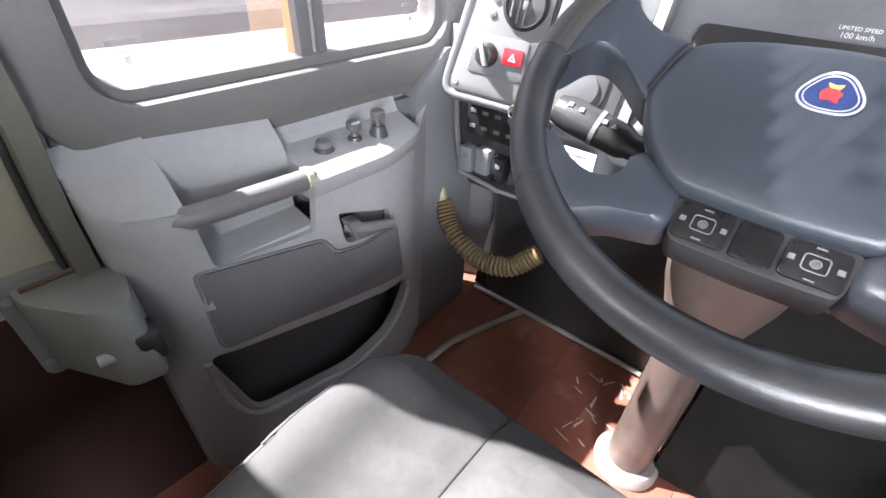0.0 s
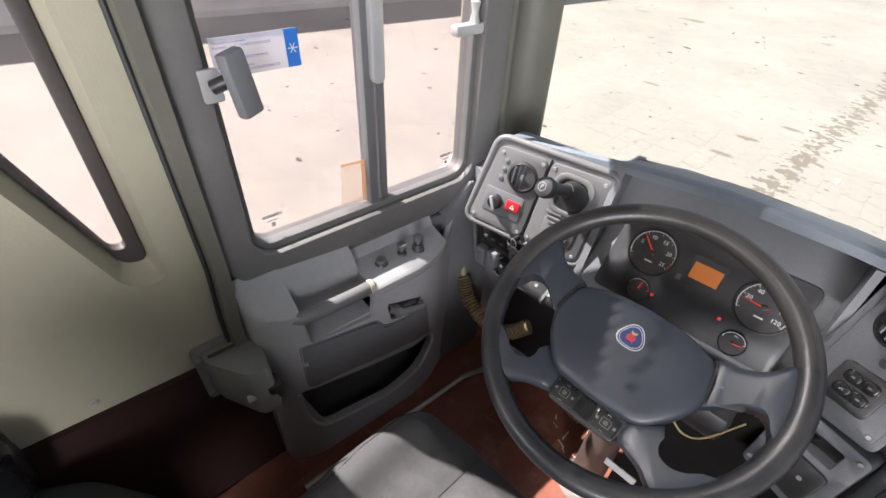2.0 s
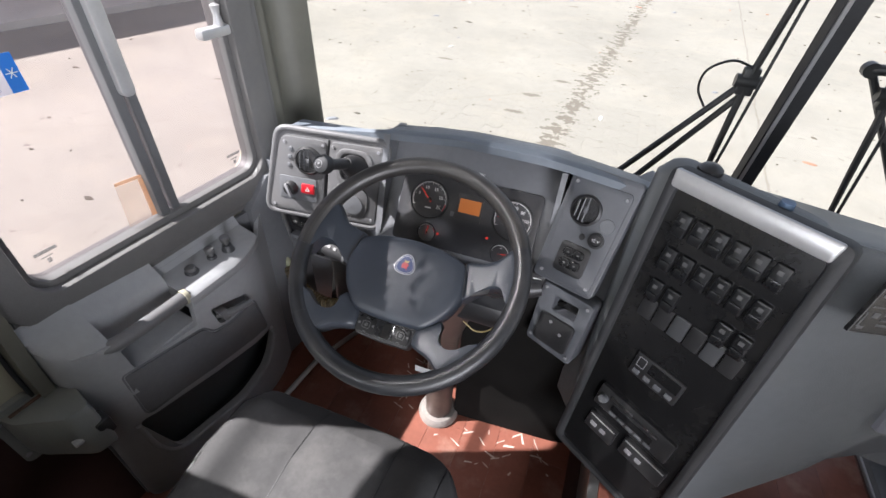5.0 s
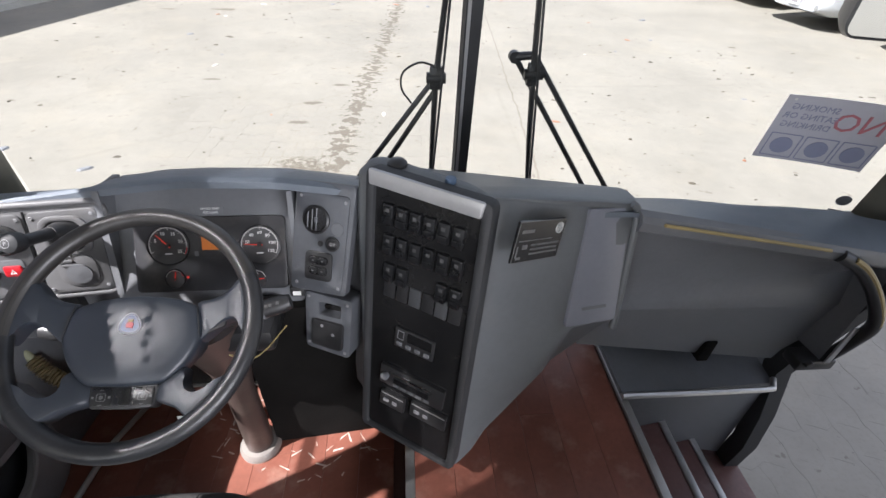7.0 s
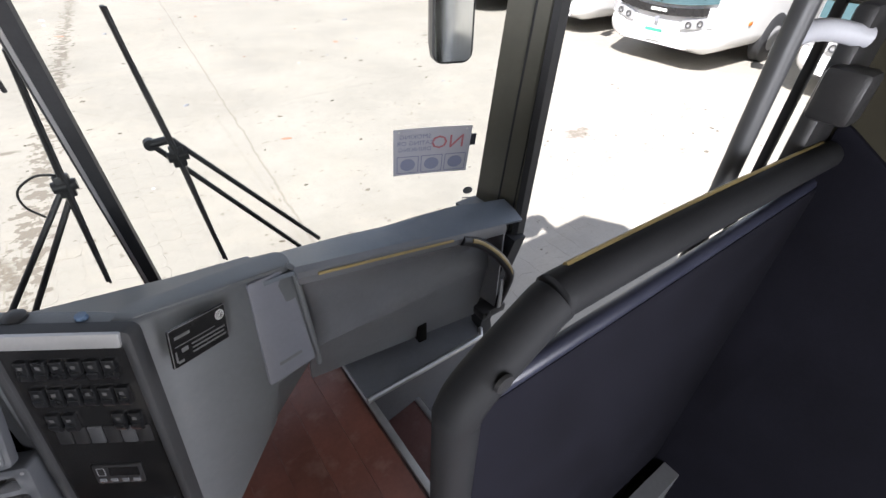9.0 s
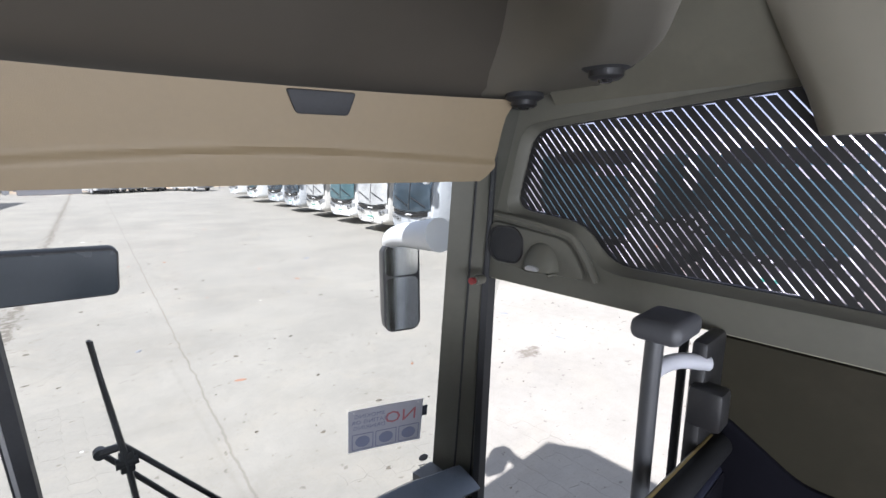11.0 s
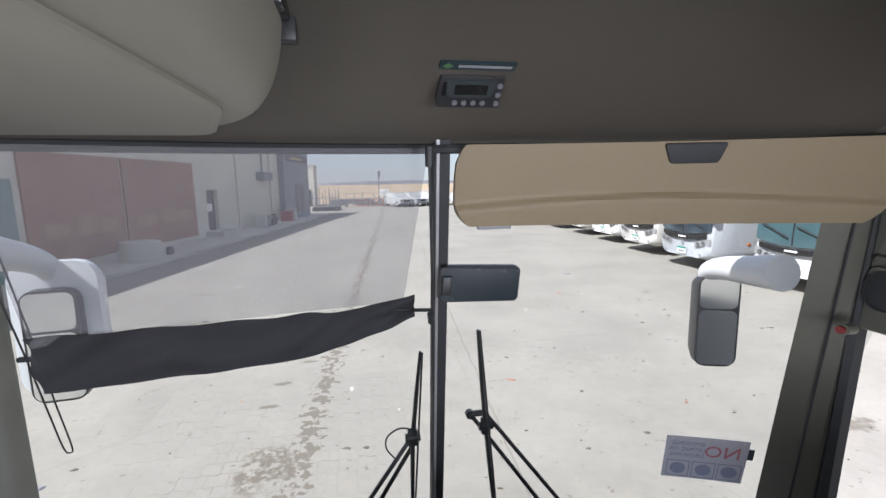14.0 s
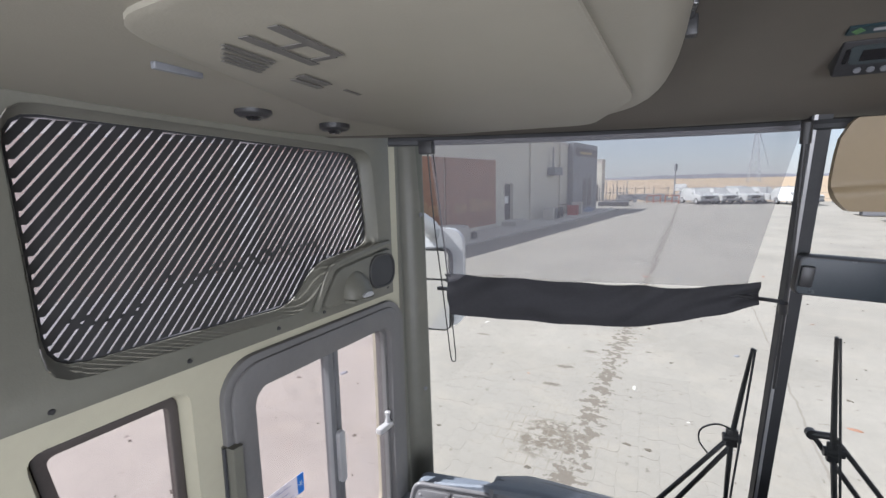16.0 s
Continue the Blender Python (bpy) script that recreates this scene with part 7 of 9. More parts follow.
def duct_pt(u, v):
    """A rounded rib that sweeps from the door's front corner inwards and back under the roof."""
    k = u * (len(duct_a) - 1)
    p, q = duct_a[round(k)], duct_b[round(k)]
    low = 2.122 + 0.05 * max(0.0, u - 0.45)
    w = min(v / 0.8, 1.0)
    x, y = p.x + (q.x - p.x) * w, p.y + (q.y - p.y) * w
    if v <= 0.8:
        f = min(1.0, w / 0.72)
        f = f * f * (3 - 2 * f)
        return Vector((x, min(y, screen_y(x, 2.12) - 0.015), (ceil_z(p.x, p.y) + 0.004) * (1 - f) + low * f))
    a = radians(90 * (v - 0.8) / 0.2)
    out = (q - p).normalized()
    return Vector((x + out.x * 0.05 * math.sin(a), y + out.y * 0.05 * math.sin(a), low + 0.28 * (1 - math.cos(a))))


# tone between the roof lining and the ceiling moulding
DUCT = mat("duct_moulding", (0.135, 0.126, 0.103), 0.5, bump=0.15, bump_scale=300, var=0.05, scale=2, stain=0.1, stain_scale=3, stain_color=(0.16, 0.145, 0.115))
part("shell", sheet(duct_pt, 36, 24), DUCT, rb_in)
downlight(1.72, 0.14, 2.122)
downlight(1.86, 0.46, 2.105)
SIDE_DARK = mat("olive_roof_side", (0.12, 0.115, 0.088), 0.55, bump=0.2, bump_scale=300, var=0.08, scale=4, stain=0.12, stain_scale=5)
solid("roof_side_panel", loft([[Vector((1.925, y, 2.09)), Vector((1.7, y, 2.33)), Vector((1.7, y, 2.36)), Vector((1.94, y, 2.12))] for y in (-0.9, 0.4)]), SIDE_DARK, "dull olive sloping panel at the roof's edge", "trim", kind="structure")
arch = []
for yf, xi, z in ((-0.2, 1.895, 1.98), (-0.17, 1.87, 2.06), (-0.135, 1.825, 2.14), (-0.11, 1.775, 2.21), (-0.092, 1.72, 2.27), (-0.07, 1.65, 2.33), (-0.04, 1.55, 2.4), (0.0, 1.4, 2.46)):
    arch.append([Vector((1.96, yf + 0.01, z)), Vector((xi + 0.03, yf, z)), Vector((xi, yf - 0.03, z)), Vector((xi - 0.01, yf - 0.1, z)), Vector((xi - 0.01, -0.7, z)), Vector((1.96, -0.7, z))])
solid("roof_arch", loft(arch), CEILING, "cream rounded roof arch behind the entrance", "arch", kind="structure")
solid("roof_edge_trim", loft([[Vector((1.77, y, 2.262)), Vector((1.7, y, 2.29)), Vector((1.6, y, 2.36)), Vector((1.6, y, 2.45)), Vector((1.8, y, 2.4))] for y in (-0.1, 0.35)]), CEILING, "cream trim along the top of the roof's side panel", "trim", kind="structure")

# air-conditioning controller in the roof panel
def roof_frame(x, y):
    e = 0.002
    dzdy = (ceil_z(x, y + e) - ceil_z(x, y - e)) / (2 * e)
    dzdx = (ceil_z(x + e, y) - ceil_z(x - e, y)) / (2 * e)
    o = Vector((x, y, ceil_z(x, y)))
    return basis(o, Vector((1, 0, dzdx)), Vector((0, -1, -dzdy)))


RF = roof_frame(0.684, 0.556)
AC = RF @ pose(0, 0, 0.012, -24, 0, 0)
ac = thing("climate_controller", AC.translation, "black roof-mounted climate controller with a small screen", "controller")
part("case", plate(rrect(-0.07, 0.07, -0.04, 0.04, 0.004), (), -0.035, 0.008, AC, bev=0.003), BLACK, ac)
part("fascia", plate(rounded([(-0.056, 0.03), (0.056, 0.03), (0.044, -0.012), (-0.05, -0.012)], 0.008), (), 0.008, 0.0095, AC), mat("dark_teal_fascia", (0.035, 0.043, 0.045), 0.35, var=0.1, scale=20), ac)
part("screen", plate(rrect(-0.036, 0.036, -0.004, 0.02, 0.002), (), 0.0095, 0.0105, AC), GLOSS_BLACK, ac)
part("side_key", plate(rrect(-0.062, -0.055, -0.008, 0.024, 0.003), (), 0.008, 0.0105, AC), GLOSS_BLACK, ac)
for i in range(4):
    part("button", lathe([(0.0001, 0), (0.0065, 0), (0.006, 0.003), (0.0001, 0.0035)], AC @ pose(-0.032 + 0.021 * i, -0.026, 0.008), 14), PLASTIC_DARK, ac)
for v in (-0.026, -0.004, 0.018):
    part("button", lathe([(0.0001, 0), (0.0065, 0), (0.006, 0.003), (0.0001, 0.0035)], AC @ pose(0.062, v, 0.008), 14), PLASTIC_DARK, ac)
RL = RF @ pose(0, 0.004, 0.004)
lb2 = thing("roof_label", RL @ Vector((0.0, 0.075, 0.0)), "narrow blue-green label above the controller", "label")
part("strip", plate(rrect(-0.078, 0.078, 0.062, 0.086, 0.002), (), -0.006, 0.002, RL), mat("teal_label", (0.012, 0.03, 0.037), 0.5), lb2)
part("badge", plate([(-0.062, 0.064), (-0.052, 0.074), (-0.062, 0.084), (-0.072, 0.074)], (), 0.002, 0.003, RL), mat("green_print", (0.07, 0.15, 0.06), 0.5), lb2, smooth=False)
part("print_bar", plate(rrect(-0.04, 0.07, 0.07, 0.078, 0.001), (), 0.002, 0.0027, RL), GREY_PRINT, lb2, smooth=False)
rbn = thing("roof_sensor", (0.33, 0.37, 2.25), "small black square sensor at the locker's edge", "sensor")
part("body", B(0.318, 0.352, 0.355, 0.385, 2.235, 2.275, bev=0.004), BLACK, rbn)
part("slot", B(0.326, 0.345, 0.27, 0.35, 2.26, 2.3, bev=0.004), GLOSS_BLACK, rbn)

# ---- sun visor over the right-hand screen ----
visor = thing("sun_visor", (1.28, 0.8, 2.0), "tan padded sun visor across the windscreen top", "sun visor")
def fold(x, z):
    """The padded lower edge swells out below an arched crease."""
    k = max(0.0, min(1.0, (1.942 + 0.03 * math.sin(math.pi * (x - 0.7) / 1.15) - z) / 0.022))
    return 0.016 * k * k * (3 - 2 * k)


def visor_loop(z):
    pts = []
    for side, off in ((0, -0.028), (1, -0.05)):
        xs = [0.705 + 0.03 * ((2.0 - z) / 0.11) ** 4 + (1.14 - 0.06 * ((2.0 - z) / 0.11) ** 4 * (z < 2.0)) * i / 24 for i in range(25)]
        row = [Vector((x, screen_y(x, z) + off - (0.012 * math.sin(math.pi * (x - 0.7) / 1.15) + fold(x, z) if side else 0), z + 0.02 * (1 - z / 2.1) * math.sin(3 * x))) for x in xs]
        pts += row if side == 0 else row[::-1]
    return pts


part("board", loft([visor_loop(z) for z in (1.878, 1.884, 1.895, 1.91, 1.92, 1.93, 1.94, 1.95, 1.96, 1.97, 1.985, 2.02, 2.06, 2.095, 2.108)]), TAN, visor)
VC = basis((1.355, screen_y(1.355, 2.06) - 0.062, 2.06), (1, -0.25, 0), (0, -0.28, 1))
part("clip", plate(rounded([(-0.085, 0.045), (0.085, 0.045), (0.066, -0.012), (-0.062, -0.012)], 0.01), (), -0.012, 0.008, VC, bev=0.004), RUBBER, visor, "dark rubber clip")
part("hem_tab", B(0.78, 0.88, screen_y(0.83, 1.88) - 0.05, screen_y(0.83, 1.88) - 0.03, 1.868, 1.88, bev=0.002), GREY_PRINT, visor)

# ---- roller shade over the driver's screen ----
shade = thing("roller_shade", (0.1, 0.85, 1.7), "grey see-through roller shade with a crumpled black hem", "roller shade")
def shade_xr(z):
    return 0.632 - 0.07 * (2.1 - z) / 0.45


part("mesh", sheet(lambda u, v: Vector((-0.33 + (shade_xr(2.1 - 0.46 * v) + 0.33) * u, screen_y(-0.33 + (shade_xr(2.1 - 0.46 * v) + 0.33) * u, 2.1 - 0.46 * v) - 0.03, 2.1 - 0.46 * v)), 20, 12), veil("shade_mesh", (0.2, 0.196, 0.21), 0.54), shade, "fine grey mesh")
def hem(u, v):
    x = -0.335 + 0.93 * u
    top = 1.668 - 0.036 * math.sin(0.5 * math.pi * min(1, u / 0.8)) + 0.034 * max(0, (u - 0.82) / 0.18)
    bot = 1.522 - 0.042 * math.sin(math.pi * min(1.0, u * 0.9 + 0.05)) + 0.075 * max(0, (u - 0.6) / 0.4) ** 1.5 + 0.006 * math.sin(40 * u) * max(0, (u - 0.7) / 0.3)
    z = top + (bot - top) * v
    fold = 0.008 * math.sin(v * 9 + 14 * u + 3 * math.sin(9 * u)) + 0.006 * math.sin(31 * u + 6 * v)
    return Vector((x, screen_y(x, z) - 0.036 + fold, z))


part("hem", sheet(hem, 70, 14, 0.002), mat("black_shade_cloth", (0.024, 0.024, 0.027), 0.85, bump=0.3, bump_scale=300, var=0.3, scale=8), shade, "crumpled black cloth hem")
part("rod", tube([(0.52, screen_y(0.52, 1.61) - 0.035, 1.618), (0.655, screen_y(0.65, 1.6) - 0.03, 1.605)], 0.006, 8), BLACK, shade)
cords = thing("pull_cord", (-0.37, 0.8, 1.8), "thin black pull cord hanging beside the pillar", "cord")
part("cord", tube(spline([(-0.335, 0.61, 2.1), (-0.35, 0.68, 1.85), (-0.37, 0.78, 1.6), (-0.385, 0.85, 1.42), (-0.395, 0.9, 1.295), (-0.385, 0.905, 1.28), (-0.375, 0.9, 1.3), (-0.36, 0.84, 1.45), (-0.345, 0.77, 1.65), (-0.325, 0.66, 1.95), (-0.32, 0.612, 2.1)], 4), 0.0022, 6), BLACK, cords)
part("clip", B(-0.36, -0.315, 0.6, 0.63, 2.06, 2.1, bev=0.004), BLACK, cords)
part("guide", B(-0.39, -0.35, 0.775, 0.79, 1.595, 1.607, bev=0.003), BLACK, cords)
guide = thing("shade_guide_rod", (0.63, 0.8, 1.7), "thin black guide rod beside the centre bar", "rod")
part("rod", tube([(0.622, 0.735, 2.085), (0.633, 0.8, 1.75), (0.645, 0.905, 1.35)], 0.0045, 8), BLACK, guide)
part("end_fitting", tube([(0.621, 0.727, 2.1), (0.623, 0.74, 2.05)], 0.012, 10), BLACK, guide)
part("slider", tube([(0.63, 0.825, 1.63), (0.634, 0.838, 1.6)], 0.011, 10), BLACK, guide)

# ---- rear-view mirror on the centre bar ----
inm = thing("rear_view_mirror", (0.8, 0.9, 1.69), "dark rectangular rear-view mirror on the centre bar", "mirror")
IM = basis((0.8, 0.895, 1.69), (1, 0.06, -0.06), (0, -0.1, 1))
part("shell", plate(rrect(-0.132, 0.132, -0.058, 0.058, 0.018), (), -0.03, 0.0, IM, bev=0.008), BLACK, inm)
part("glass", plate(rrect(-0.126, 0.126, -0.052, 0.052, 0.014), (), 0.0, 0.002, IM), mat("dark_mirror", (0.022, 0.03, 0.036), 0.25, var=0.1), inm)
part("mount", B(-0.125, -0.095, -0.03, 0.03, 0.002, 0.012, bev=0.004, M=IM), BLACK, inm)

# ---- notice on the right-hand screen ----
NX, NZ = 1.69, 0.94
NF = basis((NX, screen_y(NX, NZ) - 0.004, NZ), (0.27, -0.112, 0.0), (0, -0.28, 1))
notice = thing("no_smoking_notice", NF.translation, "paper notice taped to the windscreen, seen from behind", "notice")
part("paper", sheet(lambda u, v: NF @ Vector((-0.14 + 0.285 * u, -0.102 + 0.21 * v + 0.006 * math.sin(math.pi * u), 0.004 * math.sin(3 * u))), 10, 4, 0.0008), PAPER, notice)
NM = NF @ pose(0, 0, 0.0055)
RED_PRINT = mat("faint_red_print", (0.55, 0.2, 0.23), 0.8, var=0.05)
BLUE_PRINT = mat("faint_blue_print", (0.3, 0.32, 0.45), 0.8, var=0.05)
words("lettering", "NO", 0.08, RED_PRINT, notice, NM @ pose(0.058, 0.045, 0), mirror=True)
for s, v in (("SMOKING", 0.078), ("EATING OR", 0.05), ("DRINKING", 0.022)):
    words("lettering", s, 0.0255, BLUE_PRINT, notice, NM @ pose(-0.062, v, 0), mirror=True)
for i in range(3):
    part("pictogram_frame", plate(rrect(-0.128 + 0.09 * i, -0.046 + 0.09 * i, -0.088, -0.008, 0.004), [rrect(-0.125 + 0.09 * i, -0.049 + 0.09 * i, -0.085, -0.011, 0.003)], -0.0004, 0.0004, NM), BLUE_PRINT, notice, smooth=False)
    part("pictogram", lathe([(0.0001, -0.0004), (0.028, -0.0004), (0.028, 0.0004), (0.0001, 0.0004)], NM @ pose(-0.087 + 0.09 * i, -0.048, 0), 18), BLUE_PRINT, notice)
part("tape", plate(rrect(0.125, 0.165, 0.02, 0.07, 0.002), (), -0.002, 0.001, NF), mat("dark_tape", (0.04, 0.045, 0.06), 0.5), notice)
for u in (-0.12, -0.03, 0.055, 0.125):
    part("pin_hole", lathe([(0.0001, 0), (0.004, 0), (0.004, 0.0012), (0.0001, 0.0012)], NF @ pose(u, 0.098, 0.003), 8), WHITE, notice)
gm = thing("glass_mark", (1.86, 0.93, 0.74), "round grey sticker low on the windscreen", "sticker")
GM = basis((1.862, screen_y(1.862, 0.735) - 0.004, 0.735), (0.27, -0.12, 0), (0, -0.28, 1))
part("disc", lathe([(0.0001, 0), (0.02, 0), (0.02, 0.001), (0.0001, 0.001)], GM, 20), GREY_PRINT, gm)
part("bar", plate(rrect(-0.02, 0.02, -0.045, -0.04, 0.001), (), 0, 0.001, GM), GREY_PRINT, gm, smooth=False)
part("bar", plate(rrect(-0.014, 0.014, -0.056, -0.052, 0.001), (), 0, 0.001, GM), GREY_PRINT, gm, smooth=False)

# ---- wipers outside the screen ----
def wiper(name, pivot, top, low, arms, hook):
    w = thing(name, pivot, "black windscreen wiper with twin arms parked upright", "wiper", group="windscreen wipers")
    pv = Vector(pivot)
    part("blade", tube([Vector(low), pv * 0.5 + Vector(low) * 0.5 + Vector((0, 0.004, 0)), pv, pv * 0.5 + Vector(top) * 0.5 + Vector((0, 0.004, 0)), Vector(top)], [0.006, 0.009, 0.01, 0.009, 0.006], 8), BLACK, w)
    part("rubber_lip", tube([Vector(low) + Vector((0.006, -0.012, 0)), Vector(top) + Vector((0.006, -0.012, 0))], 0.004, 6), RUBBER, w)
    for a, b in arms:
        part("arm", tube([a, b], 0.009, 8), BLACK, w)
    part("joint", tube([pv + Vector((-0.03, 0, 0)), pv + Vector((0.03, 0, 0))], 0.017, 12), BLACK, w)
    part("joint_plate", B(pv.x - 0.02, pv.x + 0.02, pv.y - 0.012, pv.y + 0.012, pv.z - 0.035, pv.z + 0.035, bev=0.005), BLACK, w)
    return w


wl2 = wiper("windscreen_wiper", (0.612, 1.262, 0.985), (0.645, 1.208, 1.366), (0.597, 1.21, 0.66), [((0.6, 1.27, 0.97), (0.3, 1.2, 0.6)), ((0.615, 1.27, 0.95), (0.36, 1.22, 0.58))], None)
part("washer_hose", tube(spline([(0.61, 1.262, 1.02), (0.56, 1.262, 1.03), (0.51, 1.262, 1.0), (0.505, 1.262, 0.95), (0.535, 1.26, 0.905)], 6), 0.0035, 6), BLACK, wl2)
wr2 = wiper("windscreen_wiper", (0.918, 1.26, 1.0), (0.866, 1.18, 1.445), (0.945, 1.21, 0.6), [((0.913, 1.262, 1.06), (1.33, 1.27, 0.5)), ((0.858, 1.28, 1.047), (1.24, 1.26, 0.5))], None)
part("link", tube([(0.913, 1.262, 1.057), (0.856, 1.281, 1.047)], 0.013, 10), BLACK, wr2)
part("link_end", tube([(0.856, 1.268, 1.047), (0.856, 1.294, 1.047)], 0.018, 12), BLACK, wr2)

# ---- outside mirrors ----
def outside_mirror(base, n, label, arm):
    m = thing("outside_mirror", base, label, "mirror", group="outside mirrors")
    M = basis(base, n, (0, 0, 1))
    part("housing", loft([[M @ Vector((u * k, v * kv, w)) for u, v in rrect(-0.095, 0.095, -0.225, 0.225, 0.05, 5)] for k, kv, w in ((1.0, 1.0, 0.0), (1.02, 1.01, -0.04), (0.85, 0.9, -0.12), (0.4, 0.6, -0.15))]), BLACK, m)
    part("mirror_glass", plate(rrect(-0.085, 0.085, 0.065, 0.215, 0.03), (), 0.0, 0.004, M), MIRROR, m, "upper wide-angle glass")
    part("mirror_glass", plate(rrect(-0.085, 0.085, -0.215, 0.055, 0.03), (), 0.0, 0.004, M), MIRROR, m, "lower flat glass")
    part("bracket", tube(spline([Vector(p) for p in arm], 6), [0.036 + 0.034 * k / (6 * (len(arm) - 1)) for k in range(6 * (len(arm) - 1) + 1)], 16), mat("white_arm_paint", (0.65, 0.65, 0.65), 0.3, var=0.05), m, "white curved bracket")
    return m


outside_mirror((2.11, 1.38, 1.32), (0.945, -0.326, 0), "tall two-part outside mirror with a white arm", [(2.1, 1.44, 1.5), (2.08, 1.42, 1.56), (2.05, 1.3, 1.6), (2.0, 1.1, 1.63), (1.98, 0.95, 1.65)])
lm = outside_mirror((-0.75, 1.5, 1.4), (0.995, 0.098, 0), "tall outside mirror in a white housing", [(-0.75, 1.6, 1.6), (-0.78, 1.55, 1.72), (-0.76, 1.3, 1.8), (-0.68, 1.0, 1.85)])
part("white_shell", loft([[basis((-0.75, 1.5, 1.4), (0.995, 0.098, 0), (0, 0, 1)) @ Vector((u * k, v * kv + 0.06, w)) for u, v in rrect(-0.15, 0.15, -0.27, 0.27, 0.08, 5)] for k, kv, w in ((1.0, 1.0, -0.05), (1.0, 1.0, -0.1), (0.8, 0.85, -0.2))]), mat("white_mirror_paint", (0.72, 0.73, 0.74), 0.25, var=0.04), lm, "white painted shell")

# ---- partition behind the steps ----
part_p = thing("partition", (1.45, -0.1, STEP), "dark blue partition with a grey tube handrail", "partition")
part("handrail", tube(spline([(0.99, -0.1, 0.17), (0.99, -0.1, 0.8), (0.99, -0.1, 1.18), (0.993, -0.1, 1.235), (1.02, -0.1, 1.268), (1.09, -0.1, 1.317), (1.115, -0.1, 1.33), (1.15, -0.1, 1.333), (1.5, -0.1, 1.318), (1.9, -0.1, 1.292)], 5), 0.027, 16), RAIL, part_p, "dark grey painted tube")
part("grip_strip", tube([(1.14, -0.088, 1.356), (1.5, -0.088, 1.342), (1.88, -0.088, 1.316)], 0.0045, 8), YELLOW, part_p, "thin yellow strip")
part("panel", plate(rounded([(1.0, STEP), (1.925, STEP), (1.925, 1.22), (1.01, 1.23)], 0.02), (), -0.014, 0.014, basis((0, -0.1, 0), (1, 0, 0), (0, 0, 1)), bev=0.004), NAVY, part_p, "dark navy cloth-covered panel")
part("panel_edge", tube([(0.99, -0.1, 1.235), (1.9, -0.1, 1.228)], 0.013, 10), mat("blue_black_edging", (0.022, 0.024, 0.04), 0.35, var=0.1, scale=12), part_p, "shiny blue-black edging")
part("bolt_cap", lathe([(0.0001, 0), (0.012, 0), (0.011, 0.004), (0.0001, 0.005)], basis((1.025, -0.126, 1.285), (1, 0, 0), (0, 0, 1)), 14), BLACK, part_p)

# ---- open door and its pole ----
PALE_BAR = mat("pale_bar_paint", (0.5, 0.51, 0.55), 0.35, var=0.08, scale=14)
door = thing("entrance_door", (1.8, -0.05, -0.4), "open entrance door folded back, with grey pole and handle", "door", kind="structure")
part("pole", tube([(1.64, -0.03, -0.3), (1.65, -0.03, 0.8), (1.655, -0.03, 1.5), (1.66, -0.03, 1.6)], 0.0175, 14), STEEL, door, "grey upright pole")
part("pole_cap", B(1.628, 1.755, -0.085, 0.012, 1.592, 1.638, bev=0.018, seg=3), mat("dark_cap_plastic", (0.07, 0.072, 0.078), 0.5, var=0.1, scale=8), door)
part("leaf_edge", B(1.918, 1.94, -0.004, 0.014, -0.5, 1.565, bev=0.004), RUBBER, door, "dark rubber edge of the folded leaf")
part("leaf", B(1.8, 1.926, -0.085, -0.05, -0.5, 1.56, bev=0.012), BLACK, door)
part("pull_bar", tube(spline([(1.655, -0.03, 1.47), (1.69, -0.02, 1.51), (1.76, -0.04, 1.52), (1.82, -0.08, 1.51)], 5), 0.017, 12), PALE_BAR, door, "pale curved pull bar")
part("hinge_block", B(1.77, 1.83, -0.13, -0.06, 1.38, 1.47, bev=0.012), BLACK, door)

# ---- unseen half wall added behind the driver to shade the lower left ----
solid("light_block_wall", B(-0.73, 0.32, -1.06, -1.02, 0.0, 1.05, bev=0.01), NAVY, "unseen dark half wall that blocks light behind the driver's seat", "wall", kind="structure")
# ---- the yard outside: workshop building ----
HOUSE = mat("cream_render", (0.62, 0.585, 0.5), 0.8, var=0.08, scale=0.5, bump=0.3, bump_scale=20, stain=0.15, stain_scale=0.4, stain_color=(0.45, 0.4, 0.32))
CLAD = mat("grey_cladding", (0.2, 0.205, 0.22), 0.6, var=0.1, scale=1.0)
BROWN = mat("brown_shutter", (0.27, 0.135, 0.085), 0.5, var=0.15, scale=0.6, stain=0.3, stain_scale=0.7, stain_color=(0.36, 0.23, 0.15))
DARKDOOR = mat("dark_door", (0.05, 0.05, 0.055), 0.4, var=0.1)
KERB = mat("kerb_concrete", (0.5, 0.48, 0.43), 0.8, var=0.1, scale=1.5)
# wall frame: u along the frontage, v up, w out to the yard
HB = basis((-13.2, 0, GROUND), (0.1867, 0.9824, 0), (0, 0, 1))
def yu(y):
    return y / 0.9824


house = thing("workshop_building", HB @ Vector((yu(25), 0, -3)), "long pale workshop with brown shutters and grey end block", "building")
part("wall", plate([(yu(-40), 0), (yu(38.5), 0), (yu(38.5), 5.75), (yu(-40), 5.75)], [[(yu(27.3), 0.4), (yu(28.5), 0.4), (yu(28.5), 2.75), (yu(27.3), 2.75)]], -8.0, 0.0, HB), HOUSE, house)
part("roof", plate([(yu(-40.2), 5.75), (yu(38.7), 5.75), (yu(38.7), 5.95), (yu(-40.2), 5.95)], (), -8.2, 0.12, HB), KERB, house)
blk = part("end_block", plate([(yu(38.5), 0), (yu(45), 0), (yu(45), 6.0), (yu(38.5), 6.0)], (), -7.0, 0.5, HB), CLAD, house, "grey clad end block")
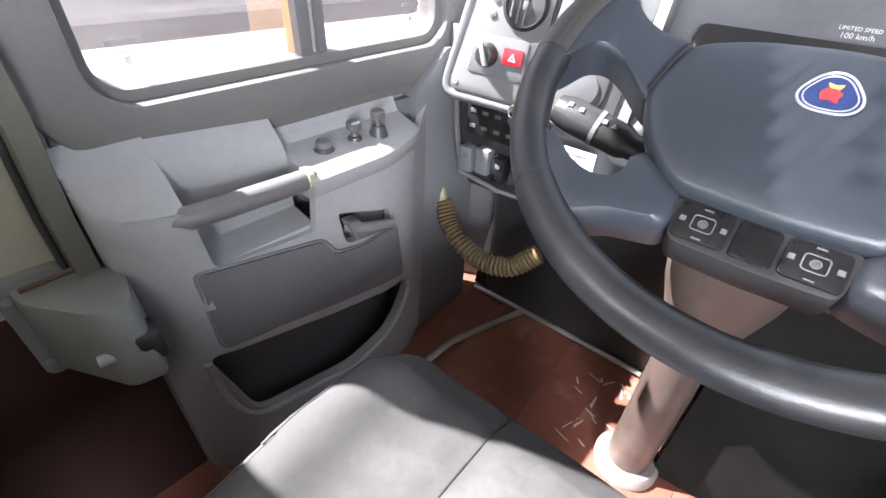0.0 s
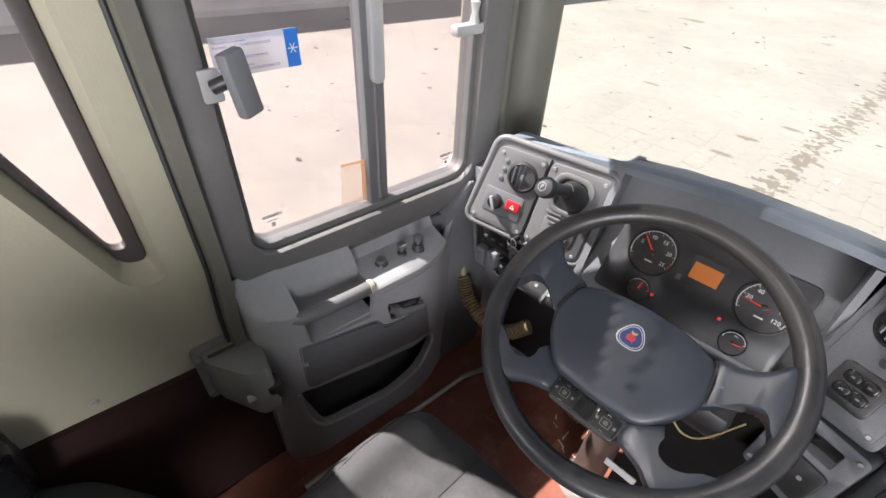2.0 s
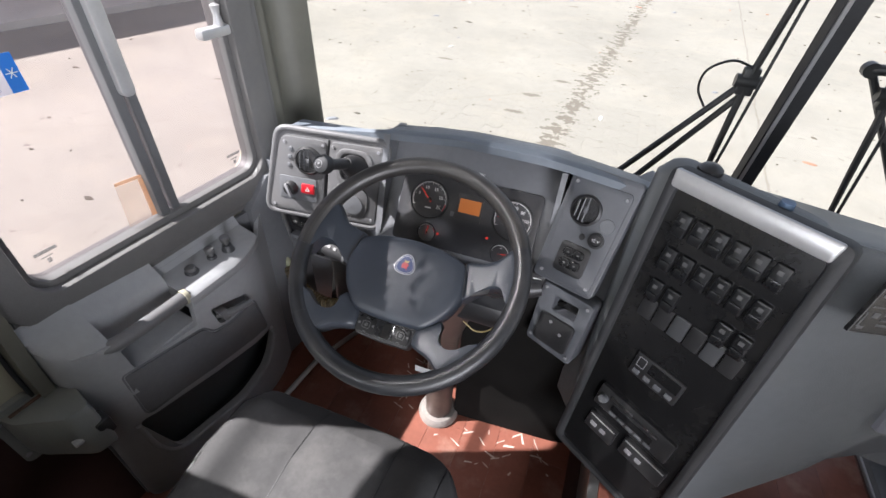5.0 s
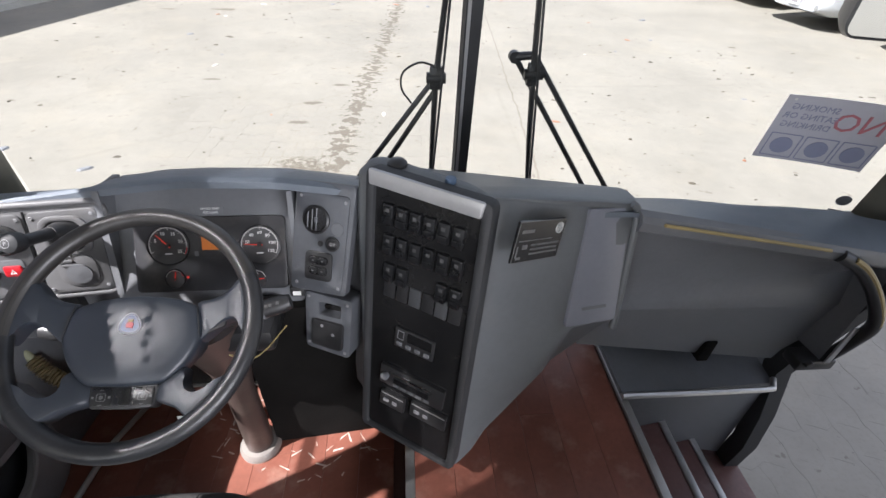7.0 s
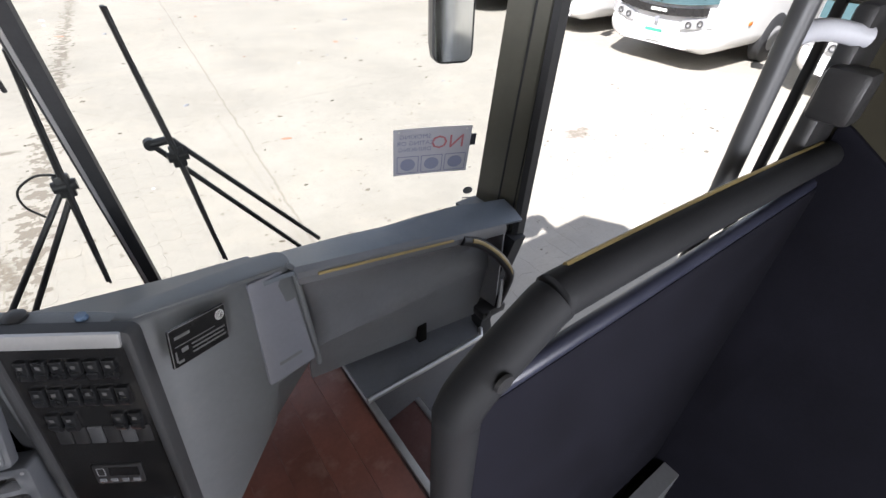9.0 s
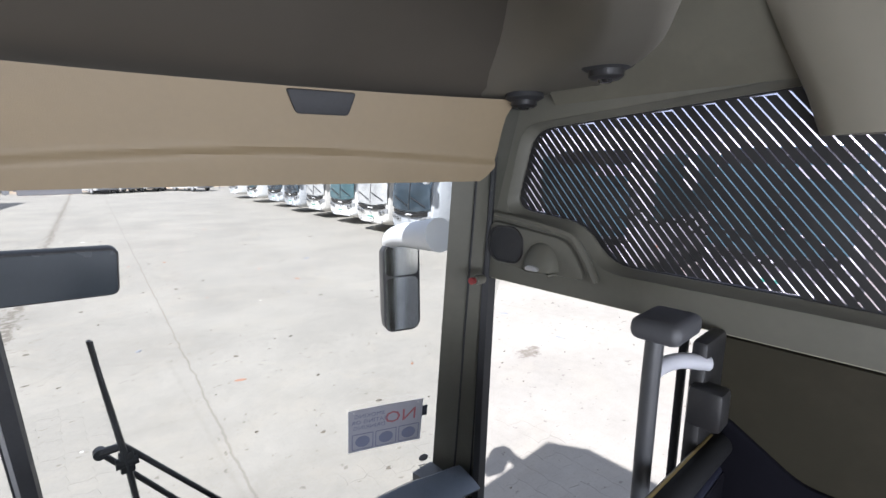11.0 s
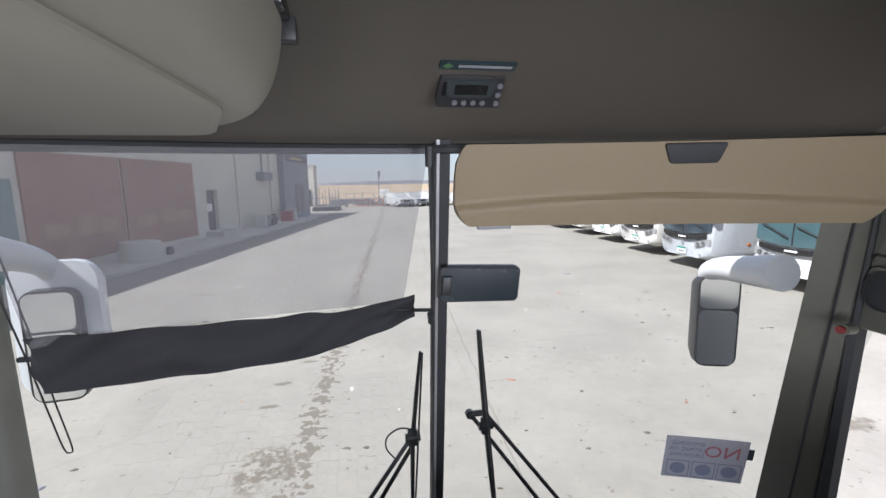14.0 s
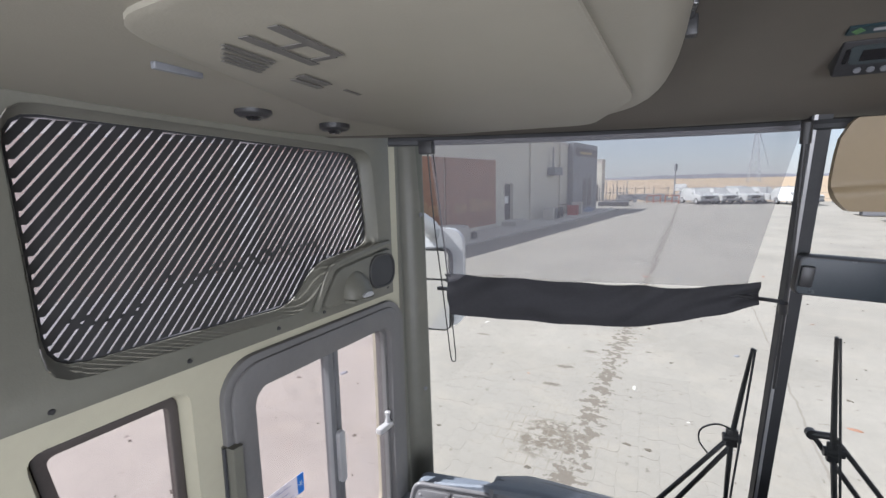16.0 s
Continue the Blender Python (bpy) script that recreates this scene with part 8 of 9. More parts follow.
part("sign_band", plate([(yu(39), 4.9), (yu(44.6), 4.9), (yu(44.6), 5.6), (yu(39), 5.6)], (), 0.5, 0.56, HB), mat("dark_sign", (0.06, 0.06, 0.065), 0.5), blk)
part("sign_bar", plate([(yu(40), 5.1), (yu(43), 5.1), (yu(43), 5.3), (yu(40), 5.3)], (), 0.56, 0.58, HB), YELLOW, blk)
for y in (41.0, 42.4):
    part("window", plate([(yu(y), 0.6), (yu(y + 0.9), 0.6), (yu(y + 0.9), 3.0), (yu(y), 3.0)], (), 0.5, 0.53, HB), DARKDOOR, blk)
for y0, y1 in ((4.0, 9.5), (10.2, 14.4), (16.2, 20.6), (20.75, 26.0)):
    sh = part("shutter", plate([(yu(y0), 0.35), (yu(y1), 0.35), (yu(y1), 4.2), (yu(y0), 4.2)], (), 0.0, 0.08, HB), BROWN, house, "brown printed shutter panel")
    for k, (c, h) in enumerate(((0.25, 0.5), (0.55, 0.75), (0.8, 0.55))):
        w = (y1 - y0) * 0.12
        part("print_patch", plate(rrect(yu(y0 + (y1 - y0) * c - w), yu(y0 + (y1 - y0) * c + w), 1.25, 1.25 + h, 0.2), (), 0.08, 0.09, HB), mat("faded_print", (0.33, 0.2, 0.12), 0.6, var=0.2, scale=1.5), sh)
part("side_door", plate([(yu(14.6), 0.15), (yu(15.9), 0.15), (yu(15.9), 3.3), (yu(14.6), 3.3)], (), 0.0, 0.07, HB), mat("green_grey_door", (0.16, 0.24, 0.22), 0.5, var=0.1), house, "grey-green steel door")
part("door_leaf", plate([(yu(27.3), 0.4), (yu(28.5), 0.4), (yu(28.5), 2.75), (yu(27.3), 2.75)], (), -0.3, -0.22, HB), DARKDOOR, house, "dark recessed door")
part("door_notice", plate([(yu(27.6), 1.5), (yu(28.2), 1.5), (yu(28.2), 1.95), (yu(27.6), 1.95)], (), -0.22, -0.2, HB), WHITE, house)
part("door_steps", plate([(yu(26.9), 0), (yu(29.0), 0), (yu(29.0), 0.4), (yu(26.9), 0.4)], (), 0.0, 1.0, HB), KERB, house)
acu = part("cooling_unit", plate([(yu(34.2), 3.3), (yu(35.8), 3.3), (yu(35.8), 3.9), (yu(34.2), 3.9)], (), 0.0, 0.6, HB), CLAD, house, "rooftop-style cooling unit on brackets")
part("pipe", tube([HB @ Vector((yu(34.6), 3.9, 0.3)), HB @ Vector((yu(34.6), 5.4, 0.3))], 0.06, 8), CLAD, acu)
for y in (36.6, 31.0):
    part("downpipe", tube([HB @ Vector((yu(y), 0.1, 0.08)), HB @ Vector((yu(y), 5.7, 0.08))], 0.06, 8), HOUSE, house)
solid("pavement", plate([(yu(-40), 0.0), (yu(46), 0.0), (yu(46), 0.12), (yu(-40), 0.12)], (), 0.0, 2.4, HB), KERB, "raised concrete pavement along the workshop", "pavement", kind="structure")
tub = thing("concrete_tub", HB @ Vector((yu(19.3), 0.12, 1.6)), "grey rounded concrete block by the shutters", "block")
part("block", lathe([(0.0001, 0), (0.75, 0), (0.8, 0.35), (0.7, 0.75), (0.0001, 0.8)], Matrix.Translation(HB @ Vector((yu(19.3), 0.12, 1.5))), 20), KERB, tub)
tub2 = thing("bollard", HB @ Vector((yu(20.6), 0.12, 1.7)), "small dark bollard by the concrete block", "bollard")
part("post", lathe([(0.0001, 0), (0.16, 0), (0.13, 0.3), (0.0001, 0.34)], Matrix.Translation(HB @ Vector((yu(20.8), 0.12, 1.7))), 12), DARKDOOR, tub2)
bike = thing("motorcycle", HB @ Vector((yu(34.0), 0.12, 1.2)), "small dark parked motorcycle against the wall", "motorcycle")
bp = HB @ Vector((yu(34.0), 0.12, 1.2))
for dy in (-0.6, 0.6):
    part("wheel", tube([(bp.x, bp.y + dy + 0.28 * math.cos(a), bp.z + 0.3 + 0.28 * math.sin(a)) for a in [2 * math.pi * i / 18 for i in range(18)]], 0.05, 8, closed=True), RUBBER, bike)
part("frame", tube([(bp.x, bp.y - 0.6, bp.z + 0.3), (bp.x, bp.y - 0.2, bp.z + 0.6), (bp.x, bp.y + 0.35, bp.z + 0.7), (bp.x, bp.y + 0.6, bp.z + 0.3)], 0.07, 8), DARKDOOR, bike)
part("saddle", B(bp.x - 0.12, bp.x + 0.12, bp.y - 0.5, bp.y + 0.1, bp.z + 0.72, bp.z + 0.82, bev=0.03), BLACK, bike)
part("handlebar", tube([(bp.x - 0.3, bp.y + 0.42, bp.z + 1.02), (bp.x, bp.y + 0.45, bp.z + 0.95), (bp.x + 0.3, bp.y + 0.42, bp.z + 1.02)], 0.025, 6), BLACK, bike)
crate_m = mat("red_crate", (0.35, 0.06, 0.05), 0.6)
for k, (y, w, h, m) in enumerate(((32.2, 0.35, 0.8, KERB), (33.0, 0.3, 0.7, CLAD), (37.2, 0.4, 0.7, crate_m), (38.2, 0.4, 0.9, KERB))):
    q = HB @ Vector((yu(y), 0.12, 1.0))
    c = thing("stored_box", q, "small stored box standing along the wall", "box", group="boxes by the wall")
    part("body", B(q.x - w, q.x + w, q.y - w, q.y + w, q.z, q.z + h, bev=0.03), m, c)
    part("lid", B(q.x - w * 1.05, q.x + w * 1.05, q.y - w * 1.05, q.y + w * 1.05, q.z + h, q.z + h + 0.06, bev=0.02), m, c)

far = thing("far_block", (-6.6, 64, GROUND), "narrow pale block beyond the workshop", "building")
part("wall", B(-8.4, -5.3, 63, 68, GROUND, 4.4, bev=0.0), HOUSE, far)
part("roof", B(-8.5, -5.2, 62.9, 68.1, 4.4, 4.6, bev=0.0), KERB, far)
part("door", B(-6.6, -5.7, 62.93, 62.99, GROUND, 1.3, bev=0.0), DARKDOOR, far)

# a stack of pipes and a blue sheet beside the workshop's end
rack = thing("pipe_rack", (-3.6, 53, GROUND), "dark steel rack of upright pipes beside the workshop", "rack")
for k in range(9):
    part("pipe", tube([(-4.6 + 0.36 * k, 53 + 0.3 * (k % 2), GROUND), (-4.6 + 0.36 * k, 53 + 0.3 * (k % 2), GROUND + 2.0 + 0.35 * ((k * 7) % 3))], 0.045, 6), CLAD, rack)
for z in (0.6, 1.4):
    part("rail", tube([(-4.7, 53.1, GROUND + z), (-1.6, 53.1, GROUND + z)], 0.05, 6), CLAD, rack)
part("bed", B(-4.6, -1.5, 51.6, 53.0, GROUND, GROUND + 0.45, bev=0.05), DARKDOOR, rack)
sheet_blue = thing("covered_pile", (-5.1, 43, GROUND), "low pile under a dusty blue sheet by the wall", "pile")
part("sheet", sheet(lambda u, v: Vector((-6.6 + 2.6 * u, 40.5 + 4.2 * v, GROUND + 0.02 + 0.75 * (math.sin(math.pi * u) * math.sin(math.pi * v)) ** 0.7 * (0.75 + 0.4 * noise.noise(Vector((u * 5, v * 6, 2)))))), 16, 16), mat("dusty_blue_sheet", (0.22, 0.25, 0.33), 0.8, var=0.3, scale=1.5, stain=0.4, stain_scale=1.2, stain_color=(0.35, 0.32, 0.28)), sheet_blue)

# ---- far end: fence, barriers, poles, sand ----
for i in range(16):
    x = -3.0 + 1.0 * i if i < 5 else 2.5 + 1.9 * (i - 5)
    f = thing("fence_post", (x, 58, GROUND), "thin dark fence post at the yard's end", "fence post", group="fence posts")
    part("post", tube([(x, 58 + 0.2 * (i % 2), GROUND), (x, 58 + 0.2 * (i % 2), GROUND + 1.9)], 0.05, 6), CLAD, f)
wires = bmesh.new()
for z in (0.5, 1.1, 1.75):
    tube([(-3.2, 58, GROUND + z), (23.5, 58, GROUND + z)], 0.02, 4, bm=wires)
tagged(solid("fence_wire", wires, CLAD, "thin wires strung between the fence posts", "fence"), kind="stuff")
for x in (1.0, 2.9):
    b = thing("barrier", (x, 57, GROUND), "rusty red-brown steel barrier frame", "barrier", group="barriers")
    rust = mat("rust_paint", (0.3, 0.11, 0.06), 0.7, var=0.2)
    for dx in (-0.7, 0, 0.7):
        part("post", tube([(x + dx, 57, GROUND), (x + dx, 57, GROUND + 1.0)], 0.06, 6), rust, b)
    for z in (0.3, 0.95):
        part("rail", tube([(x - 0.75, 57, GROUND + z), (x + 0.75, 57, GROUND + z)], 0.06, 6), rust, b)
sgn = thing("yard_sign", (3.8, 58.5, GROUND), "small white sign board on a post", "sign")
part("post", tube([(3.8, 58.5, GROUND), (3.8, 58.5, GROUND + 2.2)], 0.05, 6), CLAD, sgn)
part("board", B(3.2, 4.4, 58.45, 58.5, GROUND + 1.4, GROUND + 2.2, bev=0.01), WHITE, sgn)
HAZE_STEEL = mat("hazy_steel", (0.33, 0.34, 0.37), 0.8, var=0.05)
for x, y, h in ((3.5, 65.3, 4.7),):
    pl2 = thing("mast", (x, y, GROUND), "thin distant mast with a small box at its top", "mast", group="distant masts")
    part("pole", tube([(x, y, GROUND), (x, y, GROUND + h)], [0.14, 0.06], 6), CLAD, pl2)
    part("head", B(x - 0.15, x + 0.25, y, y + 0.3, GROUND + h - 0.9, GROUND + h, bev=0.05), CLAD, pl2)
pylon = thing("lattice_tower", (47, 262, GROUND), "tall slender lattice tower far beyond the yard", "tower")
TOWER_H = 27.0
for sx, sy in ((-1, -1), (1, -1), (1, 1), (-1, 1)):
    part("leg", tube([(47 + sx * 2.4, 262 + sy * 2.4, GROUND), (47 + sx * 0.3, 262 + sy * 0.3, GROUND + TOWER_H)], [0.16, 0.09], 5), HAZE_STEEL, pylon)
for k in range(9):
    z0, z1 = TOWER_H * k / 9, TOWER_H * (k + 1) / 9
    a, b = 2.4 - 2.1 * k / 9, 2.4 - 2.1 * (k + 1) / 9
    part("brace", tube([(47 - a, 262 - a, GROUND + z0), (47 + b, 262 - b, GROUND + z1)], 0.08, 4), HAZE_STEEL, pylon)
    part("brace", tube([(47 + a, 262 - a, GROUND + z0), (47 - b, 262 - b, GROUND + z1)], 0.08, 4), HAZE_STEEL, pylon)
part("jib", tube([(47.3, 262, GROUND + TOWER_H - 1), (52.6, 262, GROUND + 8)], 0.16, 5), HAZE_STEEL, pylon)
bm = bmesh.new()
HILL = mat("distant_ridge", (0.16, 0.16, 0.18), 0.9, var=0.15, scale=0.02)
prev = None
for i in range(121):
    x = -1500 + 25 * i
    h = 3 + 9 * (0.5 + 0.5 * noise.noise(Vector((x * 0.004, 0, 0)))) + 3 * noise.noise(Vector((x * 0.03, 5, 0)))
    cur = [bm.verts.new((x, 1200 + 0.1 * abs(x), GROUND - 1)), bm.verts.new((x, 1210 + 0.1 * abs(x), GROUND + max(2, h))), bm.verts.new((x, 1400, GROUND - 1))]
    if prev:
        for a in range(2):
            bm.faces.new((prev[a], cur[a], cur[a + 1], prev[a + 1]))
    prev = cur
solid("backdrop_ridge", bm, HILL, "low dusky ridge on the horizon", "hill", kind="structure")
bm = bmesh.new()
random.seed(5)
for i in range(60):
    x, y = random.uniform(-3, 8), random.uniform(60, 70)
    s = random.uniform(0.2, 0.6)
    box(bm, x - s, x + s, y - s, y + s, GROUND, GROUND + s * 1.4, bev=0)
tagged(solid("yard_scrap", bm, CLAD, "dark scrap and stores piled by the fence", "scrap", smooth=False), kind="stuff")

# ---- loose flakes and stones on the yard ----
bm = bmesh.new()
random.seed(23)
for i in range(420):
    near = i % 3 != 0
    x, y = (random.uniform(-9, 9), random.uniform(1.6, 14)) if near else (random.uniform(-9, 14), random.uniform(8, 40))
    s = random.choice((0.012, 0.015, 0.02, 0.03, 0.045)) * (1.0 if near else 1.7)
    a0, thick = random.uniform(0, 6.28), random.uniform(0.004, 0.012)
    k = random.choice((4, 5, 6))
    low, high = [], []
    for j in range(k):
        a, r = a0 + 6.283 * j / k, s * random.uniform(0.5, 1.5)
        low.append(bm.verts.new((x + r * math.cos(a), y + 0.6 * r * math.sin(a), GROUND)))
        high.append(bm.verts.new((x + 0.8 * r * math.cos(a), y + 0.5 * r * math.sin(a), GROUND + thick * random.uniform(0.5, 1.4))))
    bm.faces.new(high)
    for j in range(k):
        bm.faces.new((low[j], low[(j + 1) % k], high[(j + 1) % k], high[j]))
tagged(solid("yard_litter", bm, mat("dry_litter", (0.1, 0.085, 0.065), 0.9, var=0.4, scale=1.5), "dark dry flakes and small stones strewn on the paving", "litter", smooth=False), kind="stuff")

# ---- parked coaches ----
COACH = mat("white_coach_paint", (0.66, 0.66, 0.65), 0.22, var=0.03, scale=1.0, coat=0.3, stain=0.08, stain_scale=1.2, stain_color=(0.6, 0.56, 0.48))
COACH2 = mat("silver_coach_paint", (0.4, 0.415, 0.43), 0.25, var=0.04, scale=1.0, coat=0.3, stain=0.1, stain_scale=1.2, stain_color=(0.5, 0.46, 0.4))
COACH_GLASS = mat("coach_glass", (0.055, 0.1, 0.11), 0.1, var=0.2, scale=1.2)
LAMP = mat("headlamp_glass", (0.45, 0.46, 0.47), 0.12, metal=0.6, var=0.2, scale=8)
GLASS_SMOKE = mat("smoked_coach_glass", (0.03, 0.042, 0.052), 0.1, var=0.4, scale=0.9, stain=0.3, stain_scale=1.1, stain_color=(0.16, 0.2, 0.24))
GLASS_BLIND = mat("blinded_coach_glass", (0.36, 0.36, 0.35), 0.15, var=0.35, scale=1.3, stain=0.5, stain_scale=1.2, stain_color=(0.1, 0.1, 0.1))
COACH3 = mat("dusty_coach_paint", (0.5, 0.485, 0.45), 0.35, var=0.06, scale=1.0, stain=0.2, stain_scale=1.0, stain_color=(0.5, 0.45, 0.37))
def coach(paint, tall=3.6, screen_glass=COACH_GLASS):
    """A coach that faces -x, its nose at x = 0, on the ground."""
    c = thing("parked_coach", (0, 0, GROUND), "white parked coach facing the yard, dark curved windscreen", "coach", group="parked coaches")
    def nose_x(z):
        return 0.05 + 0.5 * max(0, (z - 1.2) / 2.2) ** 2

    loops = []
    for x, k, kz in ((0.0, 0.8, 0.0), (0.08, 0.93, 0.0), (0.3, 0.985, 0.0), (0.7, 1.0, 0.0), (11.0, 1.0, 0.0), (11.3, 0.94, 0.0)):
        lp = []
        for y, z in rrect(-1.25 * k, 1.25 * k, 0.35 + (0.08 if x < 0.1 else 0), tall - (0.25 if x < 0.1 else 0.1 if x < 0.2 else 0.0), 0.3, 5):
            lp.append(Vector((x + (nose_x(z) if x < 1 else 0), y, GROUND + z)))
        loops.append(lp)
    part("body", loft(loops), paint, c)
    def front(y, z, off):
        k = abs(y) / 1.25
        xs = 0.0 + (0.08 * (k / 0.93) ** 4 if k < 0.93 else 0.08 + 0.5 * ((k - 0.93) / 0.07) ** 2 * 0.3)
        return Vector((xs + nose_x(z) - off, y, GROUND + z))

    ws = part("windscreen", sheet(lambda u, v: front(-1.12 + 2.24 * u, 1.3 + (tall - 0.42 - 1.3) * v - 0.12 * (1 - (2 * u - 1) ** 2) * (1 - v), 0.02), 14, 8, 0.01), screen_glass, c, "large curved windscreen")
    part("dash_band", sheet(lambda u, v: front(-1.0 + 2.0 * u, 1.08 + 0.14 * v - 0.1 * (1 - (2 * u - 1) ** 2), 0.022), 12, 2, 0.01), GLOSS_BLACK, c)
    part("name_bar", sheet(lambda u, v: front(-0.18 + 0.36 * u, 1.04 + 0.05 * v, 0.045), 4, 1, 0.004), WHITE, c)
    part("screen_split", tube([front(0, 1.22 + (tall - 1.66) * q / 8, 0.032) for q in range(9)], 0.018, 6), BLACK, ws)
    part("screen_header", sheet(lambda u, v: front(-1.08 + 2.16 * u, tall - 0.72 + 0.28 * v, 0.036), 12, 3, 0.006), GLOSS_BLACK, ws)
    part("visor_inside", sheet(lambda u, v: front(-0.95 + 0.75 * u, tall - 1.0 + 0.24 * v, 0.036), 5, 2, 0.004), GREY_PRINT, ws)
    part("wiper", tube([front(-0.9, 1.4, 0.06), front(-0.1, 1.7, 0.06)], 0.02, 6), BLACK, c)
    part("wiper", tube([front(0.1, 1.4, 0.06), front(0.9, 1.7, 0.06)], 0.02, 6), BLACK, c)
    for s in (-1, 1):
        hl = part("headlamp", sheet(lambda u, v: front(s * (0.55 + 0.6 * u), 0.78 + 0.1 * u + (0.16 + 0.04 * u) * v, 0.025), 6, 3, 0.01), LAMP, c, "slanted clear headlamp")
        part("lamp_ring", tube([front(s * 0.7, 0.88, 0.04) + Vector((0, 0.05 * math.cos(a), 0.05 * math.sin(a))) for a in [2 * math.pi * i / 12 for i in range(12)]], 0.012, 5, closed=True), BLACK, hl)
        part("lamp_ring", tube([front(s * 0.92, 0.93, 0.05) + Vector((0, 0.05 * math.cos(a), 0.05 * math.sin(a))) for a in [2 * math.pi * i / 12 for i in range(12)]], 0.012, 5, closed=True), BLACK, hl)
        part("fog_lamp", lathe([(0.0001, 0), (0.07, 0), (0.06, 0.02), (0.0001, 0.025)], basis(front(s * 0.8, 0.52, 0.01), (0, -1, 0), (0, 0, 1)), 12), LAMP, c)
        arm = spline([Vector((0.7, s * 1.2, GROUND + tall - 0.25)), Vector((0.2, s * 1.36, GROUND + tall - 0.25)), Vector((-0.25, s * 1.42, GROUND + tall - 0.5)), Vector((-0.3, s * 1.42, GROUND + tall - 0.75))], 5)
        mr = part("mirror_arm", tube(arm, 0.07, 8), paint, c)
        part("mirror_case", B(-0.4, -0.2, s * 1.42 - 0.12, s * 1.42 + 0.12, GROUND + tall - 1.25, GROUND + tall - 0.7, bev=0.06), paint, mr)
        for wx in (2.6, 8.4):
            W = basis((wx, s * 1.16, GROUND + 0.5), (1, 0, 0), (0, 0, 1))
            wh = part("wheel", lathe([(0.0001, -0.14), (0.42, -0.14), (0.5, -0.1), (0.5, 0.1), (0.42, 0.14), (0.0001, 0.14)], W, 24), RUBBER, c, "black tyre")
            part("rim", lathe([(0.0001, -0.16), (0.2, -0.16), (0.28, -0.13), (0.28, 0.13), (0.2, 0.16), (0.0001, 0.16)], W, 20), SILVER, wh)
        part("side_window", B(1.1, 10.6, s * 1.245 - 0.015, s * 1.245 + 0.015, GROUND + 1.55, GROUND + tall - 0.5, bev=0.01), COACH_GLASS, c)
        part("side_lamp", B(1.3, 1.42, s * 1.24 - 0.03, s * 1.24 + 0.03, GROUND + 0.85, GROUND + 0.92, bev=0.01), mat("amber_lamp", (0.5, 0.15, 0.02), 0.3), c)
    # registration plate: plain bars
    pt = part("registration_plate", sheet(lambda u, v: front(-0.2 + 0.4 * u, 0.5 + 0.22 * v, 0.03), 4, 2, 0.01), WHITE, c)
    part("plate_band", sheet(lambda u, v: front(-0.2 + 0.4 * u, 0.66 + 0.06 * v, 0.046), 4, 1, 0.004), mat("plate_green", (0.05, 0.25, 0.18), 0.5), pt)
    part("plate_bar", sheet(lambda u, v: front(-0.13 + 0.26 * u, 0.55 + 0.06 * v, 0.046), 4, 1, 0.004), GREY_PRINT, pt)
    part("badge", sheet(lambda u, v: front(-0.05 + 0.1 * u, 0.84 + 0.1 * v, 0.03), 3, 2, 0.008), CLAD, c)
    part("roof_hump", loft([[Vector((x, y, GROUND + tall - 0.02 + z)) for y, z in rrect(-0.8, 0.8, 0, h, 0.05, 3)] for x, h in ((1.6, 0.1), (2.0, 0.22), (8.0, 0.22), (8.6, 0.1))]), paint, c)
    return c


first = coach(COACH)
silver = coach(COACH2, 3.45, GLASS_SMOKE)
blinded = coach(COACH3, 3.52, GLASS_BLIND)
tagged(blinded, "dusty white parked coach with pale blinds behind its windscreen")
tagged(silver, "silver-grey parked coach facing the yard, dark curved windscreen")
SPOTS = [(10.45, 5.35, 0), (11.15, 9.0, 0), (10.9, 12.6, 1), (11.4, 15.9, 2), (11.9, 19.3, 0), (12.2, 22.7, 2), (12.4, 26.2, 1), (13.0, 30.2, 1), (13.2, 35.0, 0), (13.6, 40.5, 0), (10.9, 1.6, 0)]
random.seed(3)
for k, (x, y, s) in enumerate(SPOTS):
    m = pose(x, y, GROUND, 0, 0, random.uniform(-2.5, 2.5))
    if k == 0:
        first.matrix_basis = m
    elif k == 2:
        silver.matrix_basis = m
    elif k == 3:
        blinded.matrix_basis = m
    else:
        copy_thing((first, silver, blinded)[s], m)

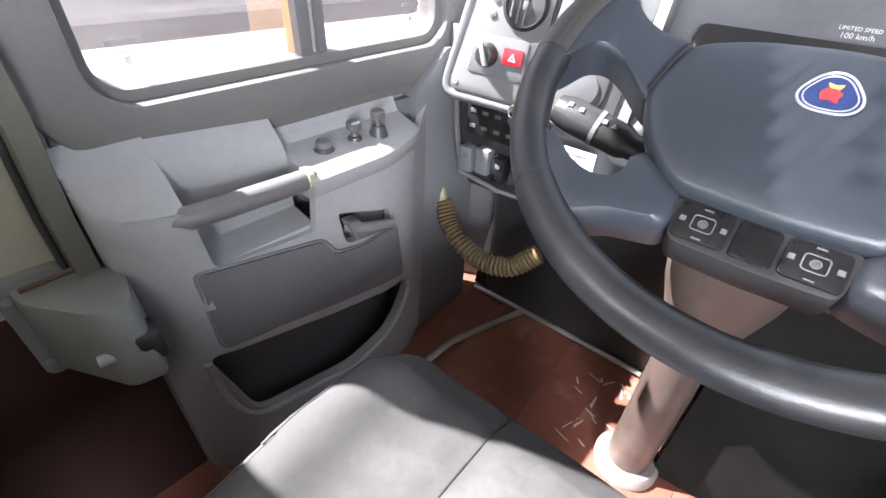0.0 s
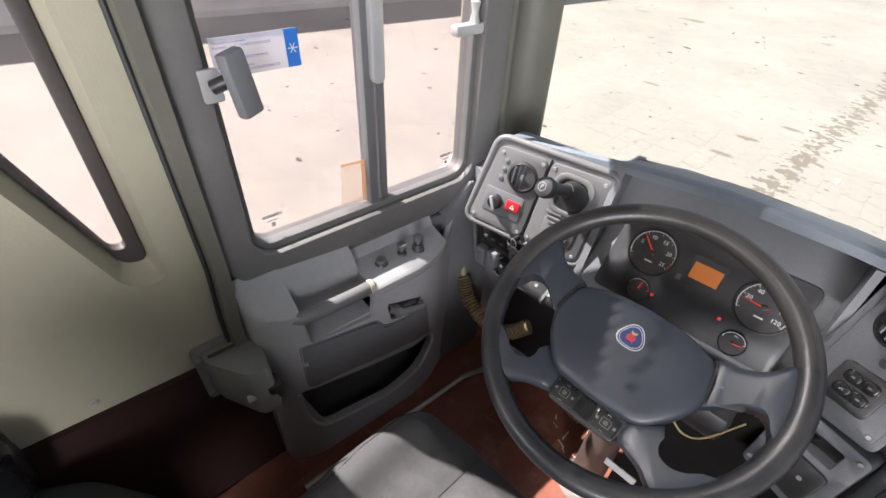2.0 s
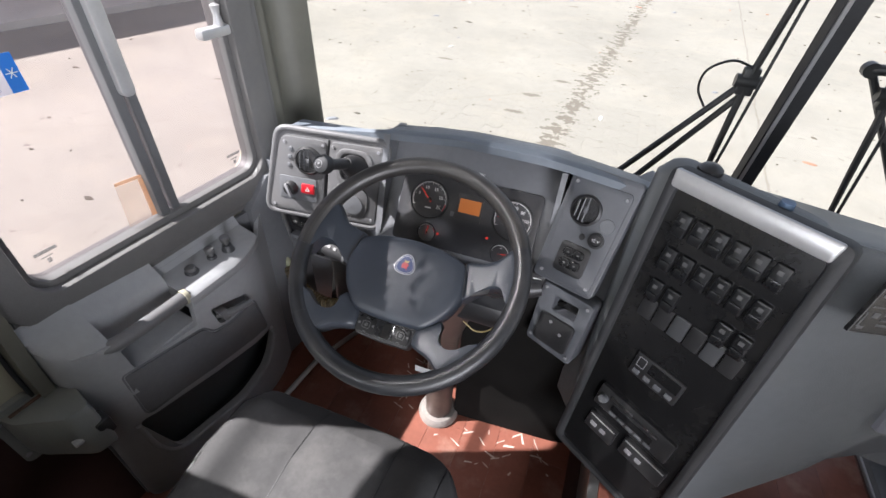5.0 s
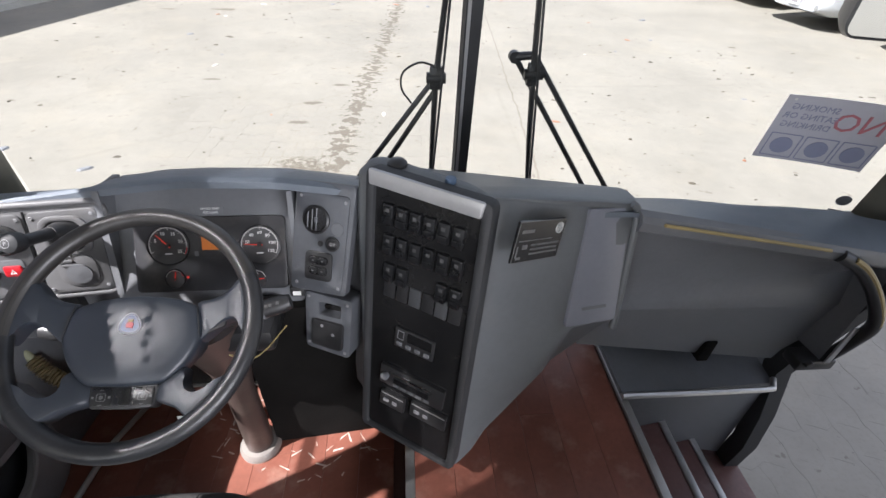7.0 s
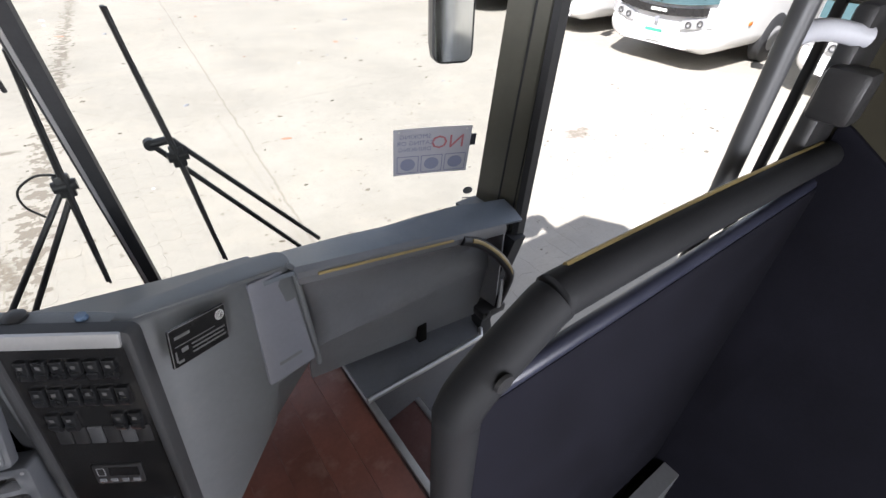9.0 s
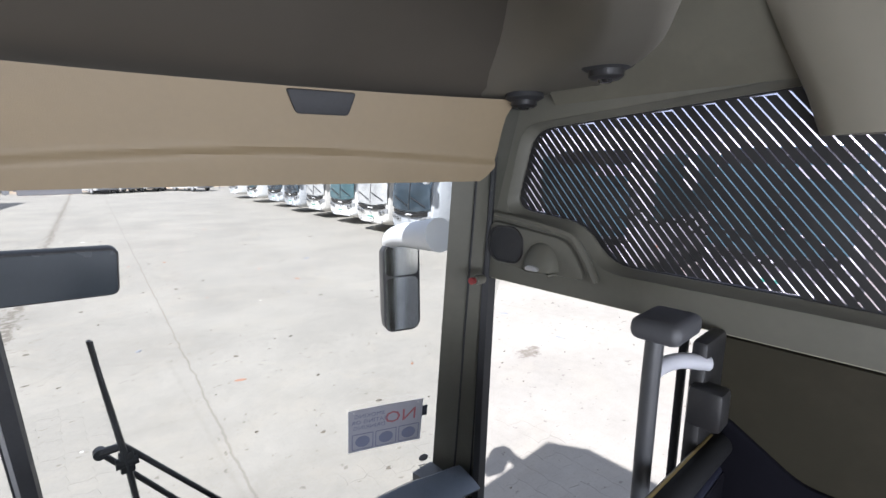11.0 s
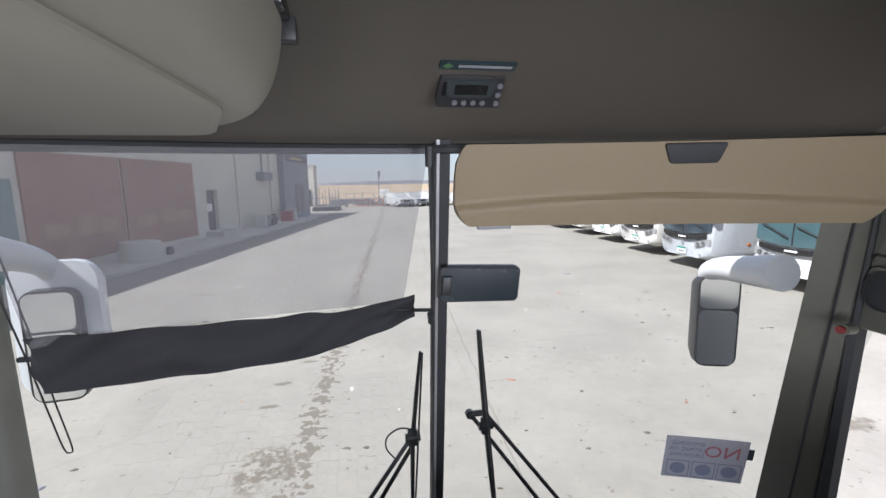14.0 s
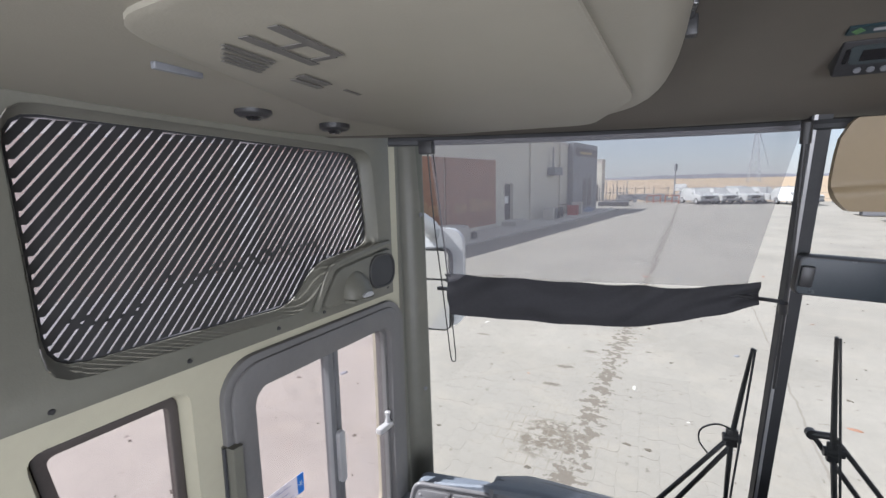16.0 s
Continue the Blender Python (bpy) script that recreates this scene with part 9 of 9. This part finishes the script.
# ---- cars parked at the far end ----
CARP = mat("white_car_paint", (0.44, 0.44, 0.43), 0.25, var=0.04, scale=2)
def car():
    c = thing("parked_car", (0, 0, GROUND), "white off-road car parked at the yard's end", "car", group="parked cars")
    prof = [(0.0, 0.95), (0.15, 1.02), (1.2, 1.1), (1.75, 1.7), (3.6, 1.75), (4.5, 1.65), (4.75, 1.1), (4.8, 0.5)]
    bm = bmesh.new()
    loops = []
    for x, k in ((-0.95, 0.93), (-0.9, 1.0), (0.9, 1.0), (0.95, 0.93)):
        pts = [(0.05, 0.4)] + prof + [(4.7, 0.35)]
        loops.append([Vector((x if z < 1.15 else x * 0.84, 0.1 * (1 - k) * 20 * 0.05 + y, GROUND + 0.35 + (z - 0.35) * k)) for y, z in pts])
    part("body", loft(loops), CARP, c)
    part("windscreen", loft([[Vector((x, 1.25, GROUND + 1.13)), Vector((x * 0.88, 1.72, GROUND + 1.64)), Vector((x * 0.88, 1.75, GROUND + 1.62)), Vector((x, 1.3, GROUND + 1.1))] for x in (-0.74, 0.74)]), COACH_GLASS, c)
    for s in (-1, 1):
        part("side_glass", B(s * 0.78 - 0.02, s * 0.78 + 0.02, 1.75, 4.3, GROUND + 1.2, GROUND + 1.6, bev=0.01), COACH_GLASS, c)
        part("headlamp", B(s * 0.66 - 0.2, s * 0.66 + 0.2, -0.03, 0.1, GROUND + 0.78, GROUND + 0.95, bev=0.03), LAMP, c)
        part("door_mirror", B(s * 1.02 - 0.1, s * 1.02 + 0.1, 1.5, 1.62, GROUND + 1.1, GROUND + 1.28, bev=0.03), CARP, c)
        for wy in (0.9, 3.8):
            W = basis((s * 0.84, wy, GROUND + 0.37), (0, 1, 0), (0, 0, 1))
            wh = part("wheel", lathe([(0.0001, -0.12), (0.32, -0.12), (0.37, -0.08), (0.37, 0.08), (0.32, 0.12), (0.0001, 0.12)], W, 20), RUBBER, c)
            part("rim", lathe([(0.0001, -0.13), (0.22, -0.13), (0.22, 0.13), (0.0001, 0.13)], W, 14), SILVER, wh)
    part("grille", B(-0.45, 0.45, -0.04, 0.06, GROUND + 0.62, GROUND + 0.92, bev=0.02), BLACK, c)
    part("bumper", B(-0.92, 0.92, -0.08, 0.12, GROUND + 0.38, GROUND + 0.58, bev=0.04), CLAD, c)
    return c


a_car = car()
cars = [(6.4, 55.0, 24), (8.4, 55.6, 31), (10.7, 56.0, 27), (12.9, 57.4, 33), (14.8, 53.0, 22), (11.0, 63, 12)]
a_car.matrix_basis = pose(cars[0][0], cars[0][1], GROUND, 0, 0, cars[0][2])
for x, y, r in cars[1:]:
    copy_thing(a_car, pose(x, y, GROUND, 0, 0, r))

# ---- litter on the ground ----
random.seed(11)
for i in range(46):
    x, y = random.uniform(-4, 7.5), random.uniform(3.2, 22)
    s = random.uniform(0.03, 0.09)
    bm = lathe([(0.0001, 0), (s, 0.0), (s * 0.7, s * 0.35), (0.0001, s * 0.4)], pose(x, y, GROUND + 0.001, 0, 0, random.uniform(0, 180)) @ Matrix.Diagonal((random.uniform(0.5, 1.6), random.uniform(0.3, 0.8), 0.6, 1)), 6)
    solid("litter", bm, random.choice((CLAD, KERB, BROWN)), "small scrap of litter on the paving", "litter", group="litter", smooth=False)

# ---- paving blocks nearest the bus ----
PAVER = ground_material("paving_block", 0.018)
def paver_mesh():
    w, h, z = 0.2, 0.2, 0.012
    k = 0.022
    pts = [(0, 0), (w / 4, k), (w / 2, 0), (3 * w / 4, -k), (w, 0), (w + k, h / 2), (w, h), (3 * w / 4, h - k), (w / 2, h), (w / 4, h + k), (0, h), (k, h / 2)]
    pts = [(w / 2 + (x - w / 2) * 0.994, h / 2 + (y - h / 2) * 0.994) for x, y in pts]
    return finish("paving_block", plate(pts, (), 0, z, None), PAVER, smooth=False)


pm = paver_mesh()
count = 0
for i in range(17):
    for j in range(17):
        ob = new("paving_block", pm)
        ob.location = (-2.3 + 0.2 * i, 3.0 + 0.2 * j, GROUND - 0.0085 + random.uniform(-0.001, 0.001))
        ob.parent = ground
verts, faces = [], []
for i in range(13):
    for j in range(20):
        cx, cy, base = 2.2 + 0.2 * i, -0.9 + 0.2 * j, len(verts)
        zt = GROUND + 0.0035 + random.uniform(-0.001, 0.001)
        ring = [(v.co.x, v.co.y) for v in pm.vertices if v.co.z > 0.006]
        loop = sorted(ring, key=lambda p: math.atan2(p[1] - 0.1, p[0] - 0.1))
        n = len(loop)
        verts += [(cx + x, cy + y, zt) for x, y in loop] + [(cx + x, cy + y, GROUND - 0.006) for x, y in loop]
        faces.append(tuple(range(base, base + n)))
        faces += [(base + k, base + n + k, base + n + (k + 1) % n, base + (k + 1) % n) for k in range(n)]
door_paving = bpy.data.meshes.new("door_paving")
door_paving.from_pydata(verts, [], faces)
door_paving.materials.append(PAVER)
tagged(new("door_paving", door_paving), "wavy-edged sandy paving blocks before the entrance", "paving", kind="stuff")
# ---- floor planks of the cab ----
def plank_mesh(w, l, name):
    return finish(name, box(bmesh.new(), 0.0003, w - 0.0003, 0.0003, l - 0.0003, -0.006, 0, bev=0.0005, seg=1), VINYL, smooth=False)


planks = {}
for base_ob, x0, x1, y0, y1, z in ((floor, -0.64, 0.5, -1.2, 0.98, 0.0), (platform, 0.525, 1.19, -1.2, 1.0, STEP)):
    i = 0
    x = x0
    while x + 0.1 < x1:
        y = y0 - 0.3 * (i % 3)
        while y < y1:
            a, b = max(y, y0), min(y + 0.9, y1)
            key = round(b - a, 3)
            if key > 0.02:
                if key not in planks:
                    planks[key] = plank_mesh(0.11, key, "plank")
                ob = new("plank", planks[key])
                ob.location = (x, a, z)
                ob.parent = base_ob
            y += 0.9
        x += 0.11
        i += 1
solid("floor_strip", B(0.498, 0.524, -1.2, 0.7, -0.005, STEP + 0.004, bev=0.003), ALU, "pale metal strip along the floor step", "trim", kind="structure")
solid("floor_trim", tube([LW @ Vector((0.08, 0.012, 0.14)), LW @ Vector((0.66, 0.012, 0.14)), Vector((-0.36, 0.86, 0.012))], 0.009, 8), ALU, "pale metal trim along the floor's edge", "trim", kind="structure")
solid("toe_trim", tube([(-0.52, 0.862, 0.014), (-0.3, 0.866, 0.014), (-0.02, 0.864, 0.014)], 0.007, 8), ALU, "worn metal strip along the toe board", "trim", kind="structure")
toe = thing("toe_board", (-0.26, 0.9, 0.1), "dark sloping toe board behind the pedals", "panel", kind="structure")
part("board", loft([[Vector((-0.53, 0.872 + 0.09 * k, 0.02 + 0.3 * k)), Vector((0.07, 0.872 + 0.09 * k, 0.02 + 0.3 * k)), Vector((0.07, 0.9 + 0.09 * k, 0.02 + 0.3 * k)), Vector((-0.53, 0.9 + 0.09 * k, 0.02 + 0.3 * k))] for k in (0, 0.5, 1)]), FOOTWELL_AND_SHADE, toe)
scuffs = bmesh.new()
random.seed(41)
for k in range(46):
    near = k % 2
    x, y = (random.gauss(-0.06, 0.05), random.gauss(0.72, 0.06)) if near else (random.gauss(0.2, 0.1), random.gauss(0.58, 0.04))
    a, l2, w2 = random.uniform(0, 3.14), random.uniform(0.004, 0.02), random.uniform(0.001, 0.003)
    ca, sa = math.cos(a), math.sin(a)
    vs = [scuffs.verts.new((x + p * ca - q * sa, y + p * sa + q * ca, 0.0006)) for p, q in ((-l2, -w2), (l2, -w2 * 0.4), (l2 * 1.1, w2), (-l2 * 0.7, w2 * 1.3))]
    scuffs.faces.new(vs)
tagged(solid("floor_scuffs", scuffs, mat("pale_scuff", (0.5, 0.42, 0.37), 0.6), "pale scuffs and flakes on the vinyl floor", "scuffs", smooth=False), kind="stuff")
